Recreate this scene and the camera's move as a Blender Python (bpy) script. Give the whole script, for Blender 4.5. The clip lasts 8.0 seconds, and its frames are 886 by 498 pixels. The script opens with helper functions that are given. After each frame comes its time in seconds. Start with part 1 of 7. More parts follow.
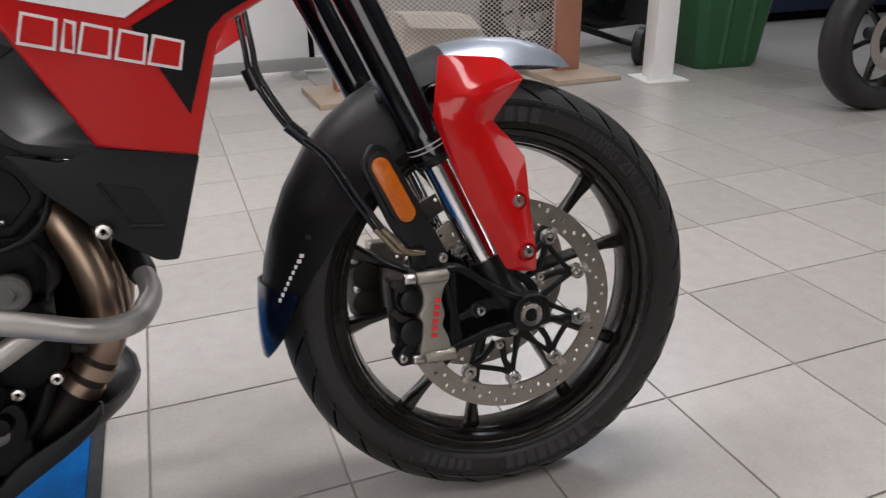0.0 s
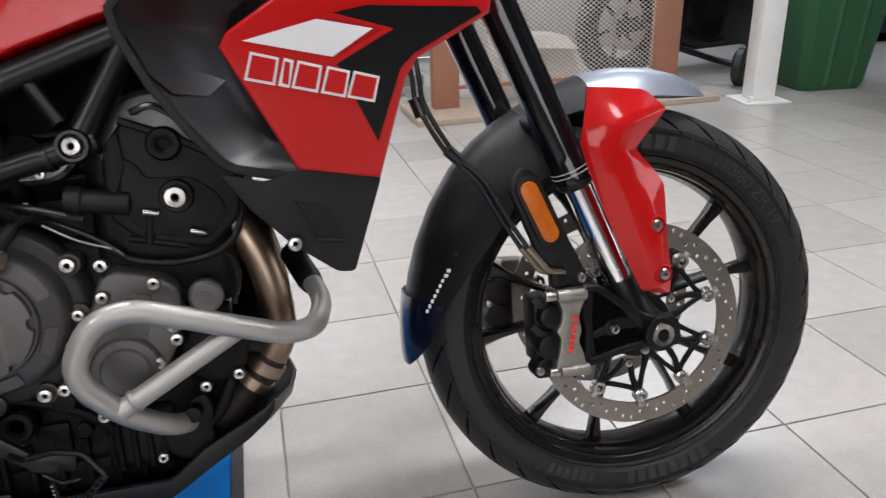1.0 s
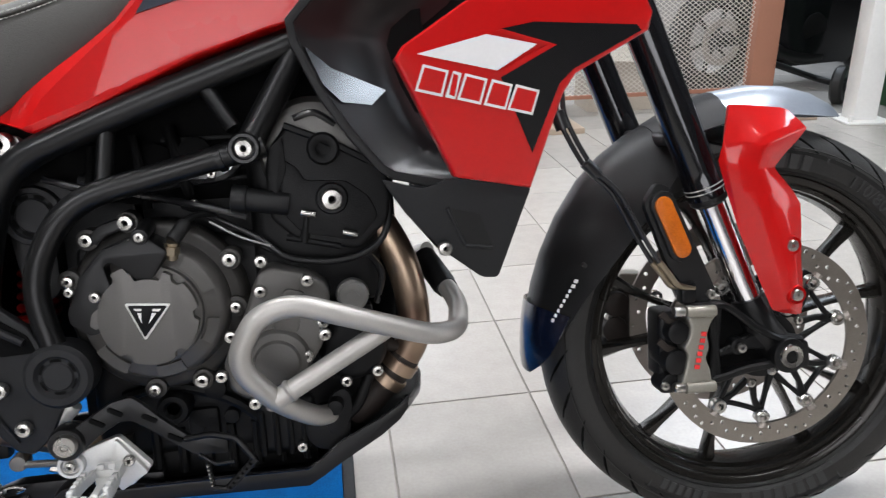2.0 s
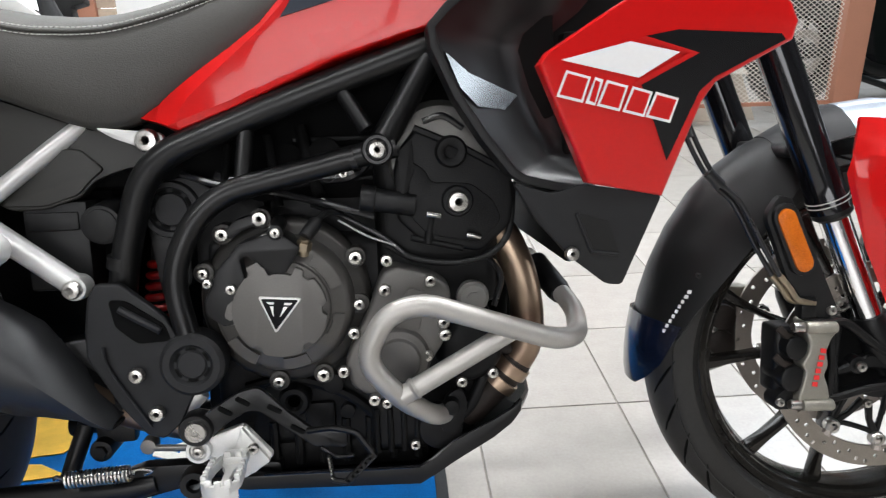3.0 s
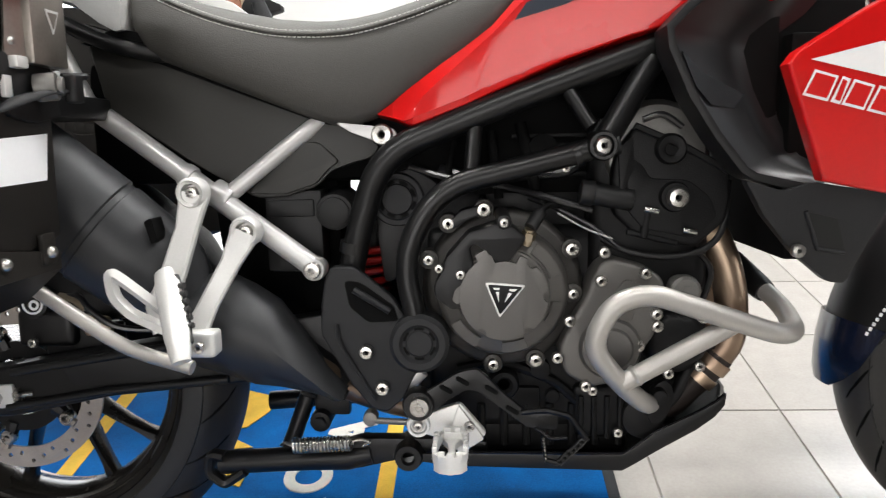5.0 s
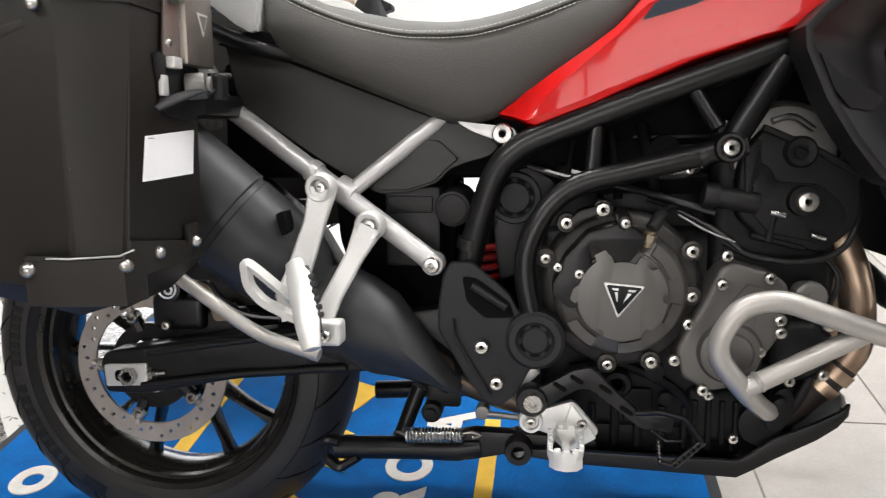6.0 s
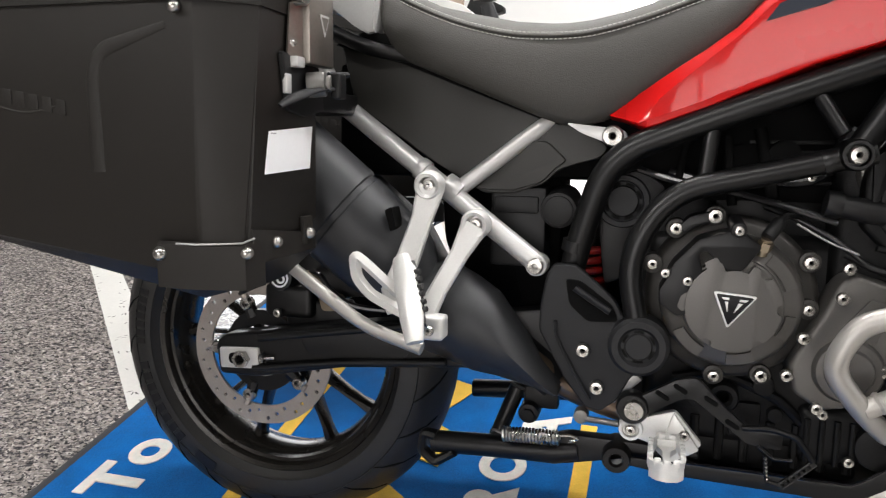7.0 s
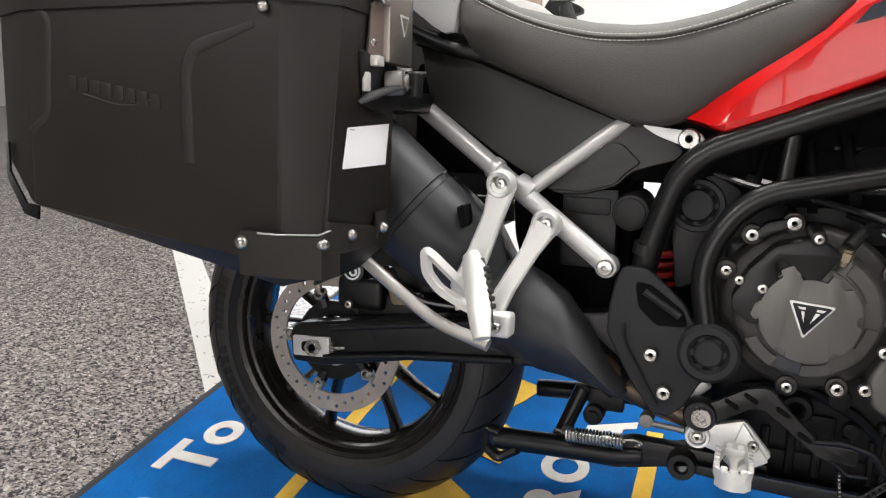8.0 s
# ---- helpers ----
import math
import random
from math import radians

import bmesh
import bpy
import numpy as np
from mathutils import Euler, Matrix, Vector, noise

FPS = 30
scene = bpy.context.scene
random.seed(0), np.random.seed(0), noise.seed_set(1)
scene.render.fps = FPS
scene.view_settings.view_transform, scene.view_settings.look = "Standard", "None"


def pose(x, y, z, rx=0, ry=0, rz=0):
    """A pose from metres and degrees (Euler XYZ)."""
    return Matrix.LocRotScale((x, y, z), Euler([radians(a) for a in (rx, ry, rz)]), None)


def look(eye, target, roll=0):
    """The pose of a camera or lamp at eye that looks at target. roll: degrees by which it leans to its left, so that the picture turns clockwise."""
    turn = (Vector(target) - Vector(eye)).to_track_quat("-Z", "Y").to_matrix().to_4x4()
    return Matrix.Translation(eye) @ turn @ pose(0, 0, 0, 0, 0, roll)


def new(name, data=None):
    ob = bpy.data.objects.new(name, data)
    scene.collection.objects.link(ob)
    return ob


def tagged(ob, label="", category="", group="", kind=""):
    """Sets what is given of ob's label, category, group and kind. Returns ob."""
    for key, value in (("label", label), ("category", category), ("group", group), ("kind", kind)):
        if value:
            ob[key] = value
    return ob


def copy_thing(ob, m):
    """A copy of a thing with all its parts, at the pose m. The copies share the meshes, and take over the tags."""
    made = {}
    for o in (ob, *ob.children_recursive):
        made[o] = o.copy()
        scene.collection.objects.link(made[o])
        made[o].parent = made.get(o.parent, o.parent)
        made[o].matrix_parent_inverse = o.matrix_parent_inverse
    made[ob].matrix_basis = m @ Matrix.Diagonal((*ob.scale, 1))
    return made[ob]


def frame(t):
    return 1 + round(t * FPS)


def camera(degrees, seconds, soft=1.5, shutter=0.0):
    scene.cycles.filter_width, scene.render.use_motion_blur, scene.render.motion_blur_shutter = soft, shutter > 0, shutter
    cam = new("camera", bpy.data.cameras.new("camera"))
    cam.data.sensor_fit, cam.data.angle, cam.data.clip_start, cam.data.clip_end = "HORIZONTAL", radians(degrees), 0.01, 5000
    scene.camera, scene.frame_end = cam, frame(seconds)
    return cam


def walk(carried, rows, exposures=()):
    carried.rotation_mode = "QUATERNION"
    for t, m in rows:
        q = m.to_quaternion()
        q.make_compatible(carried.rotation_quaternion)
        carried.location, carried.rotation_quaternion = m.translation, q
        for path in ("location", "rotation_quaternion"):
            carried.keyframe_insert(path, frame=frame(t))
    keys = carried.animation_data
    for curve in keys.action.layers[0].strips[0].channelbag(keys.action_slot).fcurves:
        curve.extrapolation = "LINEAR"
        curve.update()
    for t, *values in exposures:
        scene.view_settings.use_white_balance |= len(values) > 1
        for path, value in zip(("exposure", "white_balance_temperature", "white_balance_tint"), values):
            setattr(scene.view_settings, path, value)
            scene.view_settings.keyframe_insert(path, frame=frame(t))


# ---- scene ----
cam = camera(62.2, 8.0, soft=1.2, shutter=0.3)
PATH = [
    (0, (1.1522, -0.8812, 0.8572), (1.7851, 0.8324, 0.0430), -1.24),
    (0.5, (1.1004, -0.8956, 0.8752), (1.6455, 0.8560, 0.0785), -1.96),
    (1, (1.0452, -0.9050, 0.8891), (1.4921, 0.8843, 0.1154), -1.76),
    (1.5, (0.9955, -0.9093, 0.8974), (1.3544, 0.9065, 0.1398), -1.53),
    (3, (0.8611, -0.9078, 0.9003), (0.9978, 0.9507, 0.1741), -1.03),
    (3.5, (0.8190, -0.9185, 0.8953), (0.9019, 0.9480, 0.1817), -0.99),
    (4, (0.7758, -0.9281, 0.8982), (0.8004, 0.9413, 0.1877), -1.28),
    (4.5, (0.7320, -0.9413, 0.8984), (0.7026, 0.9303, 0.1940), -1.56),
    (6, (0.6345, -0.9737, 0.9120), (0.3384, 0.8730, 0.2033), -2.47),
    (6.5, (0.6285, -0.9809, 0.9110), (0.1919, 0.8410, 0.2108), -2.86),
    (7, (0.6271, -0.9856, 0.9114), (0.0728, 0.8076, 0.2205), -3.00),
    (7.5, (0.6273, -0.9900, 0.9111), (-0.0113, 0.7774, 0.2265), -2.92),
    (8, (0.6305, -0.9992, 0.9138), (-0.1010, 0.7322, 0.2304), -2.99),
]
walk(cam, [(t, look(eye, target, roll)) for t, eye, target, roll in PATH], exposures=[(0.0, -0.36, 6380, 14), (1.0, 0.0, 6180, 12), (1.5, 0.16, 6100, 11), (3.0, 0.42, 6180, 8), (4.5, 0.46, 6400, 8), (6.0, 0.48, 6500, 10), (7.0, 0.38, 6500, 10), (8.0, 0.42, 6500, 10)])

# ---- light ----
world = bpy.data.worlds.new("world")
scene.world = world
world.use_nodes = True
wn = world.node_tree.nodes
wn["Background"].inputs[0].default_value = (0.80, 0.88, 1.0, 1)
wn["Background"].inputs[1].default_value = 0.15


def area_lamp(name, x, y, z, sx, sy, watts, colour, target):
    data = bpy.data.lights.new(name, "AREA")
    data.shape, data.size, data.size_y = "RECTANGLE", sx, sy
    data.energy, data.color = watts, colour
    ob = new(name, data)
    ob.matrix_world = look((x, y, z), target)
    return ob


COOL, DAY = (1.0, 0.98, 0.965), (0.86, 0.93, 1.0)
CEIL_LAMPS = [(0.2, -1.4), (2.4, -1.4), (0.1, 1.1), (2.3, 0.7), (-1.8, -2.1)]
for lx, ly in CEIL_LAMPS:
    area_lamp("ceiling_lamp", lx, ly, 3.12, 1.4, 0.32, (17 if lx > 2 else 12 if lx > 0 else 50) if ly < -1 else (62 if lx > 2 else 56), COOL, (lx, ly + 0.001, 0))
area_lamp("window_light", 0.05, -4.84, 1.68, 3.2, 2.0, 17, (1.0, 0.95, 0.94), (0.05, 0, 1.3))
# Lamp of the added north window, lighting the room from behind.
area_lamp("window_light", -1.0, 4.85, 1.5, 5.6, 2.0, 100, DAY, (-1.0, 0, 0.9))
# Lamp of the unseen east window, added to light the bike's front.
area_lamp("window_light", 8.85, -2.4, 1.75, 3.2, 1.7, 5, DAY, (2.0, 0, 0.9))
# Unseen lamps added under the closed ceiling, for reflections and far floor light.
area_lamp("roof_light", 5.55, -0.10, 3.15, 0.75, 0.62, 28, DAY, (5.55, -0.099, 0))
area_lamp("roof_light", 4.3, 3.9, 3.12, 1.8, 1.3, 70, DAY, (4.3, 3.901, 0))

# ---- materials ----


def node_mat(name, colour, rough=0.5, metal=0.0, coat=0.0, vary=0.12, scale=6.0, fine=220.0, bump=0.0, bump_scale=400.0, spec=0.4):
    """A principled material: colour varied by a slow and a fine noise, roughness varied, fine relief."""
    m = bpy.data.materials.new(name)
    m.use_nodes = True
    nt = m.node_tree
    n, l = nt.nodes, nt.links
    b = n["Principled BSDF"]
    tc = n.new("ShaderNodeTexCoord")
    slow, fast = n.new("ShaderNodeTexNoise"), n.new("ShaderNodeTexNoise")
    slow.inputs["Scale"].default_value, slow.inputs["Detail"].default_value = scale, 5
    fast.inputs["Scale"].default_value, fast.inputs["Detail"].default_value = fine, 3
    l.new(tc.outputs["Object"], slow.inputs["Vector"])
    l.new(tc.outputs["Object"], fast.inputs["Vector"])
    add = n.new("ShaderNodeMath")
    add.operation = "ADD"
    l.new(slow.outputs["Fac"], add.inputs[0])
    l.new(fast.outputs["Fac"], add.inputs[1])
    ramp = n.new("ShaderNodeMapRange")
    ramp.inputs["From Min"].default_value, ramp.inputs["From Max"].default_value = 0.6, 1.4
    ramp.inputs["To Min"].default_value, ramp.inputs["To Max"].default_value = 1 - vary, 1 + vary
    l.new(add.outputs[0], ramp.inputs["Value"])
    mul = n.new("ShaderNodeVectorMath")
    mul.operation = "SCALE"
    mul.inputs[0].default_value = colour
    l.new(ramp.outputs[0], mul.inputs["Scale"])
    l.new(mul.outputs[0], b.inputs["Base Color"])
    rr = n.new("ShaderNodeMapRange")
    rr.inputs["From Min"].default_value, rr.inputs["From Max"].default_value = 0.3, 0.7
    rr.inputs["To Min"].default_value, rr.inputs["To Max"].default_value = max(0.02, rough * 0.85), min(1, rough * 1.15)
    l.new(slow.outputs["Fac"], rr.inputs["Value"])
    l.new(rr.outputs[0], b.inputs["Roughness"])
    b.inputs["Metallic"].default_value = metal
    b.inputs["Coat Weight"].default_value = coat
    b.inputs["Coat Roughness"].default_value = 0.04
    b.inputs["Specular IOR Level"].default_value = spec
    if bump:
        bn = n.new("ShaderNodeTexNoise")
        bn.inputs["Scale"].default_value, bn.inputs["Detail"].default_value = bump_scale, 2
        l.new(tc.outputs["Object"], bn.inputs["Vector"])
        bp = n.new("ShaderNodeBump")
        bp.inputs["Strength"].default_value, bp.inputs["Distance"].default_value = bump, 0.001
        l.new(bn.outputs["Fac"], bp.inputs["Height"])
        l.new(bp.outputs[0], b.inputs["Normal"])
    return m


RED = node_mat("red_paint", (0.53, 0.0045, 0.0045), 0.30, 0.0, 0.6, 0.05, 3, spec=0.15)
GLOSS_BLACK = node_mat("gloss_black", (0.005, 0.005, 0.006), 0.16, 0, 0.15, 0.1, spec=0.22)
WHITE_DECAL = node_mat("white_decal", (0.82, 0.82, 0.82), 0.35, 0, 0.5, 0.03)
PLASTIC = node_mat("black_plastic", (0.0075, 0.0075, 0.0078), 0.46, 0, 0, 0.15, 8, 300, 0.25, 900, 0.28)
GREY_PLASTIC = node_mat("grey_plastic", (0.0125, 0.0128, 0.0140), 0.5, 0, 0, 0.12, 6, 300, 0.3, 900, 0.28)
SATIN = node_mat("satin_black", (0.005, 0.005, 0.0053), 0.36, 0.0, 0, 0.15, 10, 300, 0.1, 700, 0.28)
FRAME = node_mat("frame_black", (0.0045, 0.0045, 0.0047), 0.34, 0.0, 0.0, 0.12, 12, 300, 0.1, 900, 0.34)
ENGINE = node_mat("engine_black", (0.0052, 0.0052, 0.0054), 0.46, 0.0, 0, 0.3, 14, 200, 0.3, 500, 0.17)
ENGINE_GREY = node_mat("engine_grey", (0.105, 0.100, 0.094), 0.42, 0.55, 0, 0.10, 9, 500, 0.15, 1200)
CASE_GREY = node_mat("case_grey", (0.040, 0.038, 0.035), 0.42, 0.35, 0, 0.12, 9, 500, 0.15, 1200)
ENGINE_LIGHT = node_mat("engine_light", (0.17, 0.165, 0.155), 0.40, 0.6, 0, 0.10, 9, 500, 0.15, 1200)
SILVER = node_mat("silver_paint", (0.40, 0.385, 0.36), 0.42, 0.6, 0.1, 0.06, 9, 600, 0.1, 1500)
SUBFRAME = node_mat("subframe_silver", (0.56, 0.555, 0.545), 0.36, 0.45, 0.1, 0.05, 9, 600, 0.1, 1500)
ALU = node_mat("aluminium", (0.66, 0.655, 0.635), 0.42, 0.4, 0, 0.06, 12, 500, 0.1, 900)
STEEL = node_mat("steel", (0.46, 0.445, 0.42), 0.27, 1.0, 0, 0.12, 30)
ZINC = node_mat("zinc_plate", (0.52, 0.505, 0.475), 0.28, 1.0, 0, 0.12, 30)
DISC_STEEL = node_mat("disc_steel", (0.34, 0.305, 0.275), 0.42, 0.5, 0, 0.12, 40, 500)
FRONT_DISC = node_mat("front_disc_steel", (0.30, 0.272, 0.240), 0.34, 0.9, 0, 0.12, 40, 500)
SLATE = node_mat("slate_decal", (0.022, 0.028, 0.042), 0.3, 0, 0.4, 0.08)
CHROME = node_mat("chrome", (0.82, 0.82, 0.84), 0.08, 1.0, 0, 0.03)
FORK_BLACK = node_mat("fork_black", (0.007, 0.007, 0.009), 0.13, 0.3, 0.7, 0.08)
RUBBER = node_mat("rubber", (0.0152, 0.0145, 0.0135), 0.47, 0, 0, 0.25, 9, 240, 0.4, 700)
LETTER = node_mat("rubber_letter", (0.034, 0.034, 0.034), 0.5, 0, 0, 0.1, 9)
RIM = node_mat("rim_black", (0.020, 0.0180, 0.0155), 0.26, 0.45, 0.15, 0.12, 9, 220, 0.06, 600, 0.35)
SEAT = node_mat("seat_vinyl", (0.042, 0.040, 0.0355), 0.52, 0, 0, 0.10, 7, 300, 0.5, 600)
SEAT_TOP = node_mat("seat_top_vinyl", (0.085, 0.082, 0.074), 0.6, 0, 0, 0.10, 7, 300, 0.6, 420)
THREAD = node_mat("thread", (0.46, 0.45, 0.42), 0.8, 0, 0, 0.2, 60)
SIDE = node_mat("side_panel_grey", (0.018, 0.0172, 0.0150), 0.46, 0, 0, 0.10, 6, 300, 0.3, 900)
PILLION_GREY = node_mat("light_grey_vinyl", (0.44, 0.44, 0.43), 0.5, 0, 0, 0.06, 8, 300, 0.3, 600)
PANNIER = node_mat("pannier_black", (0.0118, 0.0101, 0.0084), 0.48, 0.0, 0, 0.12, 5, 500, 0.35, 1300, 0.30)
BRONZE = node_mat("latch_grey", (0.26, 0.235, 0.21), 0.38, 0.85, 0, 0.10, 30)
# Glossier copy of the scoop black, to carry a bright reflection.
SCOOP_FACET = node_mat("scoop_facet", (0.012, 0.012, 0.013), 0.17, 0, 0, 0.04, 5, spec=0.85)
SCOOP_BLACK = node_mat("scoop_black", (0.0085, 0.0085, 0.009), 0.33, 0, 0, 0.06, 5, spec=0.35)
SILENCER = node_mat("silencer_black", (0.027, 0.028, 0.030), 0.44, 0.1, 0, 0.12, 7, 300, 0.2, 900)
AMBER = node_mat("amber", (0.54, 0.125, 0.004), 0.22, 0, 0.5, 0.35, 40, 700, 1.0, 320)
REDBAR = node_mat("red_mark", (0.75, 0.03, 0.03), 0.5, 0, 0, 0.05)
CALIPER = node_mat("caliper", (0.31, 0.295, 0.255), 0.40, 0.7, 0, 0.10, 20, 500, 0.2, 1200)
NOSE = node_mat("blue_grey_metallic", (0.27, 0.30, 0.345), 0.36, 0.55, 0.3, 0.06, 9)
EXTENDER = node_mat("extender_black", (0.004, 0.007, 0.020), 0.25, 0, 0.5, 0.1)
BURNT = node_mat("burnt_steel", (0.022, 0.016, 0.013), 0.6, 0.3, 0, 0.35, 25, 120, 0.3, 300)
HOSE = node_mat("hose_black", (0.010, 0.010, 0.011), 0.3, 0, 0.3, 0.1, 20)
BRASS = node_mat("brass", (0.30, 0.25, 0.18), 0.35, 0.9, 0, 0.12, 30)
SPRING_RED = node_mat("spring_red", (0.30, 0.008, 0.007), 0.4, 0, 0.3, 0.08)
LABEL = node_mat("paper_label", (0.88, 0.88, 0.88), 0.5, 0, 0, 0.02)
TAG_GREY = node_mat("grey_print", (0.45, 0.45, 0.45), 0.6, 0, 0, 0.05)
GRILLE = node_mat("rubber_pad", (0.03, 0.03, 0.03), 0.6, 0, 0, 0.1)
FIELD = node_mat("rubber_field", (0.0040, 0.0040, 0.0042), 0.42, 0, 0, 0.1, 9)
# Near-black for the shade in slots and gaps, and for hidden black parts.
DARK = node_mat("shade_black", (0.003, 0.003, 0.003), 0.8, 0, 0, 0.2, spec=0.08)
WOOD = node_mat("plywood", (0.42, 0.33, 0.25), 0.6, 0, 0, 0.12, 5, 90, 0.3, 120)
POST = node_mat("terracotta_paint", (0.33, 0.15, 0.095), 0.55, 0, 0, 0.08, 6)
WHITE_PAINT = node_mat("white_paint", (0.80, 0.79, 0.76), 0.45, 0, 0, 0.04, 4, 60, 0.2, 80)
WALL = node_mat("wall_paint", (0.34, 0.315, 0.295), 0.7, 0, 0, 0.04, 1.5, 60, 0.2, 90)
# Darker copy for walls out of view, so they throw back less light.
WALL_DARK = node_mat("low_bounce_wall", (0.13, 0.125, 0.12), 0.7, 0, 0, 0.06, 1.5, 60, 0.2, 90)
CEIL = node_mat("ceiling_paint", (0.14, 0.14, 0.14), 0.8, 0, 0, 0.03, 1.5)
CARDBOARD = node_mat("cardboard", (0.46, 0.41, 0.34), 0.75, 0, 0, 0.10, 6, 120, 0.3, 200)
BOARD = node_mat("white_board", (0.80, 0.80, 0.79), 0.4, 0, 0, 0.04, 5)
RAIL = node_mat("grey_rail", (0.36, 0.36, 0.35), 0.45, 0.4, 0, 0.08, 9)
MESH = node_mat("mesh_beige", (0.70, 0.65, 0.58), 0.5, 0.2, 0, 0.08, 9)
BIN = node_mat("bin_green", (0.026, 0.095, 0.038), 0.5, 0, 0, 0.12, 4, 150, 0.2, 300)
NAVY = node_mat("navy_plastic", (0.008, 0.016, 0.045), 0.4, 0, 0.1, 0.1)
GROUT = node_mat("grout", (0.25, 0.23, 0.205), 0.85, 0, 0, 0.2, 8, 150, 0.4, 300)
GROUT_DARK = node_mat("bare_chip", (0.10, 0.095, 0.09), 0.6, 0, 0, 0.2, 30)
YELLOW = node_mat("mat_yellow", (0.72, 0.45, 0.07), 0.95, 0, 0, 0.22, 30, 500, 1.0, 800, 0.1)
MATWHITE = node_mat("mat_white", (0.62, 0.60, 0.55), 0.95, 0, 0, 0.20, 30, 500, 1.0, 800, 0.1)
MATBLUE = node_mat("mat_blue", (0.004, 0.100, 0.325), 0.95, 0, 0, 0.35, 16, 420, 1.0, 700, 0.1)
MATEDGE = node_mat("mat_edge", (0.025, 0.027, 0.03), 0.8, 0, 0, 0.2, 30, 300, 0.5, 500)
LINEPAINT = node_mat("line_paint", (0.56, 0.55, 0.52), 0.55, 0, 0, 0.06, 9, 120, 0.3, 200)


def exhaust_material():
    m = node_mat("exhaust_steel", (0.20, 0.155, 0.115), 0.34, 0.9, 0, 0.35, 12, 60)
    n, l = m.node_tree.nodes, m.node_tree.links
    tc = n.new("ShaderNodeTexCoord")
    no = n.new("ShaderNodeTexNoise")
    no.inputs["Scale"].default_value = 9
    l.new(tc.outputs["Object"], no.inputs["Vector"])
    cr = n.new("ShaderNodeValToRGB")
    cr.color_ramp.elements[0].color, cr.color_ramp.elements[0].position = (0.14, 0.09, 0.065, 1), 0.35
    cr.color_ramp.elements[1].color, cr.color_ramp.elements[1].position = (0.56, 0.43, 0.31, 1), 0.66
    l.new(no.outputs["Fac"], cr.inputs["Fac"])
    l.new(cr.outputs["Color"], n["Principled BSDF"].inputs["Base Color"])
    return m


EXHAUST = exhaust_material()


def tile_material():
    m = node_mat("floor_tile", (0.425, 0.400, 0.370), 0.25, 0, 0, 0.085, 22, 150)
    n, l = m.node_tree.nodes, m.node_tree.links
    geo = n.new("ShaderNodeNewGeometry")
    for link in list(l):
        if link.from_node.type == "TEX_COORD":
            l.new(geo.outputs["Position"], link.to_socket)
    info = n.new("ShaderNodeObjectInfo")
    mr = n.new("ShaderNodeMapRange")
    mr.inputs["To Min"].default_value, mr.inputs["To Max"].default_value = 0.93, 1.07
    l.new(info.outputs["Random"], mr.inputs["Value"])
    b = n["Principled BSDF"]
    old = b.inputs["Base Color"].links[0].from_socket
    sc = n.new("ShaderNodeVectorMath")
    sc.operation = "SCALE"
    l.new(old, sc.inputs[0])
    l.new(mr.outputs[0], sc.inputs["Scale"])
    l.new(sc.outputs[0], b.inputs["Base Color"])
    l.remove(b.inputs["Roughness"].links[0])
    b.inputs["Roughness"].default_value = 0.25
    return m


TILE = tile_material()


def speckle_material():
    m = bpy.data.materials.new("speckled_floor")
    m.use_nodes = True
    n, l = m.node_tree.nodes, m.node_tree.links
    b = n["Principled BSDF"]
    tc = n.new("ShaderNodeTexCoord")
    stretch = n.new("ShaderNodeMapping")
    stretch.inputs["Rotation"].default_value = (0, 0, 0.5)
    stretch.inputs["Scale"].default_value = (0.62, 1.25, 1.0)
    v = n.new("ShaderNodeTexVoronoi")
    v.inputs["Scale"].default_value = 195
    warp, half = n.new("ShaderNodeTexNoise"), n.new("ShaderNodeVectorMath")
    warp.inputs["Scale"].default_value, warp.inputs["Detail"].default_value = 130, 3
    half.operation = "MULTIPLY_ADD"
    half.inputs[1].default_value = (0.016, 0.016, 0.016)
    l.new(tc.outputs["Object"], warp.inputs["Vector"])
    l.new(warp.outputs["Color"], half.inputs[0])
    l.new(tc.outputs["Object"], half.inputs[2])
    l.new(half.outputs[0], stretch.inputs["Vector"])
    l.new(stretch.outputs["Vector"], v.inputs["Vector"])
    cr = n.new("ShaderNodeValToRGB")
    e = cr.color_ramp.elements
    e[0].color, e[0].position = (0.028, 0.027, 0.030, 1), 0.0
    e[1].color, e[1].position = (0.50, 0.455, 0.42, 1), 1.0
    for p, c in ((0.28, (0.066, 0.062, 0.066, 1)), (0.36, (0.18, 0.165, 0.158, 1)), (0.60, (0.295, 0.265, 0.242, 1)), (0.70, (0.115, 0.100, 0.094, 1)), (0.82, (0.27, 0.25, 0.24, 1))):
        k = e.new(p)
        k.color = c
    sep = n.new("ShaderNodeSeparateColor")
    l.new(v.outputs["Color"], sep.inputs[0])
    l.new(sep.outputs[0], cr.inputs["Fac"])
    l.new(cr.outputs["Color"], b.inputs["Base Color"])
    b.inputs["Roughness"].default_value = 0.22
    return m


SPECKLE = speckle_material()


def glow_material(name, colour, strength):
    m = bpy.data.materials.new(name)
    m.use_nodes = True
    b = m.node_tree.nodes["Principled BSDF"]
    b.inputs["Base Color"].default_value = (*colour, 1)
    b.inputs["Emission Color"].default_value = (*colour, 1)
    b.inputs["Emission Strength"].default_value = strength
    return m


DAYLIGHT = glow_material("daylight", (1.0, 0.965, 0.945), 2.2)
LAMP_GLOW = glow_material("lamp_glow", (1.0, 0.97, 0.93), 5.0)

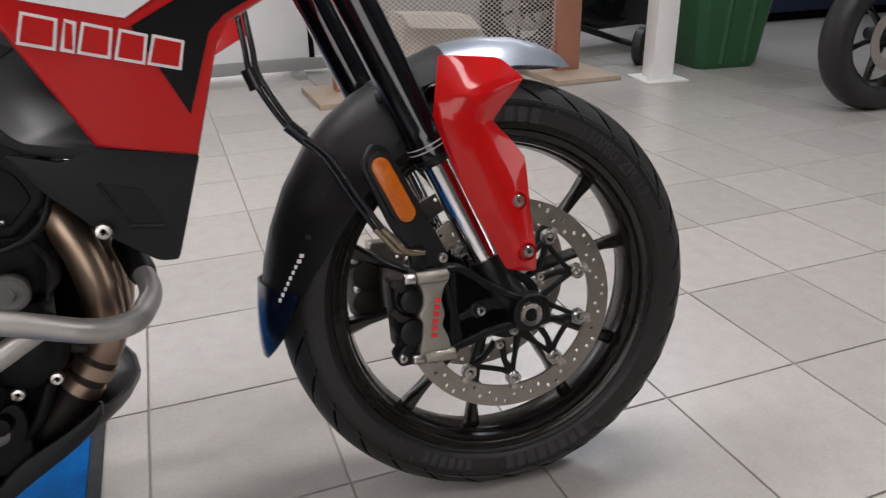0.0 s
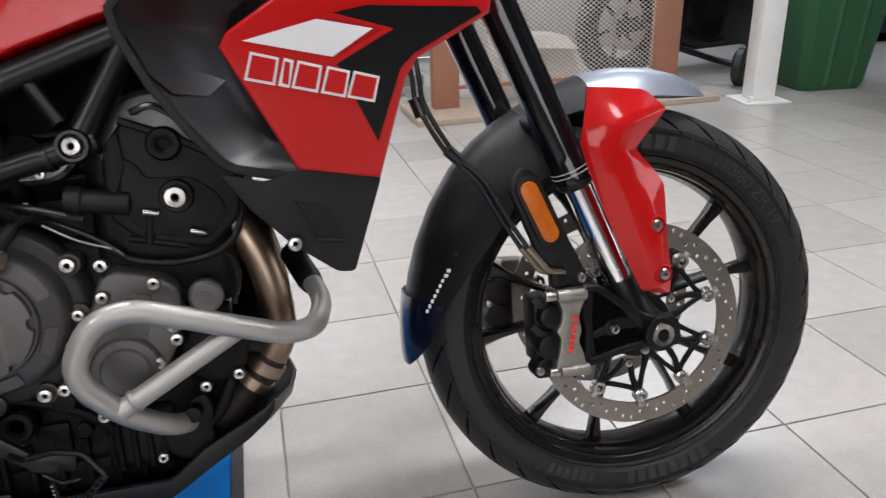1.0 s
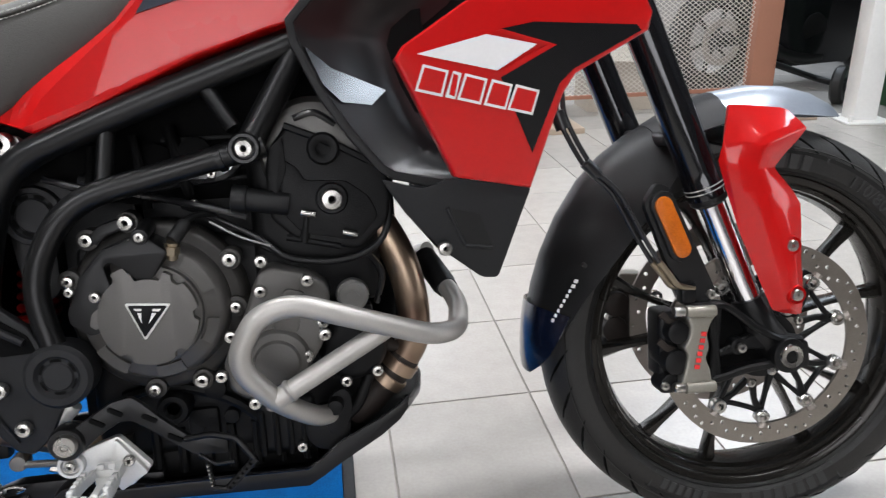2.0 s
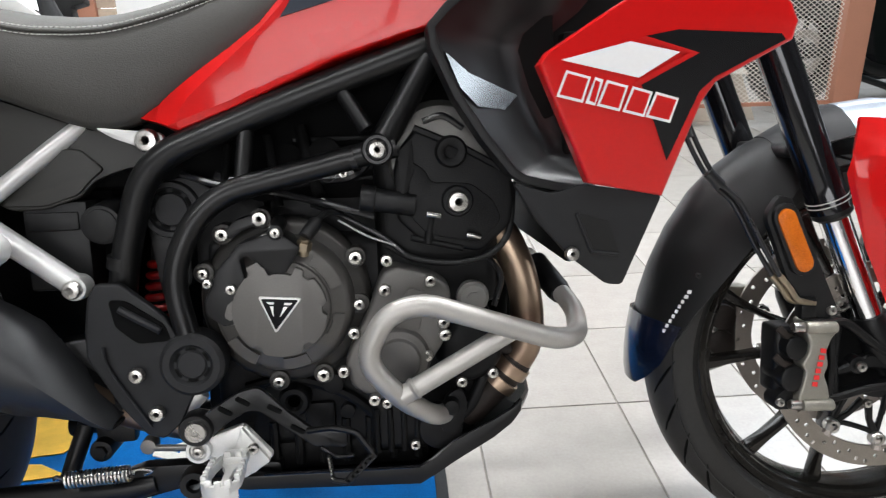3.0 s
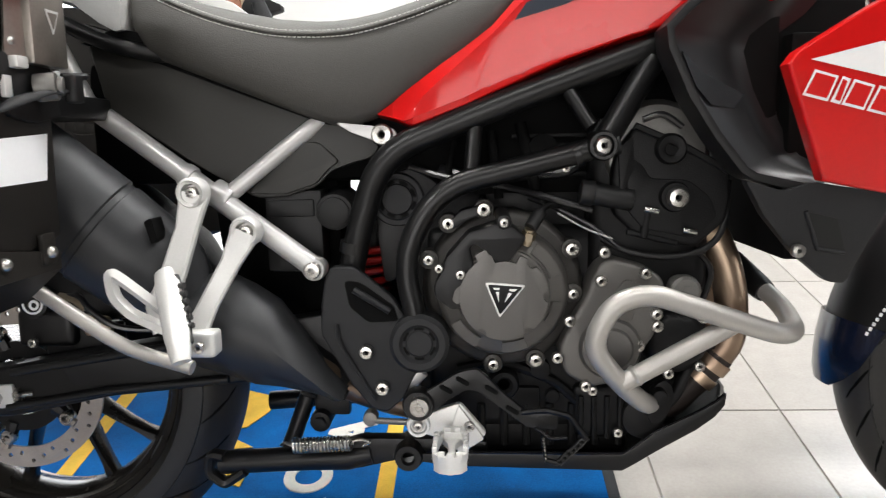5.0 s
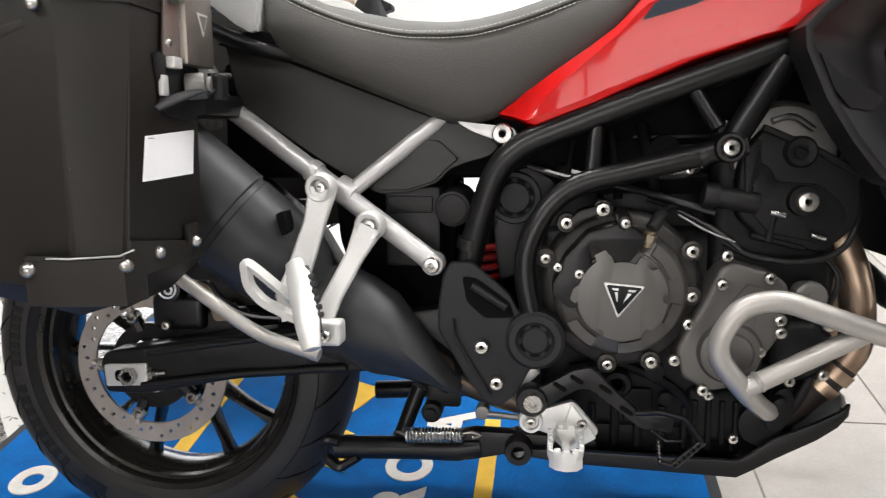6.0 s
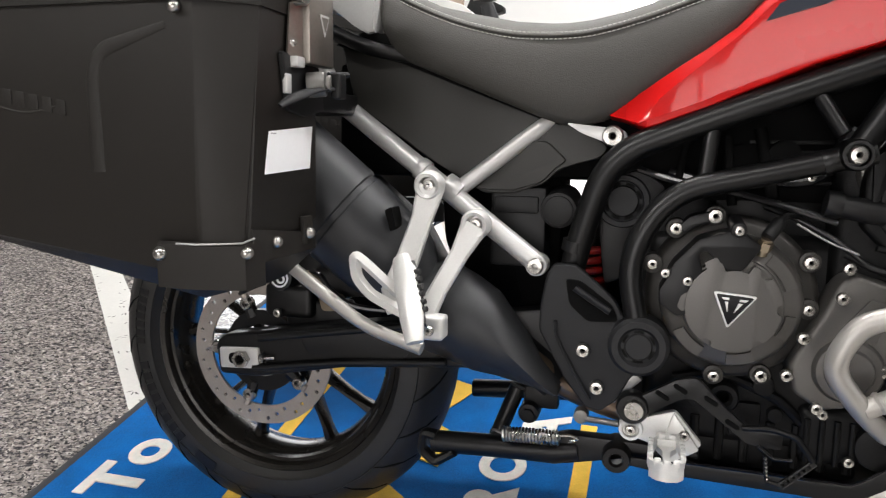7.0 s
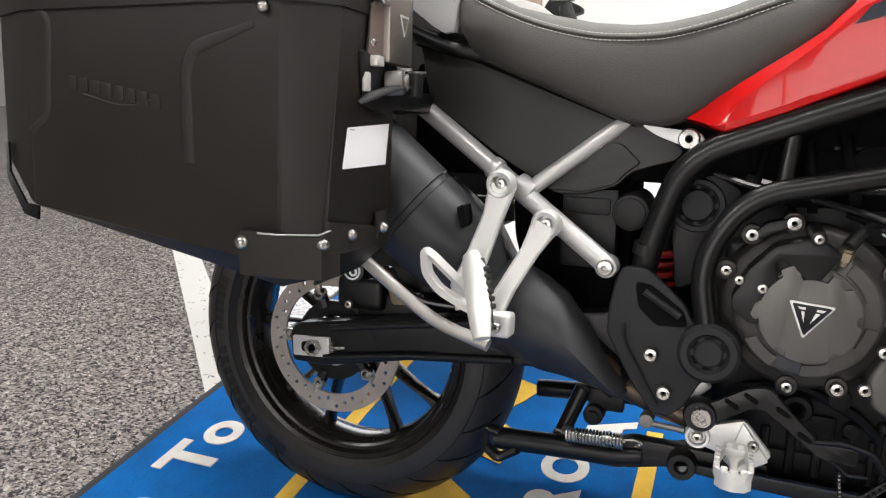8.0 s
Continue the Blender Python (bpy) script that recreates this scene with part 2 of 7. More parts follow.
# ---- building helpers ----


def finish(bm, angle=38):
    """Smooth faces with hard edges kept where they turn sharply."""
    bmesh.ops.recalc_face_normals(bm, faces=bm.faces)
    lim = radians(angle)
    for f in bm.faces:
        f.smooth = True
    for e in bm.edges:
        if len(e.link_faces) == 2 and e.calc_face_angle(0) > lim:
            e.smooth = False


def mesh_of(name, bm, material, angle=38):
    finish(bm, angle)
    me = bpy.data.meshes.new(name)
    bm.to_mesh(me)
    bm.free()
    me.materials.append(material)
    return me


def part(name, bm, material, parent, label="", angle=38):
    """Links a bmesh as one mesh object under a thing or a part."""
    ob = new(name, mesh_of(name, bm, material, angle))
    ob.parent = parent
    if label:
        tagged(ob, label)
    return ob


def thing(name, label, category, m=None, group="", kind=""):
    ob = new(name)
    ob.empty_display_size = 0.1
    tagged(ob, label, category, group, kind)
    if m is not None:
        ob.matrix_world = m
    return ob


def box(x0, x1, y0, y1, z0, z1, bev=0.0, seg=2):
    bm = bmesh.new()
    bmesh.ops.create_cube(bm, size=1)
    for v in bm.verts:
        v.co = Vector(((x0 + x1) / 2 + v.co.x * (x1 - x0), (y0 + y1) / 2 + v.co.y * (y1 - y0), (z0 + z1) / 2 + v.co.z * (z1 - z0)))
    if bev:
        bmesh.ops.bevel(bm, geom=bm.edges[:], offset=bev, segments=seg, affect="EDGES", profile=0.6, clamp_overlap=True)
    return bm


def slab(outline, outer, thick, bev=0.004, seg=2, holes=()):
    """A plate from an (x, z) outline. outer: the y of its face towards the right side, a number or a function of x and z."""
    fun = outer if callable(outer) else (lambda x, z: outer)
    bm = bmesh.new()
    a = [bm.verts.new((x, fun(x, z), z)) for x, z in outline]
    b = [bm.verts.new((x, fun(x, z) + thick, z)) for x, z in outline]
    fa = bm.faces.new(a)
    fb = bm.faces.new(b[::-1])
    n = len(a)
    for i in range(n):
        bm.faces.new((a[i], b[i], b[(i + 1) % n], a[(i + 1) % n]))
    bmesh.ops.recalc_face_normals(bm, faces=bm.faces)
    if bev:
        front = [e for e in fa.edges]
        bmesh.ops.bevel(bm, geom=front, offset=bev, segments=seg, affect="EDGES", profile=0.6, clamp_overlap=True)
    return bm


def rounded(outline, r, seg=4):
    """The outline with its corners rounded by r (one number, or one for each corner)."""
    out = []
    n = len(outline)
    for i in range(n):
        p, a, b = Vector(outline[i]), Vector(outline[i - 1]), Vector(outline[(i + 1) % n])
        rr = r[i] if isinstance(r, (list, tuple)) else r
        da, db = (a - p), (b - p)
        k = min(rr, da.length * 0.45, db.length * 0.45)
        if k < 1e-4:
            out.append(tuple(p))
            continue
        s, e = p + da.normalized() * k, p + db.normalized() * k
        for j in range(seg + 1):
            t = j / seg
            q = s * (1 - t) ** 2 + p * 2 * t * (1 - t) + e * t ** 2
            out.append(tuple(q))
    return out


def glide(points, steps=6):
    """A smooth line through the points."""
    p = [Vector(q) for q in points]
    p = [p[0] * 2 - p[1]] + p + [p[-1] * 2 - p[-2]]
    out = []
    for i in range(1, len(p) - 2):
        for j in range(steps):
            t = j / steps
            out.append(0.5 * ((2 * p[i]) + (p[i + 1] - p[i - 1]) * t + (2 * p[i - 1] - 5 * p[i] + 4 * p[i + 1] - p[i + 2]) * t * t
                              + (3 * p[i] - p[i - 1] - 3 * p[i + 1] + p[i + 2]) * t ** 3))
    out.append(p[-2])
    return out


def fillet(points, r, seg=6):
    """A polyline with its inner corners bent to the radius r."""
    p = [Vector(q) for q in points]
    out = [p[0]]
    for i in range(1, len(p) - 1):
        da, db = p[i - 1] - p[i], p[i + 1] - p[i]
        k = min(r, da.length * 0.48, db.length * 0.48)
        s, e = p[i] + da.normalized() * k, p[i] + db.normalized() * k
        for j in range(seg + 1):
            t = j / seg
            out.append(s * (1 - t) ** 2 + p[i] * 2 * t * (1 - t) + e * t ** 2)
    out.append(p[-1])
    return out


def sweep(points, r, n=14, cap=True, flat=1.0):
    """A tube along the points. r: a radius, or one for each point."""
    p = [Vector(q) for q in points]
    bm = bmesh.new()
    rings = []
    side = None
    for i, q in enumerate(p):
        d = (p[min(i + 1, len(p) - 1)] - p[max(i - 1, 0)]).normalized()
        if side is None:
            ref = Vector((0, 1, 0)) if abs(d.y) < 0.9 else Vector((0, 0, 1))
            side = d.cross(ref).normalized()
        side = (side - d * side.dot(d)).normalized()
        up = d.cross(side)
        rr = r[i] if isinstance(r, (list, tuple)) else r
        rings.append([bm.verts.new(q + (side * math.cos(2 * math.pi * k / n) + up * math.sin(2 * math.pi * k / n) * flat) * rr) for k in range(n)])
    for a, b in zip(rings, rings[1:]):
        for k in range(n):
            bm.faces.new((a[k], a[(k + 1) % n], b[(k + 1) % n], b[k]))
    if cap:
        bm.faces.new(rings[0][::-1])
        bm.faces.new(rings[-1])
    return bm


def stitches(points, r, on=0.0048, off=0.0022):
    """Short thread stitches laid along the points, one after another."""
    line = [Vector(q) for q in points]
    bms, pos, start = [], 0.0, None
    for a, b in zip(line, line[1:]):
        length, at = (b - a).length, 0.0
        while at < length:
            left = (on if start is not None else off) - pos
            step = min(left, length - at)
            at += step
            pos += step
            if pos >= (on if start is not None else off) - 1e-9:
                here = a + (b - a) * (at / length)
                if start is not None:
                    bms.append(sweep([start, (start + here) / 2, here], [r * 0.5, r, r * 0.5], 5))
                    start = None
                else:
                    start = here
                pos = 0.0
    return joined(*bms)


def rod(a, b, r, r2=None, n=16, bev=0.0):
    bm = sweep([a, b], [r, r2 if r2 is not None else r], n)
    if bev:
        ends = [e for e in bm.edges if any(len(f.verts) > 4 for f in e.link_faces)]
        bmesh.ops.bevel(bm, geom=ends, offset=bev, segments=2, affect="EDGES", profile=0.6, clamp_overlap=True)
    return bm


def lathe(profile, cx, cz, n=72, cy=0.0, closed=False):
    """Turns (radius, y) points about the axle through (cx, cz)."""
    bm = bmesh.new()
    rings = []
    for k in range(n):
        a = 2 * math.pi * k / n
        rings.append([bm.verts.new((cx + r * math.cos(a), cy + y, cz + r * math.sin(a))) for r, y in profile])
    m = len(profile)
    for k in range(n):
        a, b = rings[k], rings[(k + 1) % n]
        for i in range(m if closed else m - 1):
            j = (i + 1) % m
            if profile[i][0] < 1e-6 and profile[j][0] < 1e-6:
                continue
            bm.faces.new((a[i], a[j], b[j], b[i]))
    bmesh.ops.remove_doubles(bm, verts=bm.verts, dist=1e-6)
    return bm


def loft(sections, close=False, cap=True):
    """A skin over sections, each a list of as many points."""
    bm = bmesh.new()
    rows = [[bm.verts.new(q) for q in s] for s in sections]
    m = len(rows[0])
    for a, b in zip(rows, rows[1:]):
        for i in range(m if close else m - 1):
            j = (i + 1) % m
            bm.faces.new((a[i], a[j], b[j], b[i]))
    if cap and close:
        bm.faces.new(rows[0][::-1])
        bm.faces.new(rows[-1])
    return bm


def thicken(bm, t):
    """Gives an open skin a thickness, inwards along its vertex normals, with closed rims."""
    bmesh.ops.recalc_face_normals(bm, faces=bm.faces)
    bm.normal_update()
    old_faces, rims = bm.faces[:], [e for e in bm.edges if len(e.link_faces) == 1]
    inner = {v: bm.verts.new(v.co - v.normal * t) for v in bm.verts[:]}
    for f in old_faces:
        bm.faces.new([inner[v] for v in reversed(f.verts)])
    for e in rims:
        v, w = e.verts
        bm.faces.new((v, w, inner[w], inner[v]))
    return bm


def joined(*parts):
    """One bmesh from several."""
    out = bmesh.new()
    for b in parts:
        me = bpy.data.meshes.new("tmp")
        b.to_mesh(me)
        b.free()
        out.from_mesh(me)
        bpy.data.meshes.remove(me)
    return out


def mirrored(bm):
    b2 = bm.copy()
    for v in b2.verts:
        v.co.y = -v.co.y
    bmesh.ops.reverse_faces(b2, faces=b2.faces)
    return b2


def letters(text, size, depth, bold=0.0):
    """A flat text as a bmesh in its own x, y plane, with the given depth."""
    cu = bpy.data.curves.new("text", "FONT")
    cu.body, cu.size, cu.extrude, cu.resolution_u = text, size, depth, 8
    cu.offset = bold
    ob = bpy.data.objects.new("text", cu)
    scene.collection.objects.link(ob)
    bpy.context.view_layer.update()
    me = bpy.data.meshes.new_from_object(ob.evaluated_get(bpy.context.evaluated_depsgraph_get()))
    bm = bmesh.new()
    bm.from_mesh(me)
    bpy.data.objects.remove(ob)
    bpy.data.curves.remove(cu)
    bpy.data.meshes.remove(me)
    return bm


def capsule(p, q, r, n=8):
    """The outline of a rounded bar from p to q."""
    p, q = Vector(p), Vector(q)
    a0 = math.atan2(q.y - p.y, q.x - p.x)
    out = [(q.x + r * math.cos(a0 - math.pi / 2 + math.pi * k / n), q.y + r * math.sin(a0 - math.pi / 2 + math.pi * k / n)) for k in range(n + 1)]
    out += [(p.x + r * math.cos(a0 + math.pi / 2 + math.pi * k / n), p.y + r * math.sin(a0 + math.pi / 2 + math.pi * k / n)) for k in range(n + 1)]
    return out


def flat_bar(points, w, t, bev=0.002):
    """A flat bar along the points: w wide in its plane, t thick across it (along y)."""
    p = [Vector(q) for q in points]
    secs = []
    for i, q in enumerate(p):
        d = p[min(i + 1, len(p) - 1)] - p[max(i - 1, 0)]
        d.y = 0
        side = Vector((d.z, 0, -d.x)).normalized()
        ww = w[i] if isinstance(w, (list, tuple)) else w
        b = min(bev, t * 0.3)
        secs.append([q + side * (a * ww / 2) + Vector((0, c * t / 2, 0)) for a, c in ((-1 + 2 * b / ww, -1), (1 - 2 * b / ww, -1), (1, -1 + 2 * b / t), (1, 1), (-1, 1), (-1, -1 + 2 * b / t))])
    return loft(secs, True)


def bolt_mesh():
    """A cap screw of radius 1 whose head faces -y: chamfered, with a hexagon socket."""
    prof = [(0, 0.3), (0.27, 0.3), (0.31, -0.46), (0.40, -0.58), (0.84, -0.52), (1.0, -0.25), (1.0, 0.4)]
    bm = lathe(prof, 0, 0, 18)
    me = mesh_of("bolt", bm, ZINC, 30)
    # The socket's shade is painted in as near-black faces.
    me.materials.append(DARK)
    for f in me.polygons:
        if math.hypot(f.center.x, f.center.z) < 0.26:
            f.material_index = 1
    return me


BOLT = bolt_mesh()


def bolt(x, y, z, r, parent, turn=(0, 0, 0), material=None, name="bolt"):
    ob = new(name, BOLT)
    ob.parent = parent
    ob.matrix_local = pose(x, y, z, *turn) @ Matrix.Scale(r, 4)
    return ob

# ---- setting ----


def structure(name, bm, material, label, category):
    ob = new(name, mesh_of(name, bm, material))
    return tagged(ob, label, category, kind="structure")


X0, X1, Y0, Y1, H = -6.0, 9.0, -4.6, 5.2, 3.2
floor = structure("floor", box(X0, X1, Y0, Y1, -0.2, -0.004), GROUT, "grey-beige ceramic tile floor with thin dark joints", "floor")
structure("ceiling", box(X0, X1, Y0, Y1, H, H + 0.15), CEIL, "dark grey showroom ceiling, out of view", "ceiling")
structure("wall_west", box(X0 - 0.2, X0, Y0, Y1, 0, H), WALL, "plain pale painted wall", "wall")


def wall_with_window(name, y0, y1, xa, xb, za, zb, paint):
    bm = joined(box(X0, xa, y0, y1, 0, H), box(xb, X1, y0, y1, 0, H), box(xa, xb, y0, y1, 0, za), box(xa, xb, y0, y1, zb, H))
    return structure(name, bm, paint, "painted wall with a wide window opening", "wall")


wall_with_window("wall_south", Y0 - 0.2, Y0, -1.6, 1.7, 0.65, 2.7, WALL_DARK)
# North opening is added: its glow makes the overexposed pale background.
wall_with_window("wall_north", Y1, Y1 + 0.2, -4.4, 2.1, 0.25, 2.7, WALL)


def window(name, xa, xb, za, zb, y):
    w = new(name)
    tagged(w, "wide window with a pale frame and a glowing panel outside", "window", kind="structure")
    for a, b, c, d in ((xa, xa + 0.06, za, zb), (xb - 0.06, xb, za, zb), (xa + 0.06, xb - 0.06, za, za + 0.06), (xa + 0.06, xb - 0.06, zb - 0.06, zb),
                       ((xa + xb) / 2 - 0.03, (xa + xb) / 2 + 0.03, za + 0.06, zb - 0.06)):
        part("window_frame", box(a, b, y - 0.03, y + 0.03, c, d, 0.004), WHITE_PAINT, w)
    return w


# Unseen east wall; its window and glowing panel are added for front light.
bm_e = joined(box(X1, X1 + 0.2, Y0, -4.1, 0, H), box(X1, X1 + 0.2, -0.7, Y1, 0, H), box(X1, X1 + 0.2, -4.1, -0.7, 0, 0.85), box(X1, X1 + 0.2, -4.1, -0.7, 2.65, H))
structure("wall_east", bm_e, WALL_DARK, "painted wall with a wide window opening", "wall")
structure("backdrop", box(X1 + 1.2, X1 + 1.25, -5.0, 0.2, -0.2, 3.2), DAYLIGHT, "glowing panel outside the window, standing for daylight", "backdrop")
window("window_1", -1.6, 1.7, 0.65, 2.7, Y0 - 0.1)
window("window_2", -4.4, 2.1, 0.25, 2.7, Y1 + 0.1)
structure("backdrop", box(-5.5, 3.2, Y1 + 1.2, Y1 + 1.25, -0.2, 3.2), DAYLIGHT, "glowing panel outside the window, standing for daylight", "backdrop")
structure("backdrop", box(-3.4, 3.4, Y0 - 1.25, Y0 - 1.2, -0.2, 3.4), DAYLIGHT, "glowing panel outside the window, standing for daylight", "backdrop")

# ceiling lamp housings
lamp_body = None
for lx, ly in CEIL_LAMPS:
    if lamp_body is None:
        lamp_body = thing("ceiling_light", "long white ceiling light panel", "ceiling light", pose(lx, ly, 3.2), "ceiling lights")
        part("housing", box(-0.76, 0.76, -0.22, 0.22, -0.05, 0.0, 0.008), WHITE_PAINT, lamp_body)
        part("diffuser", box(-0.71, 0.71, -0.17, 0.17, -0.058, -0.052), LAMP_GLOW, lamp_body)
    else:
        copy_thing(lamp_body, pose(lx, ly, 3.2))

# speckled floor at the tail end, with a painted line across it
SPECKLED_PLAN = ((-5.99, Y0 + 0.01), (-0.30, Y0 + 0.01), (-0.30, 1.15), (-1.50, 1.20), (-4.80, 4.60), (-5.99, 4.60))
speckled = loft([[(x, y, z) for x, y in SPECKLED_PLAN] for z in (-0.02, 0.001)], True)
structure("speckled_floor", speckled, SPECKLE, "polished grey and beige speckled floor", "floor")
stripe = bmesh.new()
sv = [stripe.verts.new(p) for p in ((-0.42, 0.105, 0.003), (-0.36, 0.20, 0.003), (-2.02, 1.815, 0.003), (-2.13, 1.825, 0.003))]
stripe.faces.new(sv)
thicken(stripe, 0.0015)
rng = random.Random(4)
for k in range(90):
    u, w = rng.random(), rng.uniform(0.06, 0.94)
    px = (-0.42 + 0.06 * w) * (1 - u) + (-2.13 + 0.11 * w) * u
    py = (0.105 + 0.095 * w) * (1 - u) + (1.825 - 0.01 * w) * u
    a = rng.uniform(0, 3.1)
    ln, wd = rng.uniform(0.004, 0.011), rng.uniform(0.0012, 0.003)
    ca_, sa_ = math.cos(a), math.sin(a)
    stripe.faces.new([stripe.verts.new((px + ca_ * i * ln - sa_ * j * wd, py + sa_ * i * ln + ca_ * j * wd, 0.0042)) for i, j in ((-1, -0.4), (0.2, -1), (1, 0.3), (-0.3, 1))]).material_index = 1
marking = structure("floor_marking", stripe, LINEPAINT, "worn white painted stripe across the speckled floor", "floor marking")
marking.data.materials.append(GROUT_DARK)

# ---- entrance mat ----
MX0, MX1, MY0, MY1, MZ = -0.525, 0.942, -0.62, 0.95, 0.011
mat = thing("entrance_mat", "blue pile mat with yellow and white lettering under the motorcycle", "mat", pose(0, 0, 0))
part("carpet", box(MX0 + 0.022, MX1 - 0.022, MY0 + 0.022, MY1 - 0.022, 0.0012, MZ, 0.003), MATBLUE, mat, "bright blue short pile")
part("border", joined(box(MX0, MX0 + 0.022, MY0, MY1, 0.0012, 0.008, 0.002), box(MX1 - 0.022, MX1, MY0, MY1, 0.0012, 0.008, 0.002),
                      box(MX0 + 0.022, MX1 - 0.022, MY0, MY0 + 0.022, 0.0012, 0.008, 0.002), box(MX0 + 0.022, MX1 - 0.022, MY1 - 0.022, MY1, 0.0012, 0.008, 0.002)),
     MATEDGE, mat, "black rubber border")


def mat_text(text, size, x, y):
    bm = letters(text, size, 0.0012, 0.0052)
    for v in bm.verts:
        v.co = Vector((x - v.co.y * 1.0, y + v.co.x, MZ + 0.0014 + v.co.z))
    part("lettering", bm, MATWHITE, mat, "off-white woven letters")


def mat_shape(name, pts):
    bm = bmesh.new()
    bm.faces.new([bm.verts.new((x, y, MZ + 0.0012)) for x, y in pts])
    thicken(bm, 0.002)
    part(name, bm, YELLOW, mat, "yellow woven shape")


mat_text("e", 0.150, -0.325, -0.222)
mat_text("T", 0.162, -0.320, -0.068)
mat_text("o", 0.160, -0.330, 0.034)
mat_text("R", 0.125, 0.402, 0.044)
mat_text("O", 0.118, 0.403, 0.142)
mat_text("A", 0.130, 0.470, 0.290)
mat_shape("stripe", [(-0.135, -0.5), (-0.100, -0.5), (-0.100, 0.55), (-0.135, 0.55)])
mat_shape("stripe", [(0.497, -0.5), (0.530, -0.5), (0.530, 0.36), (0.497, 0.36)])

mat_shape("emblem_shape", [(0.085, 0.520), (0.150, 0.500), (0.250, 0.460), (0.224, 0.398), (0.197, 0.350), (0.085, 0.335)])
mat_shape("emblem_shape", [(0.095, 0.322), (0.168, 0.318), (0.230, 0.280), (0.166, 0.271), (0.095, 0.268)])
mat_shape("emblem_shape", [(0.085, 0.218), (0.182, 0.206), (0.242, 0.202), (0.239, 0.158), (0.180, 0.178), (0.085, 0.190)])
mat_shape("emblem_shape", [(0.085, 0.110), (0.144, 0.098), (0.218, 0.045), (0.262, -0.025), (0.250, -0.10), (0.085, -0.08)])

# ---- the motorcycle ----
LEANING = Matrix.Translation((0, 0, 0)) @ Matrix.Rotation(radians(-12.5), 4, "X")
moto = thing("motorcycle", "red and black adventure motorcycle leaning on its side stand", "motorcycle", LEANING)
FX, FZ, RX, RZ = 1.582, 0.330, 0.0, 0.326


def tyre_profile(R, half, bead, drop):
    """The section of a tyre: bead, sidewall, shoulder, crown, and back."""
    right = []
    for k in range(9):
        a = radians(-90 + 180 * k / 8)
        right.append((R - drop * (1 - math.cos(a)) , half * math.sin(a)))
    side = [(bead, -half * 0.72), (bead + 0.010, -half * 0.86), (bead + (R - drop - bead) * 0.5, -half * 0.985)]
    return side + right + [(r, -y) for r, y in side[::-1]]


def polar_bar(a0, a1, r0, r1, y, cx, cz, n=8, t=0.0012, slant=0.0):
    """A flat bar on a sidewall between two angles (degrees) and radii."""
    bm = bmesh.new()
    top, bot = [], []
    for k in range(n + 1):
        a = radians(a0 + (a1 - a0) * k / n)
        yo = y(r1) if callable(y) else y
        yi = y(r0) if callable(y) else y
        top.append(bm.verts.new((cx + r1 * math.cos(a), yo - t, cz + r1 * math.sin(a))))
        a2 = a + radians(slant)
        bot.append(bm.verts.new((cx + r0 * math.cos(a2), yi - t, cz + r0 * math.sin(a2))))
    for k in range(n):
        bm.faces.new((top[k], top[k + 1], bot[k + 1], bot[k]))
    return thicken(bm, t * 0.9)


def polar_text(text, size, mid, r0, y, cx, cz, outward=True):
    """Raised writing that runs clockwise round a sidewall, feet towards the axle."""
    bm = letters(text, size, 0.0006)
    w = max(v.co.x for v in bm.verts)
    for v in bm.verts:
        r = r0 + v.co.y if outward else r0 - v.co.y
        s = (v.co.x - w / 2) / r0
        a = radians(mid) - s if outward else radians(mid) + s
        v.co = Vector((cx + r * math.cos(a), y(r) - 0.0006 + v.co.z, cz + r * math.sin(a)))
    return bm


def spoke(cx, cz, a_hub, a_rim, r_hub, r_rim, w0, w1, y0, y1):
    """One cast spoke, broad at the rim, waisted in the middle."""
    secs = []
    for k in range(7):
        t = k / 6
        r = r_hub + (r_rim - r_hub) * t
        a = radians(a_hub + (a_rim - a_hub) * t)
        w = w0 + (w1 - w0) * t + 0.006 * max(0, t - 0.75) / 0.25 - 0.002 * math.sin(math.pi * t)
        h = y0 + (y1 - y0) * t
        c = Vector((cx + r * math.cos(a), 0, cz + r * math.sin(a)))
        tan = Vector((-math.sin(a), 0, math.cos(a)))
        secs.append([c + tan * w + Vector((0, -h * 0.6, 0)), c + tan * w * 0.5 + Vector((0, -h, 0)), c - tan * w * 0.5 + Vector((0, -h, 0)), c - tan * w + Vector((0, -h * 0.6, 0)),
                     c - tan * w + Vector((0, h * 0.6, 0)), c - tan * w * 0.5 + Vector((0, h, 0)), c + tan * w * 0.5 + Vector((0, h, 0)), c + tan * w + Vector((0, h * 0.6, 0))])
    return loft(secs, True)


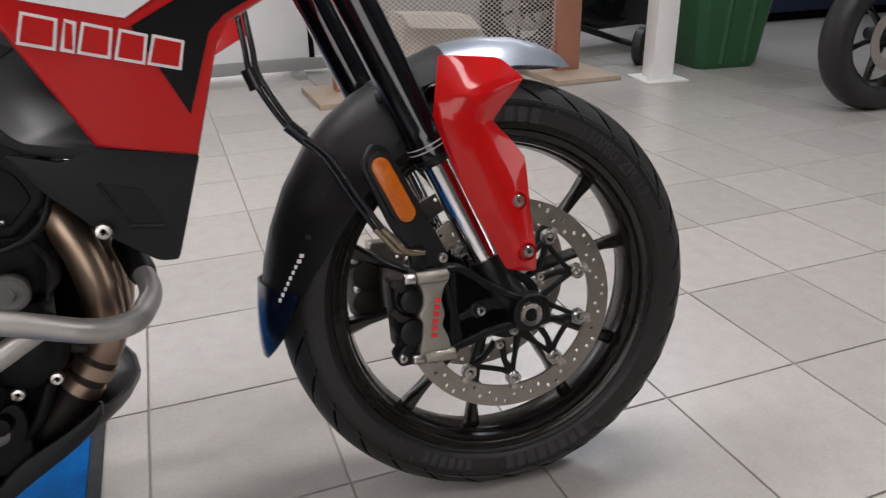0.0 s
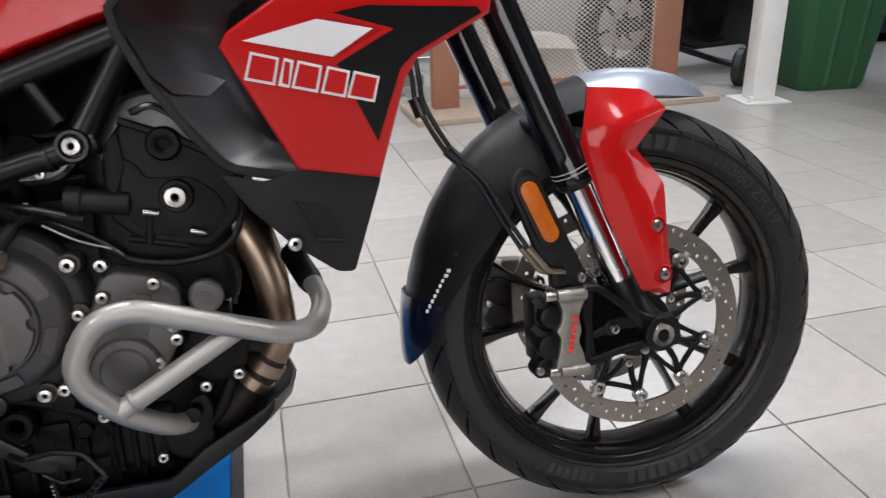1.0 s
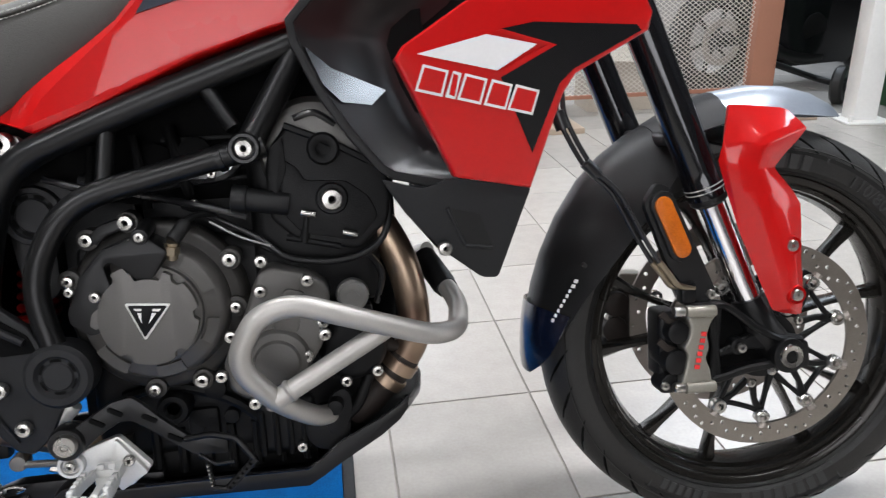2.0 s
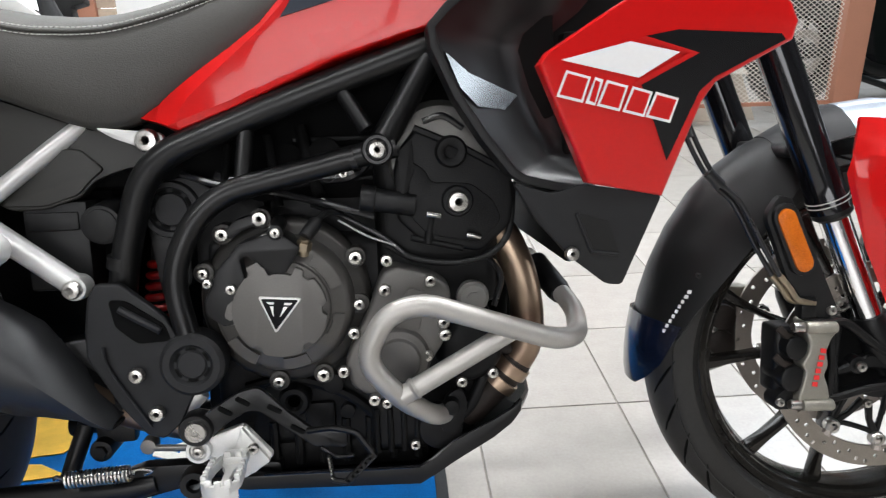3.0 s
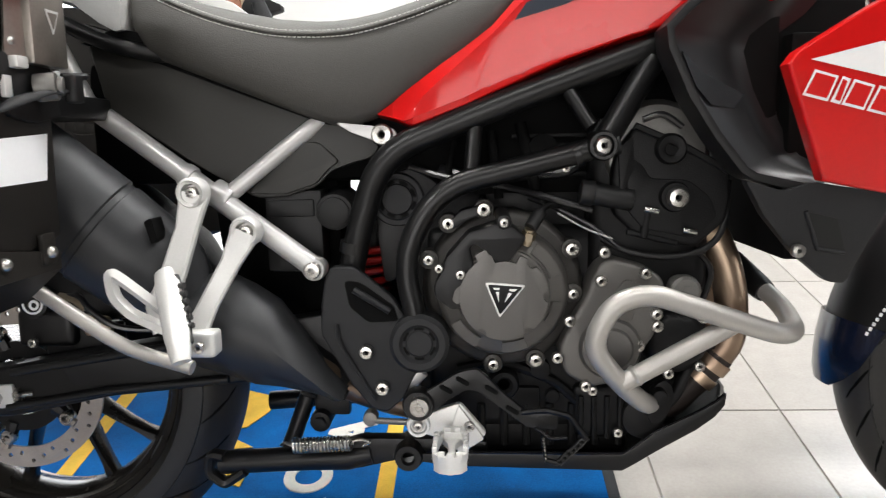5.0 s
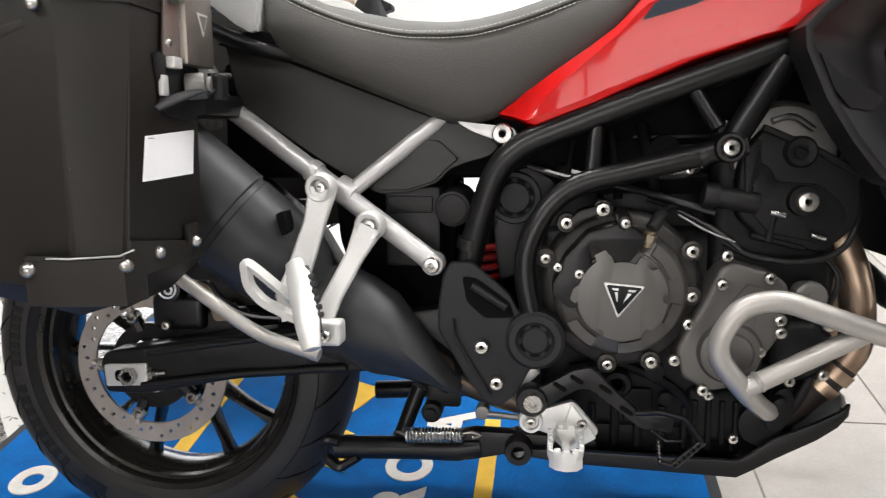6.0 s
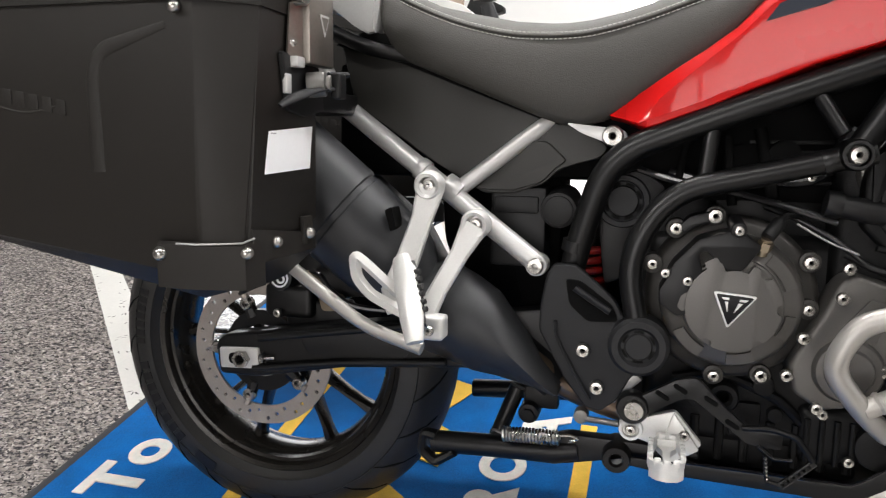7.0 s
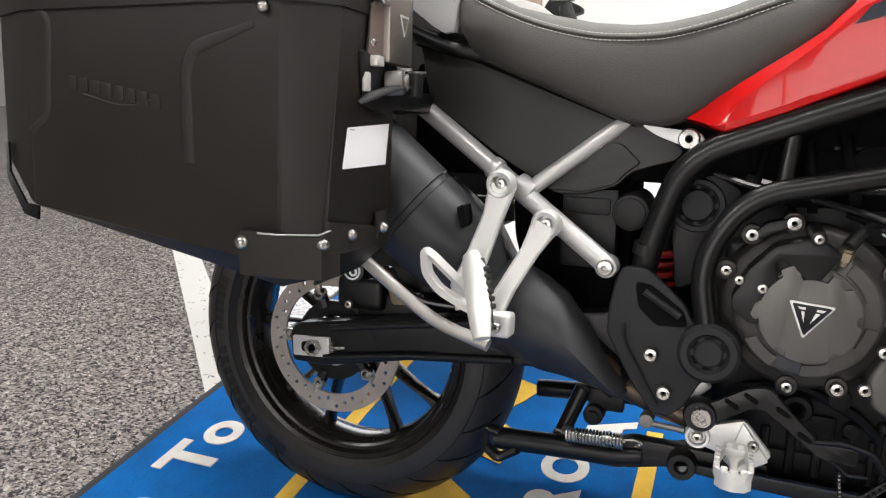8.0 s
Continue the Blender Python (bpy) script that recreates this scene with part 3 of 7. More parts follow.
def wheel(name, cx, cz, R, half, bead, opening, spoke_angles, label, drop):
    rim = [(bead + 0.012, -half * 0.74), (bead + 0.004, -half * 0.83), (bead - 0.004, -half * 0.80), (bead - 0.007, -half * 0.74), (bead - 0.0085, -half * 0.66), (bead - 0.014, -half * 0.64), (bead - 0.0155, -half * 0.52), (opening + 0.006, -half * 0.48), (opening + 0.003, -half * 0.40),
           (opening, -half * 0.36), (opening - 0.004, 0.0)]
    prof = rim + [(r, -y) for r, y in rim[-2::-1]]
    w = part(name, lathe(prof, cx, cz, 96), RIM, moto, label)
    part("tyre", lathe(tyre_profile(R, half, bead, drop), cx, cz, 112), RUBBER, w, "black road tyre with grooved tread")
    for hub_a, rim_a in spoke_angles:
        part("spoke", spoke(cx, cz, hub_a, rim_a, 0.035, opening + 0.002, 0.0085, 0.0060, 0.026, 0.013), RIM, w)
    part("hub", lathe([(0.0, -0.075), (0.032, -0.075), (0.036, -0.06), (0.040, -0.03), (0.048, 0.0), (0.040, 0.03), (0.036, 0.06), (0.032, 0.075), (0.0, 0.075)], cx, cz, 32), RIM, w)

    def side(r):
        r0, r1, r2 = bead + 0.010, bead + (R - drop - bead) * 0.5, R - drop
        if r < r1:
            return -half * (0.86 + 0.125 * (r - r0) / (r1 - r0))
        if r < r2:
            return -half * (0.985 + 0.015 * (r - r1) / (r2 - r1))
        return -half * math.sqrt(max(0.0, 1 - ((r - r2) / drop) ** 2))
    return w, side


pairs = []
for k in range(5):
    c = 27 + 72 * k
    pairs += [(c + 9, c + 15), (c - 9, c - 15)]
front_wheel, fside = wheel("front_wheel", FX, FZ, 0.329, 0.056, 0.250, 0.231, pairs, "black cast front wheel with five pairs of slim spokes", 0.045)
for a0, a1 in ((109, 69.5), (68.5, 20), (-58, -96), (-97, -126)):
    part("lettering_field", polar_bar(a0, a1, 0.260, 0.294, fside, FX, FZ, 14, 0.0008), FIELD, front_wheel)
part("shoulder_rib", joined(lathe([(0.2975, -0.0562), (0.2985, -0.0572), (0.2995, -0.0560)], FX, FZ, 96), lathe([(0.2565, -0.0505), (0.2575, -0.0520), (0.2585, -0.0510)], FX, FZ, 96)), RUBBER, front_wheel)
# the writing of the sidewall: plain bars for names, the tyre's size in figures
for a0, a1, n, r0, r1 in ((107, 73, 8, 0.266, 0.288), (-62, -93, 8, 0.266, 0.288), (-104, -122, 6, 0.268, 0.285)):
    step = (a1 - a0) / n
    for k in range(n):
        part("lettering_bar", polar_bar(a0 + step * k + step * 0.12, a0 + step * (k + 0.78), r0, r1, fside, FX, FZ, 3, 0.0016), LETTER, front_wheel)
part("lettering", polar_text("110/80 ZR 19", 0.027, 44, 0.268, lambda r: fside(r) - 0.0012, FX, FZ), LETTER, front_wheel, "raised grey size figures")
for a0 in (69, 20.5, -58, -124.5):
    part("lettering_rule", polar_bar(a0, a0 - 0.5, 0.262, 0.292, fside, FX, FZ, 1, 0.0014), LETTER, front_wheel)


def tread_cuts(cx, cz, R, half, drop, n, wheel_ob):
    """Slanted grooves across the crown, their shade laid on as alike near-black strips set round the axle."""
    pts = []
    for j in range(6):
        t = j / 5
        th = radians(-75 + 55 * t)
        r = R - drop * (1 - math.cos(th)) - 0.0022
        a = radians(13 * t)
        pts.append(Vector((r * math.cos(a), half * math.sin(th), r * math.sin(a))))
    groove = mesh_of("tread_groove", sweep(pts, [0.0006, 0.0022, 0.0026, 0.0026, 0.002, 0.0006], 6, True), DARK)
    for k in range(n):
        ob = new("tread_groove", groove)
        ob.parent = wheel_ob
        ob.matrix_local = pose(cx, 0, cz, 0, 360 * k / n, 0)


tread_cuts(FX, FZ, 0.329, 0.056, 0.045, 30, front_wheel)


def perforated_ring(cx, cz, y, r_in, r_out, n, rows, hole=0.0036):
    """A flat ring with a round hole through each of its n sectors."""
    bm = bmesh.new()
    rm = (r_in + r_out) / 2
    step = 2 * math.pi / n
    for k in range(n):
        a0, a1 = k * step, (k + 1) * step
        am = (a0 + a1) / 2
        rh = r_out - (r_out - r_in) * rows[k % len(rows)]
        hx, hz = rh * math.cos(am), rh * math.sin(am)
        edge = [(r * math.cos(a), r * math.sin(a)) for r, a in ((r_in, a0), (r_in, am), (r_in, a1), (rm, a1), (r_out, a1), (r_out, am), (r_out, a0), (rm, a0))]
        outer = [bm.verts.new((cx + px, y - 0.0025, cz + pz)) for px, pz in edge]
        inner = []
        for px, pz in edge:
            t = math.atan2(pz - hz, px - hx)
            inner.append(bm.verts.new((cx + hx + hole * math.cos(t), y - 0.0025, cz + hz + hole * math.sin(t))))
        for i in range(8):
            j = (i + 1) % 8
            bm.faces.new((outer[i], outer[j], inner[j], inner[i]))
    bmesh.ops.remove_doubles(bm, verts=bm.verts, dist=1e-5)
    return thicken(bm, 0.005)


def brake_disc(name, cx, cz, y, r_out, r_in, r_btn, nbtn, nholes, rows, label, metal=None, hole=0.0036):
    d = part(name, perforated_ring(cx, cz, y, r_in, r_out, nholes, rows, hole), metal or DISC_STEEL, moto, label)
    for k in range(nbtn):
        a = 2 * math.pi * (k + 0.5) / nbtn
        bx, bz = cx + r_btn * math.cos(a), cz + r_btn * math.sin(a)
        part("button", lathe([(0.0048, -0.003), (0.0056, -0.0085), (0.0088, -0.0085), (0.0112, -0.006), (0.0112, 0.005)], bx, bz, 18, y), STEEL, d, "steel disc button")
        part("lug", rod((bx, y - 0.002, bz), (cx + (r_in + 0.004) * math.cos(a), y - 0.002, cz + (r_in + 0.004) * math.sin(a)), 0.005, 0.008, 8), DISC_STEEL, d)
    return d


front_disc = brake_disc("brake_disc", FX, FZ, -0.088, 0.160, 0.128, 0.116, 10, 66, (0.22, 0.5, 0.75, 0.4, 0.62, 0.3), "drilled steel front brake disc with black carrier", FRONT_DISC, 0.0034)


def on_disc(r, deg, y=-0.085):
    return (FX + r * math.cos(radians(deg)), y, FZ + r * math.sin(radians(deg)))


for k in range(5):
    mid = 72 * k + 36
    for side in (-18, 18):
        part("carrier_arm", flat_bar([on_disc(0.060, mid + side * 0.25), on_disc(0.088, mid + side * 0.62), on_disc(0.114, mid + side)], [0.011, 0.0085, 0.013], 0.007), SATIN, front_disc)
        part("carrier_arm", flat_bar([on_disc(0.050, mid + side * 1.9), on_disc(0.082, mid + side * 1.25), on_disc(0.108, mid + side * 1.02)], [0.012, 0.007, 0.008], 0.006), SATIN, front_disc)
    part("carrier_arm", flat_bar([on_disc(0.112, mid - 18), on_disc(0.104, mid - 10), on_disc(0.102, mid), on_disc(0.104, mid + 10), on_disc(0.112, mid + 18)], 0.0075, 0.006), SATIN, front_disc)
    bx, _, bz = on_disc(0.062, mid)
    bolt(bx, -0.092, bz, 0.0065, front_disc)
part("disc_carrier", lathe([(0.038, -0.006), (0.052, -0.006), (0.052, 0.006), (0.038, 0.006)], FX, FZ, 40, -0.080, True), SATIN, front_disc, "black spider carrier")
left_disc = brake_disc("brake_disc", FX, FZ, 0.086, 0.160, 0.127, 0.114, 10, 40, (0.3, 0.6), "drilled steel brake disc on the far side")

# forks
FA, FB = Vector((1.345, -0.105, 0.875)), Vector((1.541, -0.105, 0.392))
fdir = (FB - FA).normalized()


def fork_leg(s, label):
    def at(z, y=0.0, off=0.0):
        p = FA + fdir * ((z - FA.z) / fdir.z)
        return Vector((p.x + off, s * (0.105 + y), p.z))
    leg = part("fork_leg", sweep([at(1.0), at(0.62), at(0.60), at(0.585), at(0.583), at(0.563)], [0.0265, 0.0265, 0.0275, 0.0275, 0.0285, 0.0285], 24), FORK_BLACK, moto, label)
    part("dust_seal", sweep([at(0.563), at(0.556), at(0.551)], [0.0275, 0.0275, 0.022], 24), PLASTIC, leg)
    for zz in (0.5795, 0.5735):
        part("seal_marking", sweep([at(zz), at(zz - 0.0016)], 0.0288, 24), THREAD, leg, "fine white printed ring")
    part("stanchion", sweep([at(0.56), at(0.385)], 0.0205, 24), CHROME, leg, "polished chrome lower tube")
    part("fork_bottom", sweep([at(0.41), at(0.396), at(0.36), (1.575, s * 0.105, 0.335), (1.590, s * 0.105, 0.318)], [0.0235, 0.0265, 0.027, 0.027, 0.018], 20), SATIN, leg, "black cast fork foot")
    part("axle_clamp", joined(rod((FX, s * 0.075, FZ - 0.006), (FX, s * 0.142, FZ - 0.006), 0.026, n=28, bev=0.003),
                              slab(rounded([(1.575, 0.345), (1.618, 0.342), (1.622, 0.300), (1.58, 0.298)], 0.008), -0.13 if s < 0 else 0.09, 0.04)), SATIN, leg)
    return leg


fork = fork_leg(-1, "black front fork leg with polished lower tube")
part("axle_end", lathe([(0.0095, -0.140), (0.0095, -0.146), (0.0165, -0.147), (0.018, -0.144), (0.018, -0.135)], FX, FZ - 0.006, 6 * 4), STEEL, fork, "steel hexagon axle end")
fork_leg(1, "black front fork leg on the far side")
part("axle", rod((FX, -0.12, FZ), (FX, 0.12, FZ), 0.012), STEEL, moto)
# caliper bracket cast with the foot: an upper and a lower rail with a sunk web between them
br = slab(rounded([(1.440, 0.404), (1.480, 0.404), (1.520, 0.378), (1.585, 0.346), (1.600, 0.312), (1.560, 0.304), (1.520, 0.300), (1.452, 0.292), (1.444, 0.345)], 0.008), -0.108, 0.016, 0.003)
# The sunk web is near-black, its shade put into the colour.
part("caliper_bracket", br, DARK, fork, "black cast caliper bracket")
part("bracket_rail", flat_bar(glide([(1.425, -0.124, 0.408), (1.470, -0.125, 0.407), (1.492, -0.125, 0.402), (1.530, -0.126, 0.372), (1.566, -0.127, 0.350), (1.604, -0.128, 0.344)], 4), 0.011, 0.020, 0.003), SATIN, fork)
part("bracket_rail", flat_bar(glide([(1.440, -0.122, 0.294), (1.480, -0.122, 0.296), (1.520, -0.123, 0.306), (1.560, -0.125, 0.310), (1.600, -0.127, 0.312)], 4), 0.012, 0.018, 0.003), SATIN, fork)
part("bracket_rail", flat_bar([(1.478, -0.120, 0.404), (1.474, -0.119, 0.350), (1.478, -0.119, 0.298)], 0.014, 0.014, 0.003), SATIN, fork)
part("bracket_rail", flat_bar([(1.480, -0.116, 0.330), (1.530, -0.118, 0.345), (1.575, -0.120, 0.338)], [0.010, 0.022, 0.016], 0.012, 0.003), SATIN, fork)
part("bracket_boss", rod((1.512, -0.124, 0.340), (1.512, -0.105, 0.340), 0.013, n=20, bev=0.003), SATIN, fork)
for x, z, r in ((1.512, 0.340, 0.0075), (1.560, 0.300, 0.006), (1.582, 0.390, 0.0085), (1.464, 0.424, 0.007)):
    bolt(x, -0.130, z, r, fork)
# caliper: a waisted grey casting with a lug and a pin at both ends
cal_out = rounded([(1.422, 0.412), (1.468, 0.409), (1.468, 0.398), (1.459, 0.388), (1.452, 0.370), (1.456, 0.350), (1.450, 0.335), (1.457, 0.318), (1.460, 0.300), (1.460, 0.288), (1.414, 0.290), (1.414, 0.302), (1.420, 0.322), (1.424, 0.343), (1.417, 0.352), (1.426, 0.366), (1.428, 0.384), (1.422, 0.398)], 0.005)
caliper = part("brake_caliper", slab(cal_out, -0.143, 0.036, 0.006, 3), CALIPER, moto, "grey cast brake caliper with red marks and steel pins")
for z in (0.405, 0.294):
    part("lug", rod((1.420, -0.142, z), (1.464, -0.142, z - 0.002), 0.0085, n=18, bev=0.002), CALIPER, caliper)
    part("pin", rod((1.403, -0.140, z + 0.001), (1.419, -0.140, z), 0.0075, n=14, bev=0.0015), STEEL, caliper, "steel pin")
part("caliper_groove", flat_bar([(1.464, -0.128, 0.392), (1.470, -0.128, 0.345), (1.466, -0.128, 0.302)], 0.010, 0.010), SATIN, caliper)
part("piston_housing", joined(rod((1.410, -0.138, 0.330), (1.410, -0.080, 0.330), 0.019, n=20, bev=0.005), rod((1.413, -0.138, 0.374), (1.413, -0.080, 0.374), 0.017, n=20, bev=0.005), box(1.392, 1.424, -0.118, -0.072, 0.300, 0.400, 0.008, 3)), SATIN, caliper)
part("caliper_ear", slab(rounded([(1.396, 0.312), (1.414, 0.318), (1.412, 0.284), (1.388, 0.284), (1.384, 0.298)], 0.006), -0.132, 0.03, 0.005), SATIN, caliper)
for x0, z0 in ((1.396, 0.352), (1.400, 0.392)):
    part("pad_spring", flat_bar([(x0 - 0.010, -0.128, z0 + 0.010), (x0, -0.131, z0), (x0 + 0.014, -0.128, z0 - 0.006)], 0.010, 0.004), BURNT, caliper, "dull brown pad spring")
bolt(1.392, -0.136, 0.297, 0.006, caliper)
for k in range(6):
    z = 0.321 + k * 0.0095
    part("red_mark", slab([(1.4325 + 0.0020 * k, z), (1.4400 + 0.0020 * k, z - 0.001), (1.4404 + 0.0020 * k, z + 0.0052), (1.4330 + 0.0020 * k, z + 0.0062)], -0.1442, 0.002, 0), REDBAR, caliper)
far_cal = part("brake_caliper", slab(cal_out, 0.107, 0.036, 0.006, 3), CALIPER, moto, "grey cast brake caliper on the far side")
part("piston_housing", joined(box(1.376, 1.424, 0.060, 0.125, 0.296, 0.404, 0.012, 3), rod((1.396, 0.050, 0.372), (1.396, 0.12, 0.372), 0.022, n=20, bev=0.005), rod((1.392, 0.050, 0.330), (1.392, 0.12, 0.330), 0.022, n=20, bev=0.005)), BURNT, far_cal, "dusty dark piston housing")
for z in (0.400, 0.352, 0.305):
    bolt(1.382, 0.056, z, 0.0065, far_cal)

# amber reflector on its bracket
refl_br = part("reflector_bracket", slab(rounded([(1.366, 0.560), (1.385, 0.588), (1.404, 0.582), (1.474, 0.428), (1.466, 0.412), (1.446, 0.412), (1.40, 0.47)], 0.012), -0.128, 0.012, 0.003), PLASTIC, moto, "black plastic bracket with amber reflector")
part("reflector_frame", slab(capsule((1.392, 0.558), (1.418, 0.494), 0.0185), -0.136, 0.010, 0.003), PLASTIC, refl_br)
part("reflector", slab(capsule((1.391, 0.557), (1.418, 0.494), 0.0125), -0.1395, 0.006, 0.002), AMBER, refl_br, "amber prismatic reflector")

# red fork guard: upper wing, waist, long lower blade
G = {"a": (1.478, -0.150, 0.688), "b": (1.560, -0.140, 0.680), "b2": (1.570, -0.140, 0.676), "c": (1.598, -0.142, 0.650), "d": (1.545, -0.150, 0.600), "e": (1.574, -0.146, 0.568),
     "f": (1.591, -0.142, 0.546), "g": (1.594, -0.142, 0.470), "h": (1.596, -0.142, 0.386), "i": (1.551, -0.142, 0.396), "j": (1.498, -0.146, 0.511), "k": (1.462, -0.152, 0.614), "l": (1.466, -0.158, 0.643),
     "m": (1.515, -0.172, 0.632), "n": (1.512, -0.166, 0.600), "o": (1.548, -0.165, 0.505), "p": (1.572, -0.156, 0.400), "q": (1.470, -0.162, 0.606)}


def facets(points, faces, thick, bev=0.003):
    bm = bmesh.new()
    vs = {k: bm.verts.new(p) for k, p in points.items()}
    for f in faces:
        bm.faces.new([vs[k] for k in f])
    bmesh.ops.recalc_face_normals(bm, faces=bm.faces)
    up = sum((f.normal.y * f.calc_area() for f in bm.faces))
    if up > 0:
        bmesh.ops.reverse_faces(bm, faces=bm.faces)
    bmesh.ops.subdivide_edges(bm, edges=bm.edges[:], cuts=2, smooth=0.55, use_grid_fill=True)
    bmesh.ops.triangulate(bm, faces=[f for f in bm.faces if len(f.verts) > 4])
    sharp = [e for e in bm.edges if len(e.link_faces) == 2 and e.calc_face_angle(0) > radians(14)]
    bmesh.ops.bevel(bm, geom=sharp, offset=bev, segments=3, affect="EDGES", profile=0.5, clamp_overlap=True)
    return thicken(bm, thick)


guard = part("fork_guard", facets(G, [("a", "b", "m", "l"), ("b", "b2", "c", "m"), ("c", "d", "n", "m"), ("l", "m", "n", "q"), ("l", "q", "k"), ("d", "e", "n"), ("e", "f", "o", "n"), ("q", "n", "o", "j"), ("k", "q", "j"),
                                      ("f", "g", "p", "o"), ("g", "h", "p"), ("j", "o", "p", "i"), ("i", "p", "h")], 0.006, 0.004), RED, moto, "glossy red folded fork guard with two bolts", 60)
for x, z in ((1.567, 0.491), (1.576, 0.420)):
    part("bolt_well", lathe([(0.0, -0.158), (0.010, -0.158), (0.0125, -0.163), (0.0145, -0.158), (0.0145, -0.150)], x, z, 24), RED, guard)
    bolt(x, -0.162, z, 0.0085, guard)

# front mudguard: over the tyre, down behind it, with an extender
def mud_section(a, r_crown, half, lip, hollow=0.0):
    a = radians(a)
    out = []
    for k in range(9):
        t = -1 + 2 * k / 8
        r = r_crown - lip * abs(t) ** 2.4
        out.append((FX + r * math.cos(a), half * t, FZ + r * math.sin(a)))
    return out


rear_secs = [mud_section(a, r, h, l) for a, r, h, l in ((104, 0.370, 0.060, 0.030), (112, 0.371, 0.074, 0.055), (120, 0.372, 0.082, 0.080), (128, 0.371, 0.086, 0.092), (136, 0.368, 0.087, 0.094), (146, 0.362, 0.086, 0.088), (156, 0.357, 0.085, 0.074), (164, 0.355, 0.082, 0.058), (172, 0.354, 0.078, 0.042))]
mud = part("front_mudguard", thicken(loft(rear_secs), 0.003), PLASTIC, moto, "matt black front mudguard with a silver nose")
ext_secs = [mud_section(a, r, h, l) for a, r, h, l in ((168, 0.3575, 0.081, 0.048), (174, 0.3575, 0.078, 0.038), (179, 0.358, 0.070, 0.028), (183, 0.359, 0.052, 0.014), (185.5, 0.359, 0.028, 0.005))]
part("extender", thicken(loft(ext_secs), 0.003), EXTENDER, mud, "dark glossy mudguard extender")
part("fastener", rod((1.300, -0.090, 0.472), (1.300, -0.080, 0.472), 0.0035, n=10), PLASTIC, mud)
for k in range(9):
    z = 0.390 + k * 0.0070
    x = 1.2495 + k * 0.0044
    part("white_bar", slab([(x, z), (x + 0.0036 + 0.0020 * (k > 6), z - 0.0010), (x + 0.0050 + 0.0020 * (k > 6), z + 0.0040), (x + 0.0014, z + 0.0050)], -0.0835, 0.002, 0), WHITE_DECAL, mud)
nose = []
for a, r, h, l in ((116, 0.372, 0.056, 0.030), (108, 0.378, 0.066, 0.040), (99, 0.384, 0.074, 0.044), (90, 0.387, 0.076, 0.046), (82, 0.387, 0.070, 0.044), (75, 0.384, 0.058, 0.036), (69, 0.378, 0.038, 0.022), (65, 0.370, 0.010, 0.004)):
    nose.append(mud_section(a, r, h, l))
part("nose_base", thicken(loft(nose[:3]), 0.003), GREY_PLASTIC, mud)
part("nose", thicken(loft(nose[2:]), 0.003), NOSE, mud, "silver-blue metallic mudguard nose")
part("mud_bridge", box(1.42, 1.48, -0.085, 0.085, 0.635, 0.655, 0.008, 3), PLASTIC, mud)

# brake hoses
for dy, dx in ((0.0, 0.0), (-0.006, 0.008)):
    part("brake_hose", sweep(glide([(1.242 + dx, -0.10 + dy, 0.80), (1.246 + dx, -0.12 + dy, 0.72), (1.250 + dx, -0.125 + dy, 0.68), (1.284 + dx, -0.125 + dy, 0.616), (1.320 + dx, -0.128 + dy, 0.578), (1.350 + dx, -0.13 + dy, 0.522), (1.376 + dx, -0.13 + dy, 0.478)], 6), 0.0036, 10), HOSE, moto, "black rubber brake hose")
    part("banjo_pipe", sweep(glide([(1.376 + dx, -0.13 + dy, 0.478), (1.392 + dx, -0.13 + dy, 0.458), (1.405 + dx, -0.128 + dy, 0.442), (1.430 + dx, -0.125 + dy, 0.436)], 5), 0.0048, 10), BRASS, moto, "brass-coloured brake pipe end")
part("hose_clip", rod((1.246, -0.128, 0.692), (1.254, -0.128, 0.668), 0.010, n=12), HOSE, moto)
part("hose_clip", rod((1.282, -0.131, 0.622), (1.300, -0.131, 0.604), 0.0085, n=12), HOSE, moto)
part("hose_joint", box(1.418, 1.440, -0.135, -0.115, 0.415, 0.445, 0.004), SATIN, moto)

# the front wheel is steered a little to the right
def steered(degrees):
    return Matrix.Translation((FX, 0, FZ)) @ Matrix.Rotation(radians(-degrees), 4, -fdir) @ Matrix.Translation((-FX, 0, -FZ))


for ob in (front_wheel, front_disc, left_disc):
    ob.matrix_local = steered(6.2)
mud.matrix_local = steered(2.5)

# ---- bodywork ----


def y_red(x, z):
    return -0.264 - 0.30 * (z - 0.607) + 0.10 * (x - 1.17)


RED_OUT = [(1.018, 0.750), (1.027, 0.763), (1.085, 0.799), (1.165, 0.846), (1.250, 0.836), (1.290, 0.808), (1.302, 0.790), (1.299, 0.771), (1.217, 0.729), (1.204, 0.709), (1.171, 0.605), (1.081, 0.624)]
shroud = part("radiator_shroud", slab(RED_OUT, y_red, 0.022, 0.005, 3), RED, moto, "glossy red shroud with black and white decals")


def decal(name, pts, off, material, parent=shroud, fun=y_red):
    bm = bmesh.new()
    bm.faces.new([bm.verts.new((x, fun(x, z) - off, z)) for x, z in pts])
    thicken(bm, 0.0005)
    return part(name, bm, material, parent)


decal("black_decal", [(1.130, 0.776), (1.165, 0.782), (1.283, 0.777), (1.289, 0.771), (1.213, 0.734), (1.198, 0.720), (1.170, 0.646), (1.131, 0.728), (1.192, 0.759)], 0.0012, GLOSS_BLACK)
decal("red_stripe", [(1.122, 0.731), (1.131, 0.7285), (1.192, 0.759), (1.132, 0.7755), (1.124, 0.7735), (1.181, 0.759)], 0.0018, RED)
decal("white_decal", [(1.041, 0.754), (1.114, 0.771), (1.170, 0.760), (1.127, 0.735)], 0.0018, WHITE_DECAL)
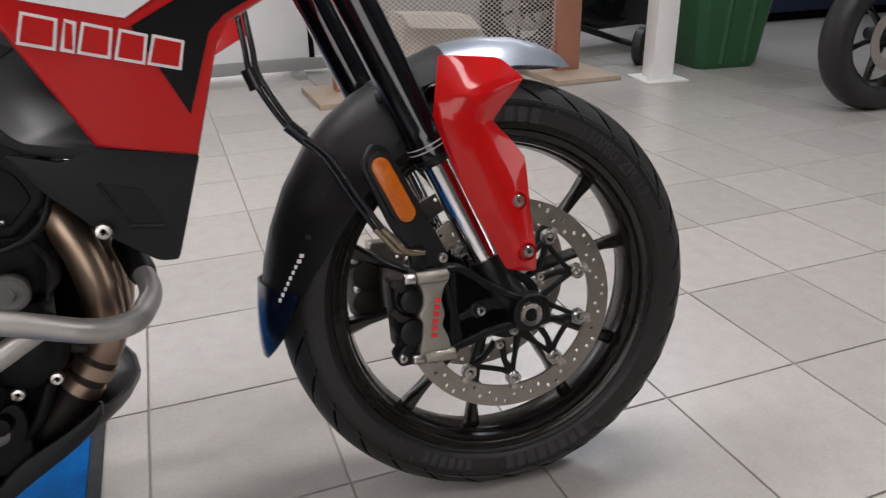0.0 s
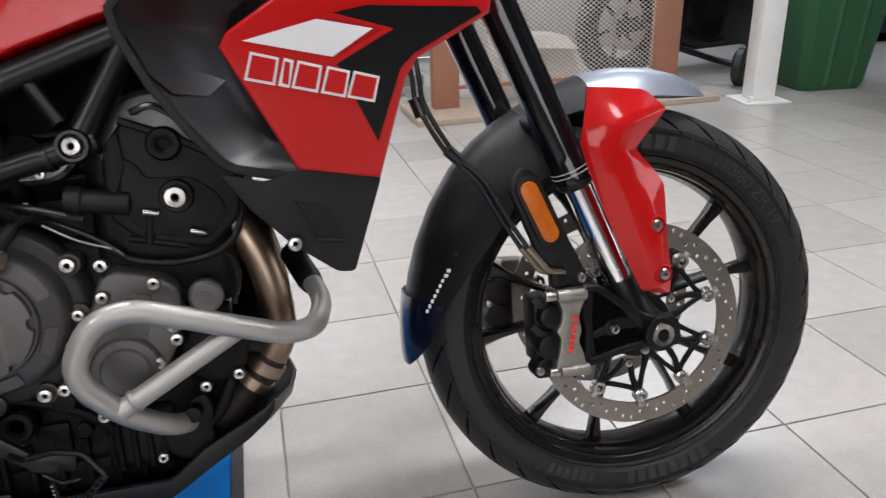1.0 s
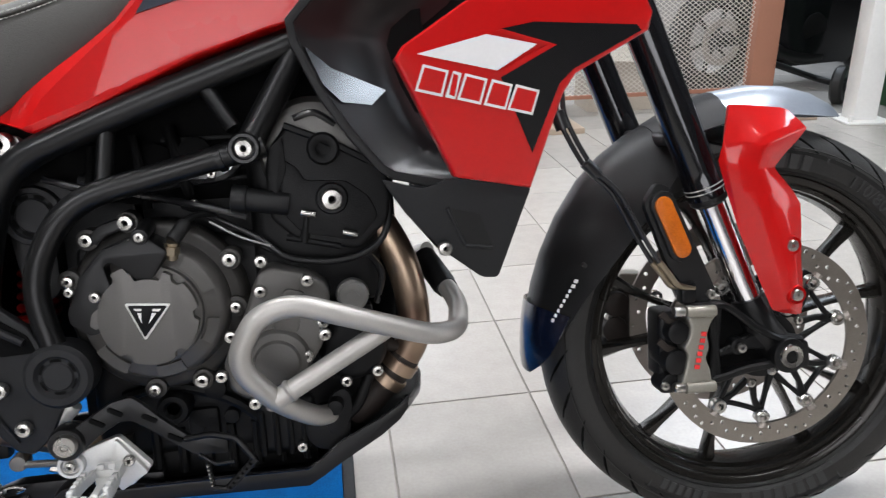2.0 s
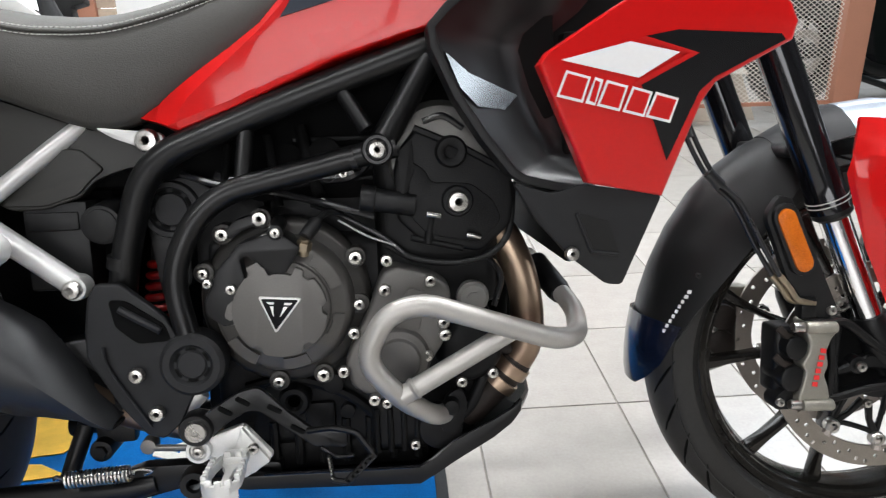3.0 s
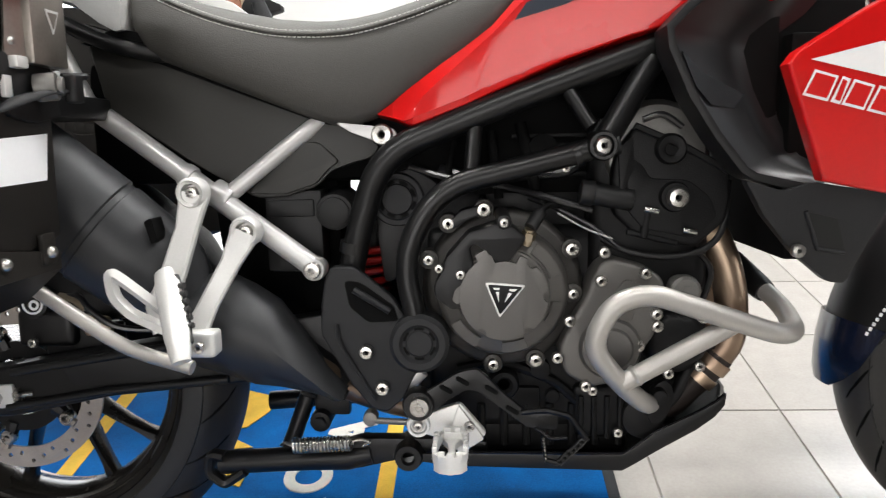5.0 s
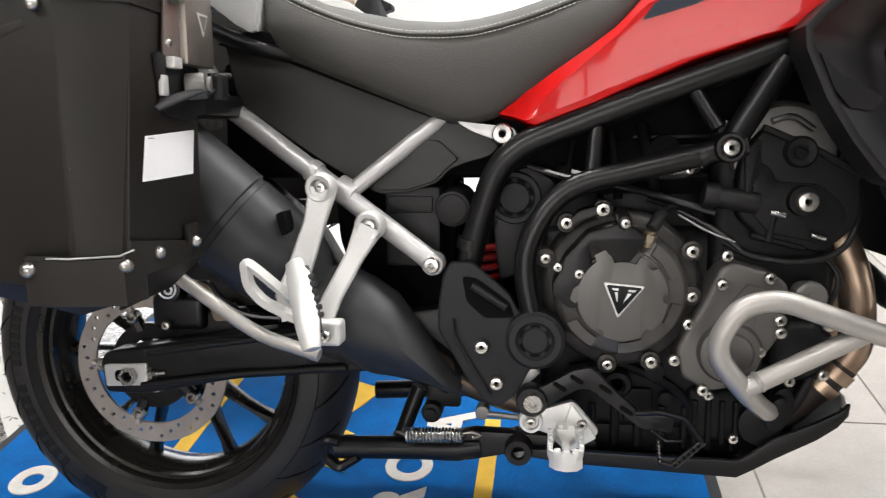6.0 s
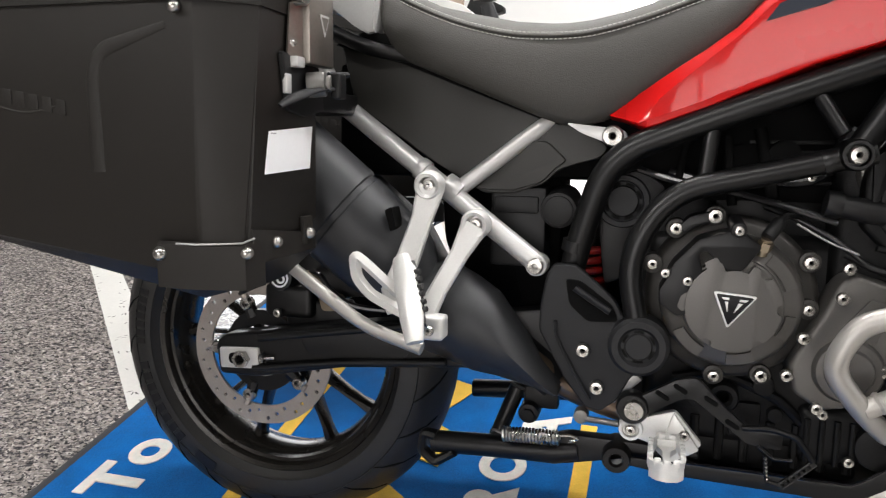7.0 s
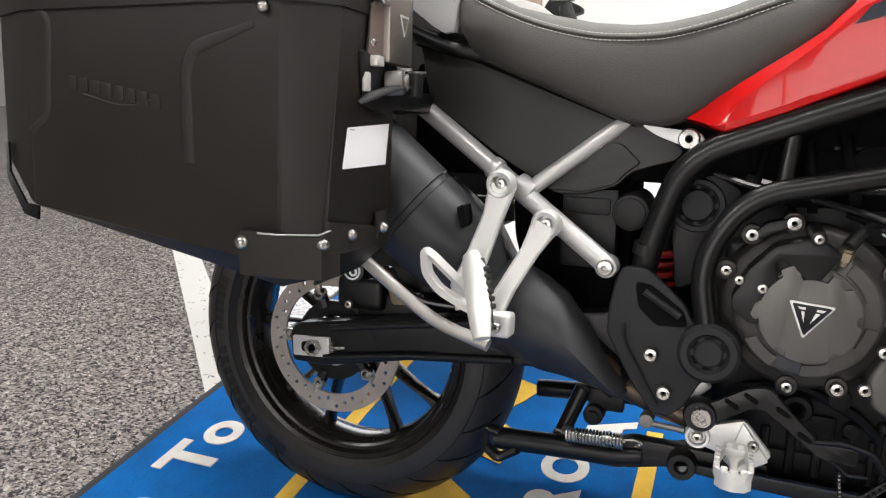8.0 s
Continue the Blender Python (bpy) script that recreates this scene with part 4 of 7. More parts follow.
# model lettering as plain slanted blocks, red with a white outline
for k in range(5):
    w = (0.030, 0.012, 0.027, 0.026, 0.030)[k]
    x0 = (1.041, 1.073, 1.086, 1.115, 1.142)[k]
    zt = 0.744 - 0.235 * (x0 - 1.041)
    h = 0.026
    q = [(x0 + 0.006, zt), (x0 + w + 0.003, zt - 0.24 * w), (x0 + w - 0.004, zt - h - 0.24 * w), (x0 - 0.003, zt - h)]
    cxm, czm = sum(p[0] for p in q) / 4, sum(p[1] for p in q) / 4
    decal("block_outline", q, 0.0026, WHITE_DECAL)
    decal("block", [(cxm + (x - cxm) * (1 - 0.0052 / w), czm + (z - czm) * 0.80) for x, z in q], 0.0034, RED)

# black scoop beside the shroud
SCOOP_RIM = [(0.985, 0.870), (0.930, 0.826), (0.909, 0.803), (0.912, 0.778), (0.937, 0.722), (0.967, 0.675), (0.999, 0.634), (1.014, 0.624), (1.046, 0.616), (1.090, 0.607)]
SCOOP_DEEP = [(1.140, -0.165, 0.870), (1.100, -0.165, 0.825), (1.066, -0.165, 0.800), (1.056, -0.165, 0.780), (1.060, -0.168, 0.735), (1.070, -0.172, 0.695), (1.084, -0.180, 0.662), (1.088, -0.195, 0.652), (1.096, -0.222, 0.642), (1.104, -0.252, 0.634)]
rim_in = []
for i, (x, z) in enumerate(SCOOP_RIM):
    p, q = SCOOP_RIM[max(i - 1, 0)], SCOOP_RIM[min(i + 1, 9)]
    nv = Vector((p[1] - q[1], q[0] - p[0])).normalized()
    rim_in.append((x + nv.x * 0.0105, z + nv.y * 0.0105))
scoop = part("air_scoop", slab(SCOOP_RIM + rim_in[::-1], lambda x, z: -0.252, 0.060, 0.003, 2), PLASTIC, moto, "satin black air scoop panel", 30)
secs = []
for (x, z), (dx, dy, dz) in zip(rim_in, SCOOP_DEEP):
    p, q = Vector((x - 0.001, -0.2495, z - 0.001)), Vector((dx, dy, dz))
    secs.append([p.lerp(q, t) + Vector((0, 0.012 * max(0.0, math.sin(math.pi * (t - 0.4) / 0.6)), 0)) for t in (0, 0.04, 0.2, 0.4, 0.55, 0.7, 0.85, 1.0)])
part("scoop_dish", thicken(loft(secs), 0.003), SCOOP_BLACK, scoop, "satin black inner dish", 40)


# Facet added to the dish and tilted to show a bright reflected patch.
facet_rim = [(0.928, -0.250, 0.774), (0.955, -0.238, 0.751), (1.017, -0.201, 0.726), (0.998, -0.221, 0.709), (0.964, -0.245, 0.713), (0.944, -0.252, 0.734)]
part("scoop_facet", loft([facet_rim, [(x, y + 0.022, z) for x, y, z in facet_rim]], True), SCOOP_FACET, scoop, "added glossy facet that carries the scoop's bright reflection", 30)


def y_low(x, z):
    return -0.226 - 0.28 * (z - 0.495)


lowp = part("lower_panel", slab(rounded([(1.000, 0.626), (1.045, 0.612), (1.079, 0.622), (1.173, 0.606), (1.136, 0.496), (1.116, 0.498), (1.070, 0.535), (1.027, 0.583)], 0.006), y_low, 0.018, 0.004), GREY_PLASTIC, moto, "dark grey lower side panel with a dent shown by a darker decal")
# Shade of the moulded dent, painted as a flat decal in darker plastic.
decal("recess", [(1.076, 0.588), (1.112, 0.578), (1.128, 0.538), (1.098, 0.542)], 0.0006, PLASTIC, lowp, y_low)
for a, b in (((1.074, 0.588), (1.095, 0.541)), ((1.095, 0.541), (1.128, 0.536))):
    part("ridge", rod((a[0], y_low(*a) - 0.001, a[1]), (b[0], y_low(*b) - 0.001, b[1]), 0.0025, n=8), GREY_PLASTIC, lowp)
bolt(1.070, -0.247, 0.540, 0.0085, lowp)
# Near-black blocks added to keep the gaps behind pipes and scoop dark.
part("front_hose", joined(box(0.985, 1.030, -0.05, 0.13, 0.40, 0.60, 0.015, 2), rod((1.0, -0.06, 0.42), (1.01, -0.06, 0.56), 0.02, n=14)), DARK, moto, "dark filler block standing for the hoses behind the header pipes")
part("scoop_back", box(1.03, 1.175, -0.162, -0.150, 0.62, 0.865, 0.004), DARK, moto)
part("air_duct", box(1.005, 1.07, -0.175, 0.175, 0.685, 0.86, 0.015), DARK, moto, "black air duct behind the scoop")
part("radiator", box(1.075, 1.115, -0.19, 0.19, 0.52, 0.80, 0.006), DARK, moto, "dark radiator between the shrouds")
part("radiator_shroud", slab([(x, z) for x, z in RED_OUT], lambda x, z: -y_red(x, z), 0.02, 0), RED, moto, "glossy red shroud on the far side")

# tank: stations of x with lower edge, shoulders and crown
TANK = [(0.560, 0.7145, 0.7150, 0.7155, 0.7180, 0.140), (0.581, 0.7090, 0.7100, 0.7112, 0.7310, 0.152), (0.597, 0.7020, 0.7050, 0.7080, 0.7430, 0.160), (0.609, 0.6985, 0.7085, 0.7170, 0.7510, 0.164), (0.623, 0.703, 0.714, 0.736, 0.761, 0.166), (0.645, 0.711, 0.7215, 0.755, 0.776, 0.168), (0.677, 0.7225, 0.733, 0.781, 0.797, 0.170),
        (0.713, 0.7385, 0.750, 0.811, 0.823, 0.172), (0.748, 0.753, 0.766, 0.846, 0.860, 0.175), (0.80, 0.775, 0.79, 0.872, 0.8925, 0.180), (0.88, 0.801, 0.817, 0.925, 0.9455, 0.190), (0.94, 0.816, 0.832, 0.96, 0.980, 0.196), (1.02, 0.83, 0.846, 0.97, 0.99, 0.20), (1.10, 0.85, 0.866, 0.97, 0.99, 0.19)]
secs = []
for x, zb, zl, zc, zu, w in TANK:
    right = [(x, -w + 0.030, zb - 0.004), (x, -w + 0.005, zb), (x, -w + 0.0025, zb + 0.002), (x, -w, zl), (x, -w + 0.0015, zc), (x, -w + 0.018, zu), (x, -w * 0.40, zu + 0.012)]
    secs.append(right + [(a, -b, c) for a, b, c in right[::-1]])
tank = part("fuel_tank", loft(secs, True), RED, moto, "glossy red fuel tank with a dark decal", 18)
part("tank_decal", slab([(0.741, 0.826), (0.755, 0.846), (0.80, 0.866), (0.90, 0.892), (0.885, 0.876), (0.805, 0.843)], lambda x, z: -0.1755 - 0.1 * (x - 0.74) + 0.10 * max(0, z - 0.826 - 0.42 * (x - 0.741)), 0.006, 0), SLATE, tank, "slate grey decal")

# seat
SEATS = [(0.225, 0.832, 0.905, 0.925, 0.110), (0.250, 0.798, 0.887, 0.905, 0.122), (0.30, 0.778, 0.863, 0.882, 0.130), (0.355, 0.756, 0.843, 0.868, 0.134), (0.42, 0.730, 0.828, 0.855, 0.136), (0.47, 0.710, 0.8245, 0.851, 0.137), (0.495, 0.702, 0.8245, 0.851, 0.137),
         (0.525, 0.701, 0.8265, 0.854, 0.137), (0.560, 0.711, 0.8335, 0.861, 0.136), (0.605, 0.738, 0.846, 0.874, 0.134), (0.650, 0.767, 0.8615, 0.890, 0.132), (0.700, 0.802, 0.880, 0.91, 0.128), (0.745, 0.852, 0.91, 0.93, 0.120)]
secs, tops = [], []
for x, zb, zs, zc, w in SEATS:
    side = [(x, -w + 0.03, zb), (x, -w + 0.006, zb + 0.002), (x, -w - 0.004, zb + 0.012), (x, -w - 0.006, zb + (zs - zb) * 0.45), (x, -w + 0.006, zb + (zs - zb) * 0.85), (x, -w + 0.018, zs)]
    top = [(x, -w + 0.018, zs), (x, -w + 0.030, zs + 0.010), (x, -w * 0.5, zc - 0.003), (x, 0, zc)]
    secs.append(side)
    tops.append(top + [(a, -b, c) for a, b, c in top[-2::-1]])
seat = part("seat", joined(loft(secs), mirrored(loft(secs))), SEAT, moto, "dark grey vinyl rider seat with double stitching", 60)
part("seat_top", loft(tops), SEAT_TOP, seat, "grey textured seat top", 60)
for dy, dz in ((0.0034, 0.0042), (-0.0050, -0.0058)):
    part("stitching", stitches(glide([(x, -w + 0.0160 + dy, zs + dz) for x, zb, zs, zc, w in SEATS], 6), 0.00075, 0.0052, 0.0013), THREAD, seat, "pale stitching")
part("piping", sweep(glide([(x, -w + 0.0150, zs - 0.001) for x, zb, zs, zc, w in SEATS], 4), 0.0024, 8), SEAT, seat)
pil = loft([[(x, -0.125, z0), (x, -0.131, z0 + 0.02), (x, -0.128, z1 - 0.02), (x, -0.11, z1), (x, 0.11, z1), (x, 0.128, z1 - 0.02), (x, 0.131, z0 + 0.02), (x, 0.125, z0)] for x, z0, z1 in ((0.10, 0.885, 0.99), (0.150, 0.872, 0.985), (0.185, 0.845, 0.975), (0.205, 0.834, 0.97), (0.216, 0.836, 0.965), (0.219, 0.85, 0.95))], True)
part("pillion_seat", pil, PILLION_GREY, moto, "light grey passenger seat edge", 50)
part("seat_bracket", sweep(glide([(0.13, -0.120, 0.848), (0.175, -0.122, 0.826), (0.215, -0.122, 0.812), (0.27, -0.110, 0.80)], 4), 0.0105, 10), SATIN, moto)
part("seat_base", slab([(0.15, 0.82), (0.26, 0.79), (0.49, 0.700), (0.56, 0.71), (0.60, 0.74), (0.5, 0.78), (0.2, 0.84)], -0.115, 0.23, 0.003), DARK, moto)

far_rail = part("far_grab_rail", slab(rounded([(0.12, 0.975), (0.262, 0.930), (0.300, 0.901), (0.318, 0.872), (0.20, 0.872), (0.10, 0.90)], 0.005), 0.20, 0.02, 0.003), WHITE_PAINT, moto, "white panel beyond the seat")
part("bracket", sweep([(0.322, 0.235, 0.862), (0.300, 0.235, 0.935)], [0.022, 0.012], 14), GREY_PLASTIC, far_rail, "grey bracket")
far_clip = part("far_latch", slab(rounded([(0.205, 0.965), (0.215, 0.985), (0.262, 0.980), (0.288, 0.968), (0.288, 0.957), (0.262, 0.950), (0.270, 0.905), (0.235, 0.905)], 0.003), 0.44, 0.03, 0.003), PLASTIC, moto, "black latch beyond the seat")
part("latch_plate", box(0.222, 0.270, 0.436, 0.452, 0.981, 0.985, 0.001), RAIL, far_clip)

# side panel below the seat
SP = rounded([(0.150, 0.850), (0.260, 0.815), (0.367, 0.770), (0.505, 0.725), (0.560, 0.672), (0.546, 0.657), (0.518, 0.650), (0.490, 0.640), (0.471, 0.620), (0.427, 0.606), (0.385, 0.605), (0.300, 0.653), (0.180, 0.735)], 0.008)
side_panel = part("side_panel", slab(SP, lambda x, z: -0.112 - 0.06 * (0.75 - z), 0.02, 0.006, 3), SIDE, moto, "dark grey moulded side panel")
part("panel_fold", slab(rounded([(0.395, 0.650), (0.444, 0.681), (0.475, 0.680), (0.503, 0.654), (0.487, 0.642), (0.469, 0.623), (0.427, 0.610), (0.375, 0.611)], 0.006), lambda x, z: -0.117 - 0.06 * (0.75 - z), 0.012, 0.004, 3), SIDE, side_panel)
# Plain near-black blocks stand in for shaded parts under seat and tank.
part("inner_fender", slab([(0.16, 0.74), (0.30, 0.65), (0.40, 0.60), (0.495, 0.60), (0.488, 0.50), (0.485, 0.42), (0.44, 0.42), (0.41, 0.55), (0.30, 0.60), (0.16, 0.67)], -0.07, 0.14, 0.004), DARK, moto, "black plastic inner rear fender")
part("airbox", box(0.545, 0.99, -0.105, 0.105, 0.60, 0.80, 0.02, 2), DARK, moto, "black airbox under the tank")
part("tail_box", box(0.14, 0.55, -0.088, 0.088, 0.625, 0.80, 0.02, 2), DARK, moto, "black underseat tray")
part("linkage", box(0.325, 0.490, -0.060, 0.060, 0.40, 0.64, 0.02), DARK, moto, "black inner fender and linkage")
part("crankcase_rear", box(0.600, 0.70, -0.105, 0.12, 0.30, 0.615, 0.02, 2), ENGINE, moto)
part("battery_box", joined(box(0.395, 0.475, -0.118, -0.06, 0.50, 0.615, 0.006), box(0.40, 0.465, -0.122, -0.10, 0.578, 0.602, 0.004)), PLASTIC, moto)

# ---- chassis ----


def chassis_tube(pts, r, bend, material=FRAME, label="black painted frame tube", n=18):
    return part("frame_tube", sweep(fillet(pts, bend, 8), r, n), material, moto, label)


chassis_tube([(1.05, -0.150, 0.845), (0.915, -0.165, 0.790), (0.720, -0.163, 0.722), (0.562, -0.150, 0.662), (0.524, -0.140, 0.540), (0.510, -0.135, 0.46)], 0.0178, 0.055)
chassis_tube([(0.870, -0.180, 0.672), (0.780, -0.182, 0.650), (0.640, -0.185, 0.618), (0.592, -0.188, 0.530), (0.610, -0.190, 0.440)], 0.0146, 0.075)
chassis_tube([(0.915, -0.165, 0.775), (0.852, -0.180, 0.672)], 0.0165, 0.01)
chassis_tube([(0.806, -0.165, 0.742), (0.836, -0.178, 0.692)], 0.0095, 0.01)
chassis_tube([(0.690, -0.160, 0.700), (0.683, -0.175, 0.636)], 0.010, 0.01)
chassis_tube([(1.05, 0.150, 0.845), (0.915, 0.165, 0.790), (0.562, 0.150, 0.660), (0.520, 0.140, 0.530)], 0.0215, 0.055)
boss = part("frame_boss", lathe([(0.0, -0.194), (0.012, -0.194), (0.0135, -0.202), (0.0170, -0.202), (0.0190, -0.197), (0.0190, -0.16)], 0.848, 0.668, 28), FRAME, moto, "black round frame joint with steel bolt")
bolt(0.848, -0.200, 0.668, 0.0108, boss)
part("weld_collar", rod((0.522, -0.141, 0.545), (0.519, -0.140, 0.530), 0.0184, n=18), FRAME, moto)
part("weld_collar", rod((0.815, -0.181, 0.657), (0.822, -0.1815, 0.659), 0.0164, n=18), FRAME, moto)
part("frame_rib", joined(rod((0.71, -0.13, 0.69), (0.72, -0.14, 0.60), 0.006), rod((0.75, -0.12, 0.70), (0.77, -0.13, 0.61), 0.008), rod((0.66, -0.13, 0.68), (0.65, -0.13, 0.62), 0.005)), DARK, moto)

# silver rear subframe
sub = part("rear_subframe", sweep([(0.10, -0.100, 0.775), (0.145, -0.105, 0.742), (0.472, -0.165, 0.514)], 0.0145, 18), SUBFRAME, moto, "silver painted rear subframe tube with bolts")
part("brace", sweep([(0.345, -0.142, 0.605), (0.440, -0.118, 0.681), (0.485, -0.104, 0.716)], 0.0115, 16), SUBFRAME, sub)
part("collar", joined(rod((0.290, -0.132, 0.641), (0.302, -0.134, 0.633), 0.0172, n=18, bev=0.002), rod((0.331, -0.137, 0.618), (0.356, -0.140, 0.602), 0.019, n=18, bev=0.004)), SUBFRAME, sub)
part("bolt_eye", lathe([(0.0, -0.176), (0.010, -0.176), (0.0145, -0.174), (0.0158, -0.166), (0.0158, -0.150)], 0.472, 0.512, 24), SUBFRAME, sub)
bolt(0.472, -0.179, 0.512, 0.0115, sub)
part("seat_tab", slab(rounded([(0.500, 0.706), (0.535, 0.702), (0.580, 0.697), (0.586, 0.682), (0.562, 0.677), (0.522, 0.692)], 0.007), -0.134, 0.012, 0.004), SUBFRAME, sub)
bolt(0.565, -0.141, 0.688, 0.0145, sub)
part("upper_stay", sweep([(0.150, -0.108, 0.742), (0.118, -0.112, 0.815), (0.10, -0.112, 0.86)], 0.0125, 14), SUBFRAME, sub)
part("far_tube", sweep([(0.10, 0.100, 0.775), (0.472, 0.165, 0.514)], 0.0145, 14), SUBFRAME, sub)

# passenger footrest hanger
hang = part("footrest_hanger", flat_bar([(0.329, -0.200, 0.618), (0.319, -0.206, 0.575), (0.304, -0.222, 0.520), (0.291, -0.240, 0.478), (0.300, -0.256, 0.452)], [0.038, 0.029, 0.031, 0.036, 0.026], 0.013, 0.003), ALU, moto, "cast aluminium passenger footrest hanger")
part("hanger_arm", flat_bar([(0.393, -0.202, 0.568), (0.375, -0.212, 0.530), (0.350, -0.232, 0.480), (0.332, -0.252, 0.436)], [0.038, 0.025, 0.024, 0.030], 0.013, 0.003), ALU, hang)
for x, z in ((0.3265, 0.6185), (0.393, 0.568)):
    part("eye", lathe([(0.0, -0.197), (0.0105, -0.197), (0.0125, -0.210), (0.0168, -0.212), (0.0202, -0.206), (0.0202, -0.190)], x, z, 28), ALU, hang)
    bolt(x, -0.203, z, 0.0082, hang)
part("hanger_foot", box(0.334, 0.368, -0.270, -0.240, 0.420, 0.452, 0.006, 3), ALU, hang)
bolt(0.352, -0.279, 0.436, 0.007, hang)
peg2 = part("passenger_footrest", sweep([(0.308, -0.262, 0.527), (0.318, -0.275, 0.510), (0.340, -0.310, 0.460), (0.349, -0.325, 0.432)], [0.012, 0.017, 0.017, 0.012], 12, True, 0.7), ALU, moto, "folded aluminium passenger footrest with black rubber")
part("rubber", joined(sweep([(0.323, -0.268, 0.522), (0.337, -0.288, 0.490), (0.352, -0.312, 0.450)], [0.007, 0.010, 0.008], 10, True, 0.8), *[rod((0.332 + 0.0035 * k, -0.280 - 0.005 * k, 0.512 - 0.0085 * k), (0.341 + 0.0035 * k, -0.282 - 0.005 * k, 0.514 - 0.0085 * k), 0.0036, n=8) for k in range(6)]), GRILLE, peg2, "ribbed black rubber pad")
part("heel_loop", sweep(fillet([(0.305, -0.262, 0.478), (0.262, -0.275, 0.520), (0.249, -0.278, 0.530), (0.252, -0.278, 0.500), (0.270, -0.275, 0.478), (0.312, -0.268, 0.455)], 0.010), 0.0078, 4, True, 0.8), ALU, hang, "flat aluminium heel loop")
part("pannier_stay", sweep(fillet([(0.112, -0.262, 0.536), (0.150, -0.271, 0.509), (0.263, -0.279, 0.435), (0.345, -0.285, 0.413)], 0.035, 8), 0.0088, 14), SILVER, moto, "silver stay tube")

# heel guard
HG = rounded([(0.487, 0.500), (0.497, 0.517), (0.527, 0.517), (0.579, 0.474), (0.592, 0.450), (0.618, 0.455), (0.644, 0.442), (0.650, 0.417), (0.640, 0.390), (0.606, 0.372), (0.588, 0.336), (0.566, 0.317), (0.546, 0.321), (0.516, 0.358), (0.479, 0.424), (0.480, 0.460)], 0.006)
heel = part("heel_guard", slab(HG, lambda x, z: -0.178 - 0.05 * (x - 0.5), 0.012, 0.004, 3), GREY_PLASTIC, moto, "dark grey plastic frame guard with two bolts")
# Flat near-black plate that paints the shade inside the guard's opening.
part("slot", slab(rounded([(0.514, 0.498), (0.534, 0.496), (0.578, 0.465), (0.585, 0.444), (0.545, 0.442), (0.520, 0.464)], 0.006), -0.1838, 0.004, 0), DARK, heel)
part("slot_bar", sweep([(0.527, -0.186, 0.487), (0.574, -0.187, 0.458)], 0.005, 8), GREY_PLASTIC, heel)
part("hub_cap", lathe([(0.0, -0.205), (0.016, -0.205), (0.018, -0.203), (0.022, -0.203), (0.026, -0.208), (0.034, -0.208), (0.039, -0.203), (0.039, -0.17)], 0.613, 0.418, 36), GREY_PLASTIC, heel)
# Near-black patches paint the shade in the cap's pockets.
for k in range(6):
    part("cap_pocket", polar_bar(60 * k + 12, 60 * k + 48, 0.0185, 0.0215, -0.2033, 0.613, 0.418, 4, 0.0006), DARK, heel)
part("raised_rim", sweep(glide([(0.502, -0.183, 0.44), (0.505, -0.183, 0.415), (0.530, -0.184, 0.370), (0.552, -0.185, 0.335)], 5), 0.0022, 8), GREY_PLASTIC, heel)
for x, z in ((0.541, 0.403), (0.561, 0.353)):
    bolt(x, -0.188, z, 0.0095, heel)

# pivot area, plugs and shock
plate = part("pivot_plate", slab(rounded([(0.545, 0.62), (0.60, 0.645), (0.64, 0.62), (0.60, 0.56), (0.60, 0.50), (0.56, 0.48), (0.55, 0.56)], 0.012), -0.118, 0.03, 0.004), PLASTIC, moto)
part("pivot_cap", lathe([(0.0, -0.124), (0.020, -0.124), (0.022, -0.121), (0.027, -0.121), (0.029, -0.127), (0.035, -0.127), (0.037, -0.122), (0.037, -0.10)], 0.581, 0.600, 36), GREY_PLASTIC, moto, "round black frame plug")
cap = [o for o in moto.children if o.name.startswith("pivot_cap")][0]
# Pocket shade of the plug, laid on as near-black patches.
for k in range(8):
    part("cap_pocket", polar_bar(45 * k + 8, 45 * k + 37, 0.0205, 0.0262, -0.1212, 0.581, 0.600, 4, 0.0008), DARK, cap)
part("reservoir", joined(rod((0.494, -0.128, 0.584), (0.494, -0.05, 0.592), 0.026, n=28, bev=0.004), rod((0.494, -0.131, 0.584), (0.494, -0.120, 0.585), 0.021, n=28, bev=0.002)), PLASTIC, moto, "black round hydraulic adjuster")
coil = []
for k in range(90):
    a = 2 * math.pi * k / 15
    t = k / 89
    coil.append(Vector((0.524 + 0.014 * t + 0.023 * math.cos(a), -0.012 + 0.023 * math.sin(a), 0.425 + 0.095 * t)))
part("shock_spring", sweep(coil, 0.006, 8), SPRING_RED, moto, "red rear shock spring")
# Near-black pieces added so the gaps round the shock stay dark.
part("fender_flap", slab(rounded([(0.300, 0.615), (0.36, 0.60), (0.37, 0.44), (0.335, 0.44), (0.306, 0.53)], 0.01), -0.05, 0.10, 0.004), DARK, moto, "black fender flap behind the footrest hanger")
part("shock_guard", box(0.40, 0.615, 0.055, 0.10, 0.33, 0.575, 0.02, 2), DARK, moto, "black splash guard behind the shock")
part("shock_body", rod((0.512, -0.012, 0.38), (0.540, -0.012, 0.59), 0.016, n=16), ENGINE, moto)

# ---- engine ----
block = part("engine", joined(box(0.62, 0.97, -0.125, 0.14, 0.27, 0.56, 0.02, 3), box(0.84, 1.00, -0.14, 0.14, 0.46, 0.70, 0.02, 3), box(0.70, 0.86, -0.10, 0.12, 0.54, 0.63, 0.015, 2), box(0.62, 0.90, -0.12, 0.12, 0.235, 0.30, 0.012)), ENGINE, moto, "black engine with grey side covers and steel bolts")
CX, CZ = 0.723, 0.480
part("clutch_housing", lathe([(0.0, -0.156), (0.098, -0.156), (0.104, -0.152), (0.108, -0.143), (0.108, -0.12)], CX, CZ, 64), CASE_GREY, block, "dark grey crankcase flange")
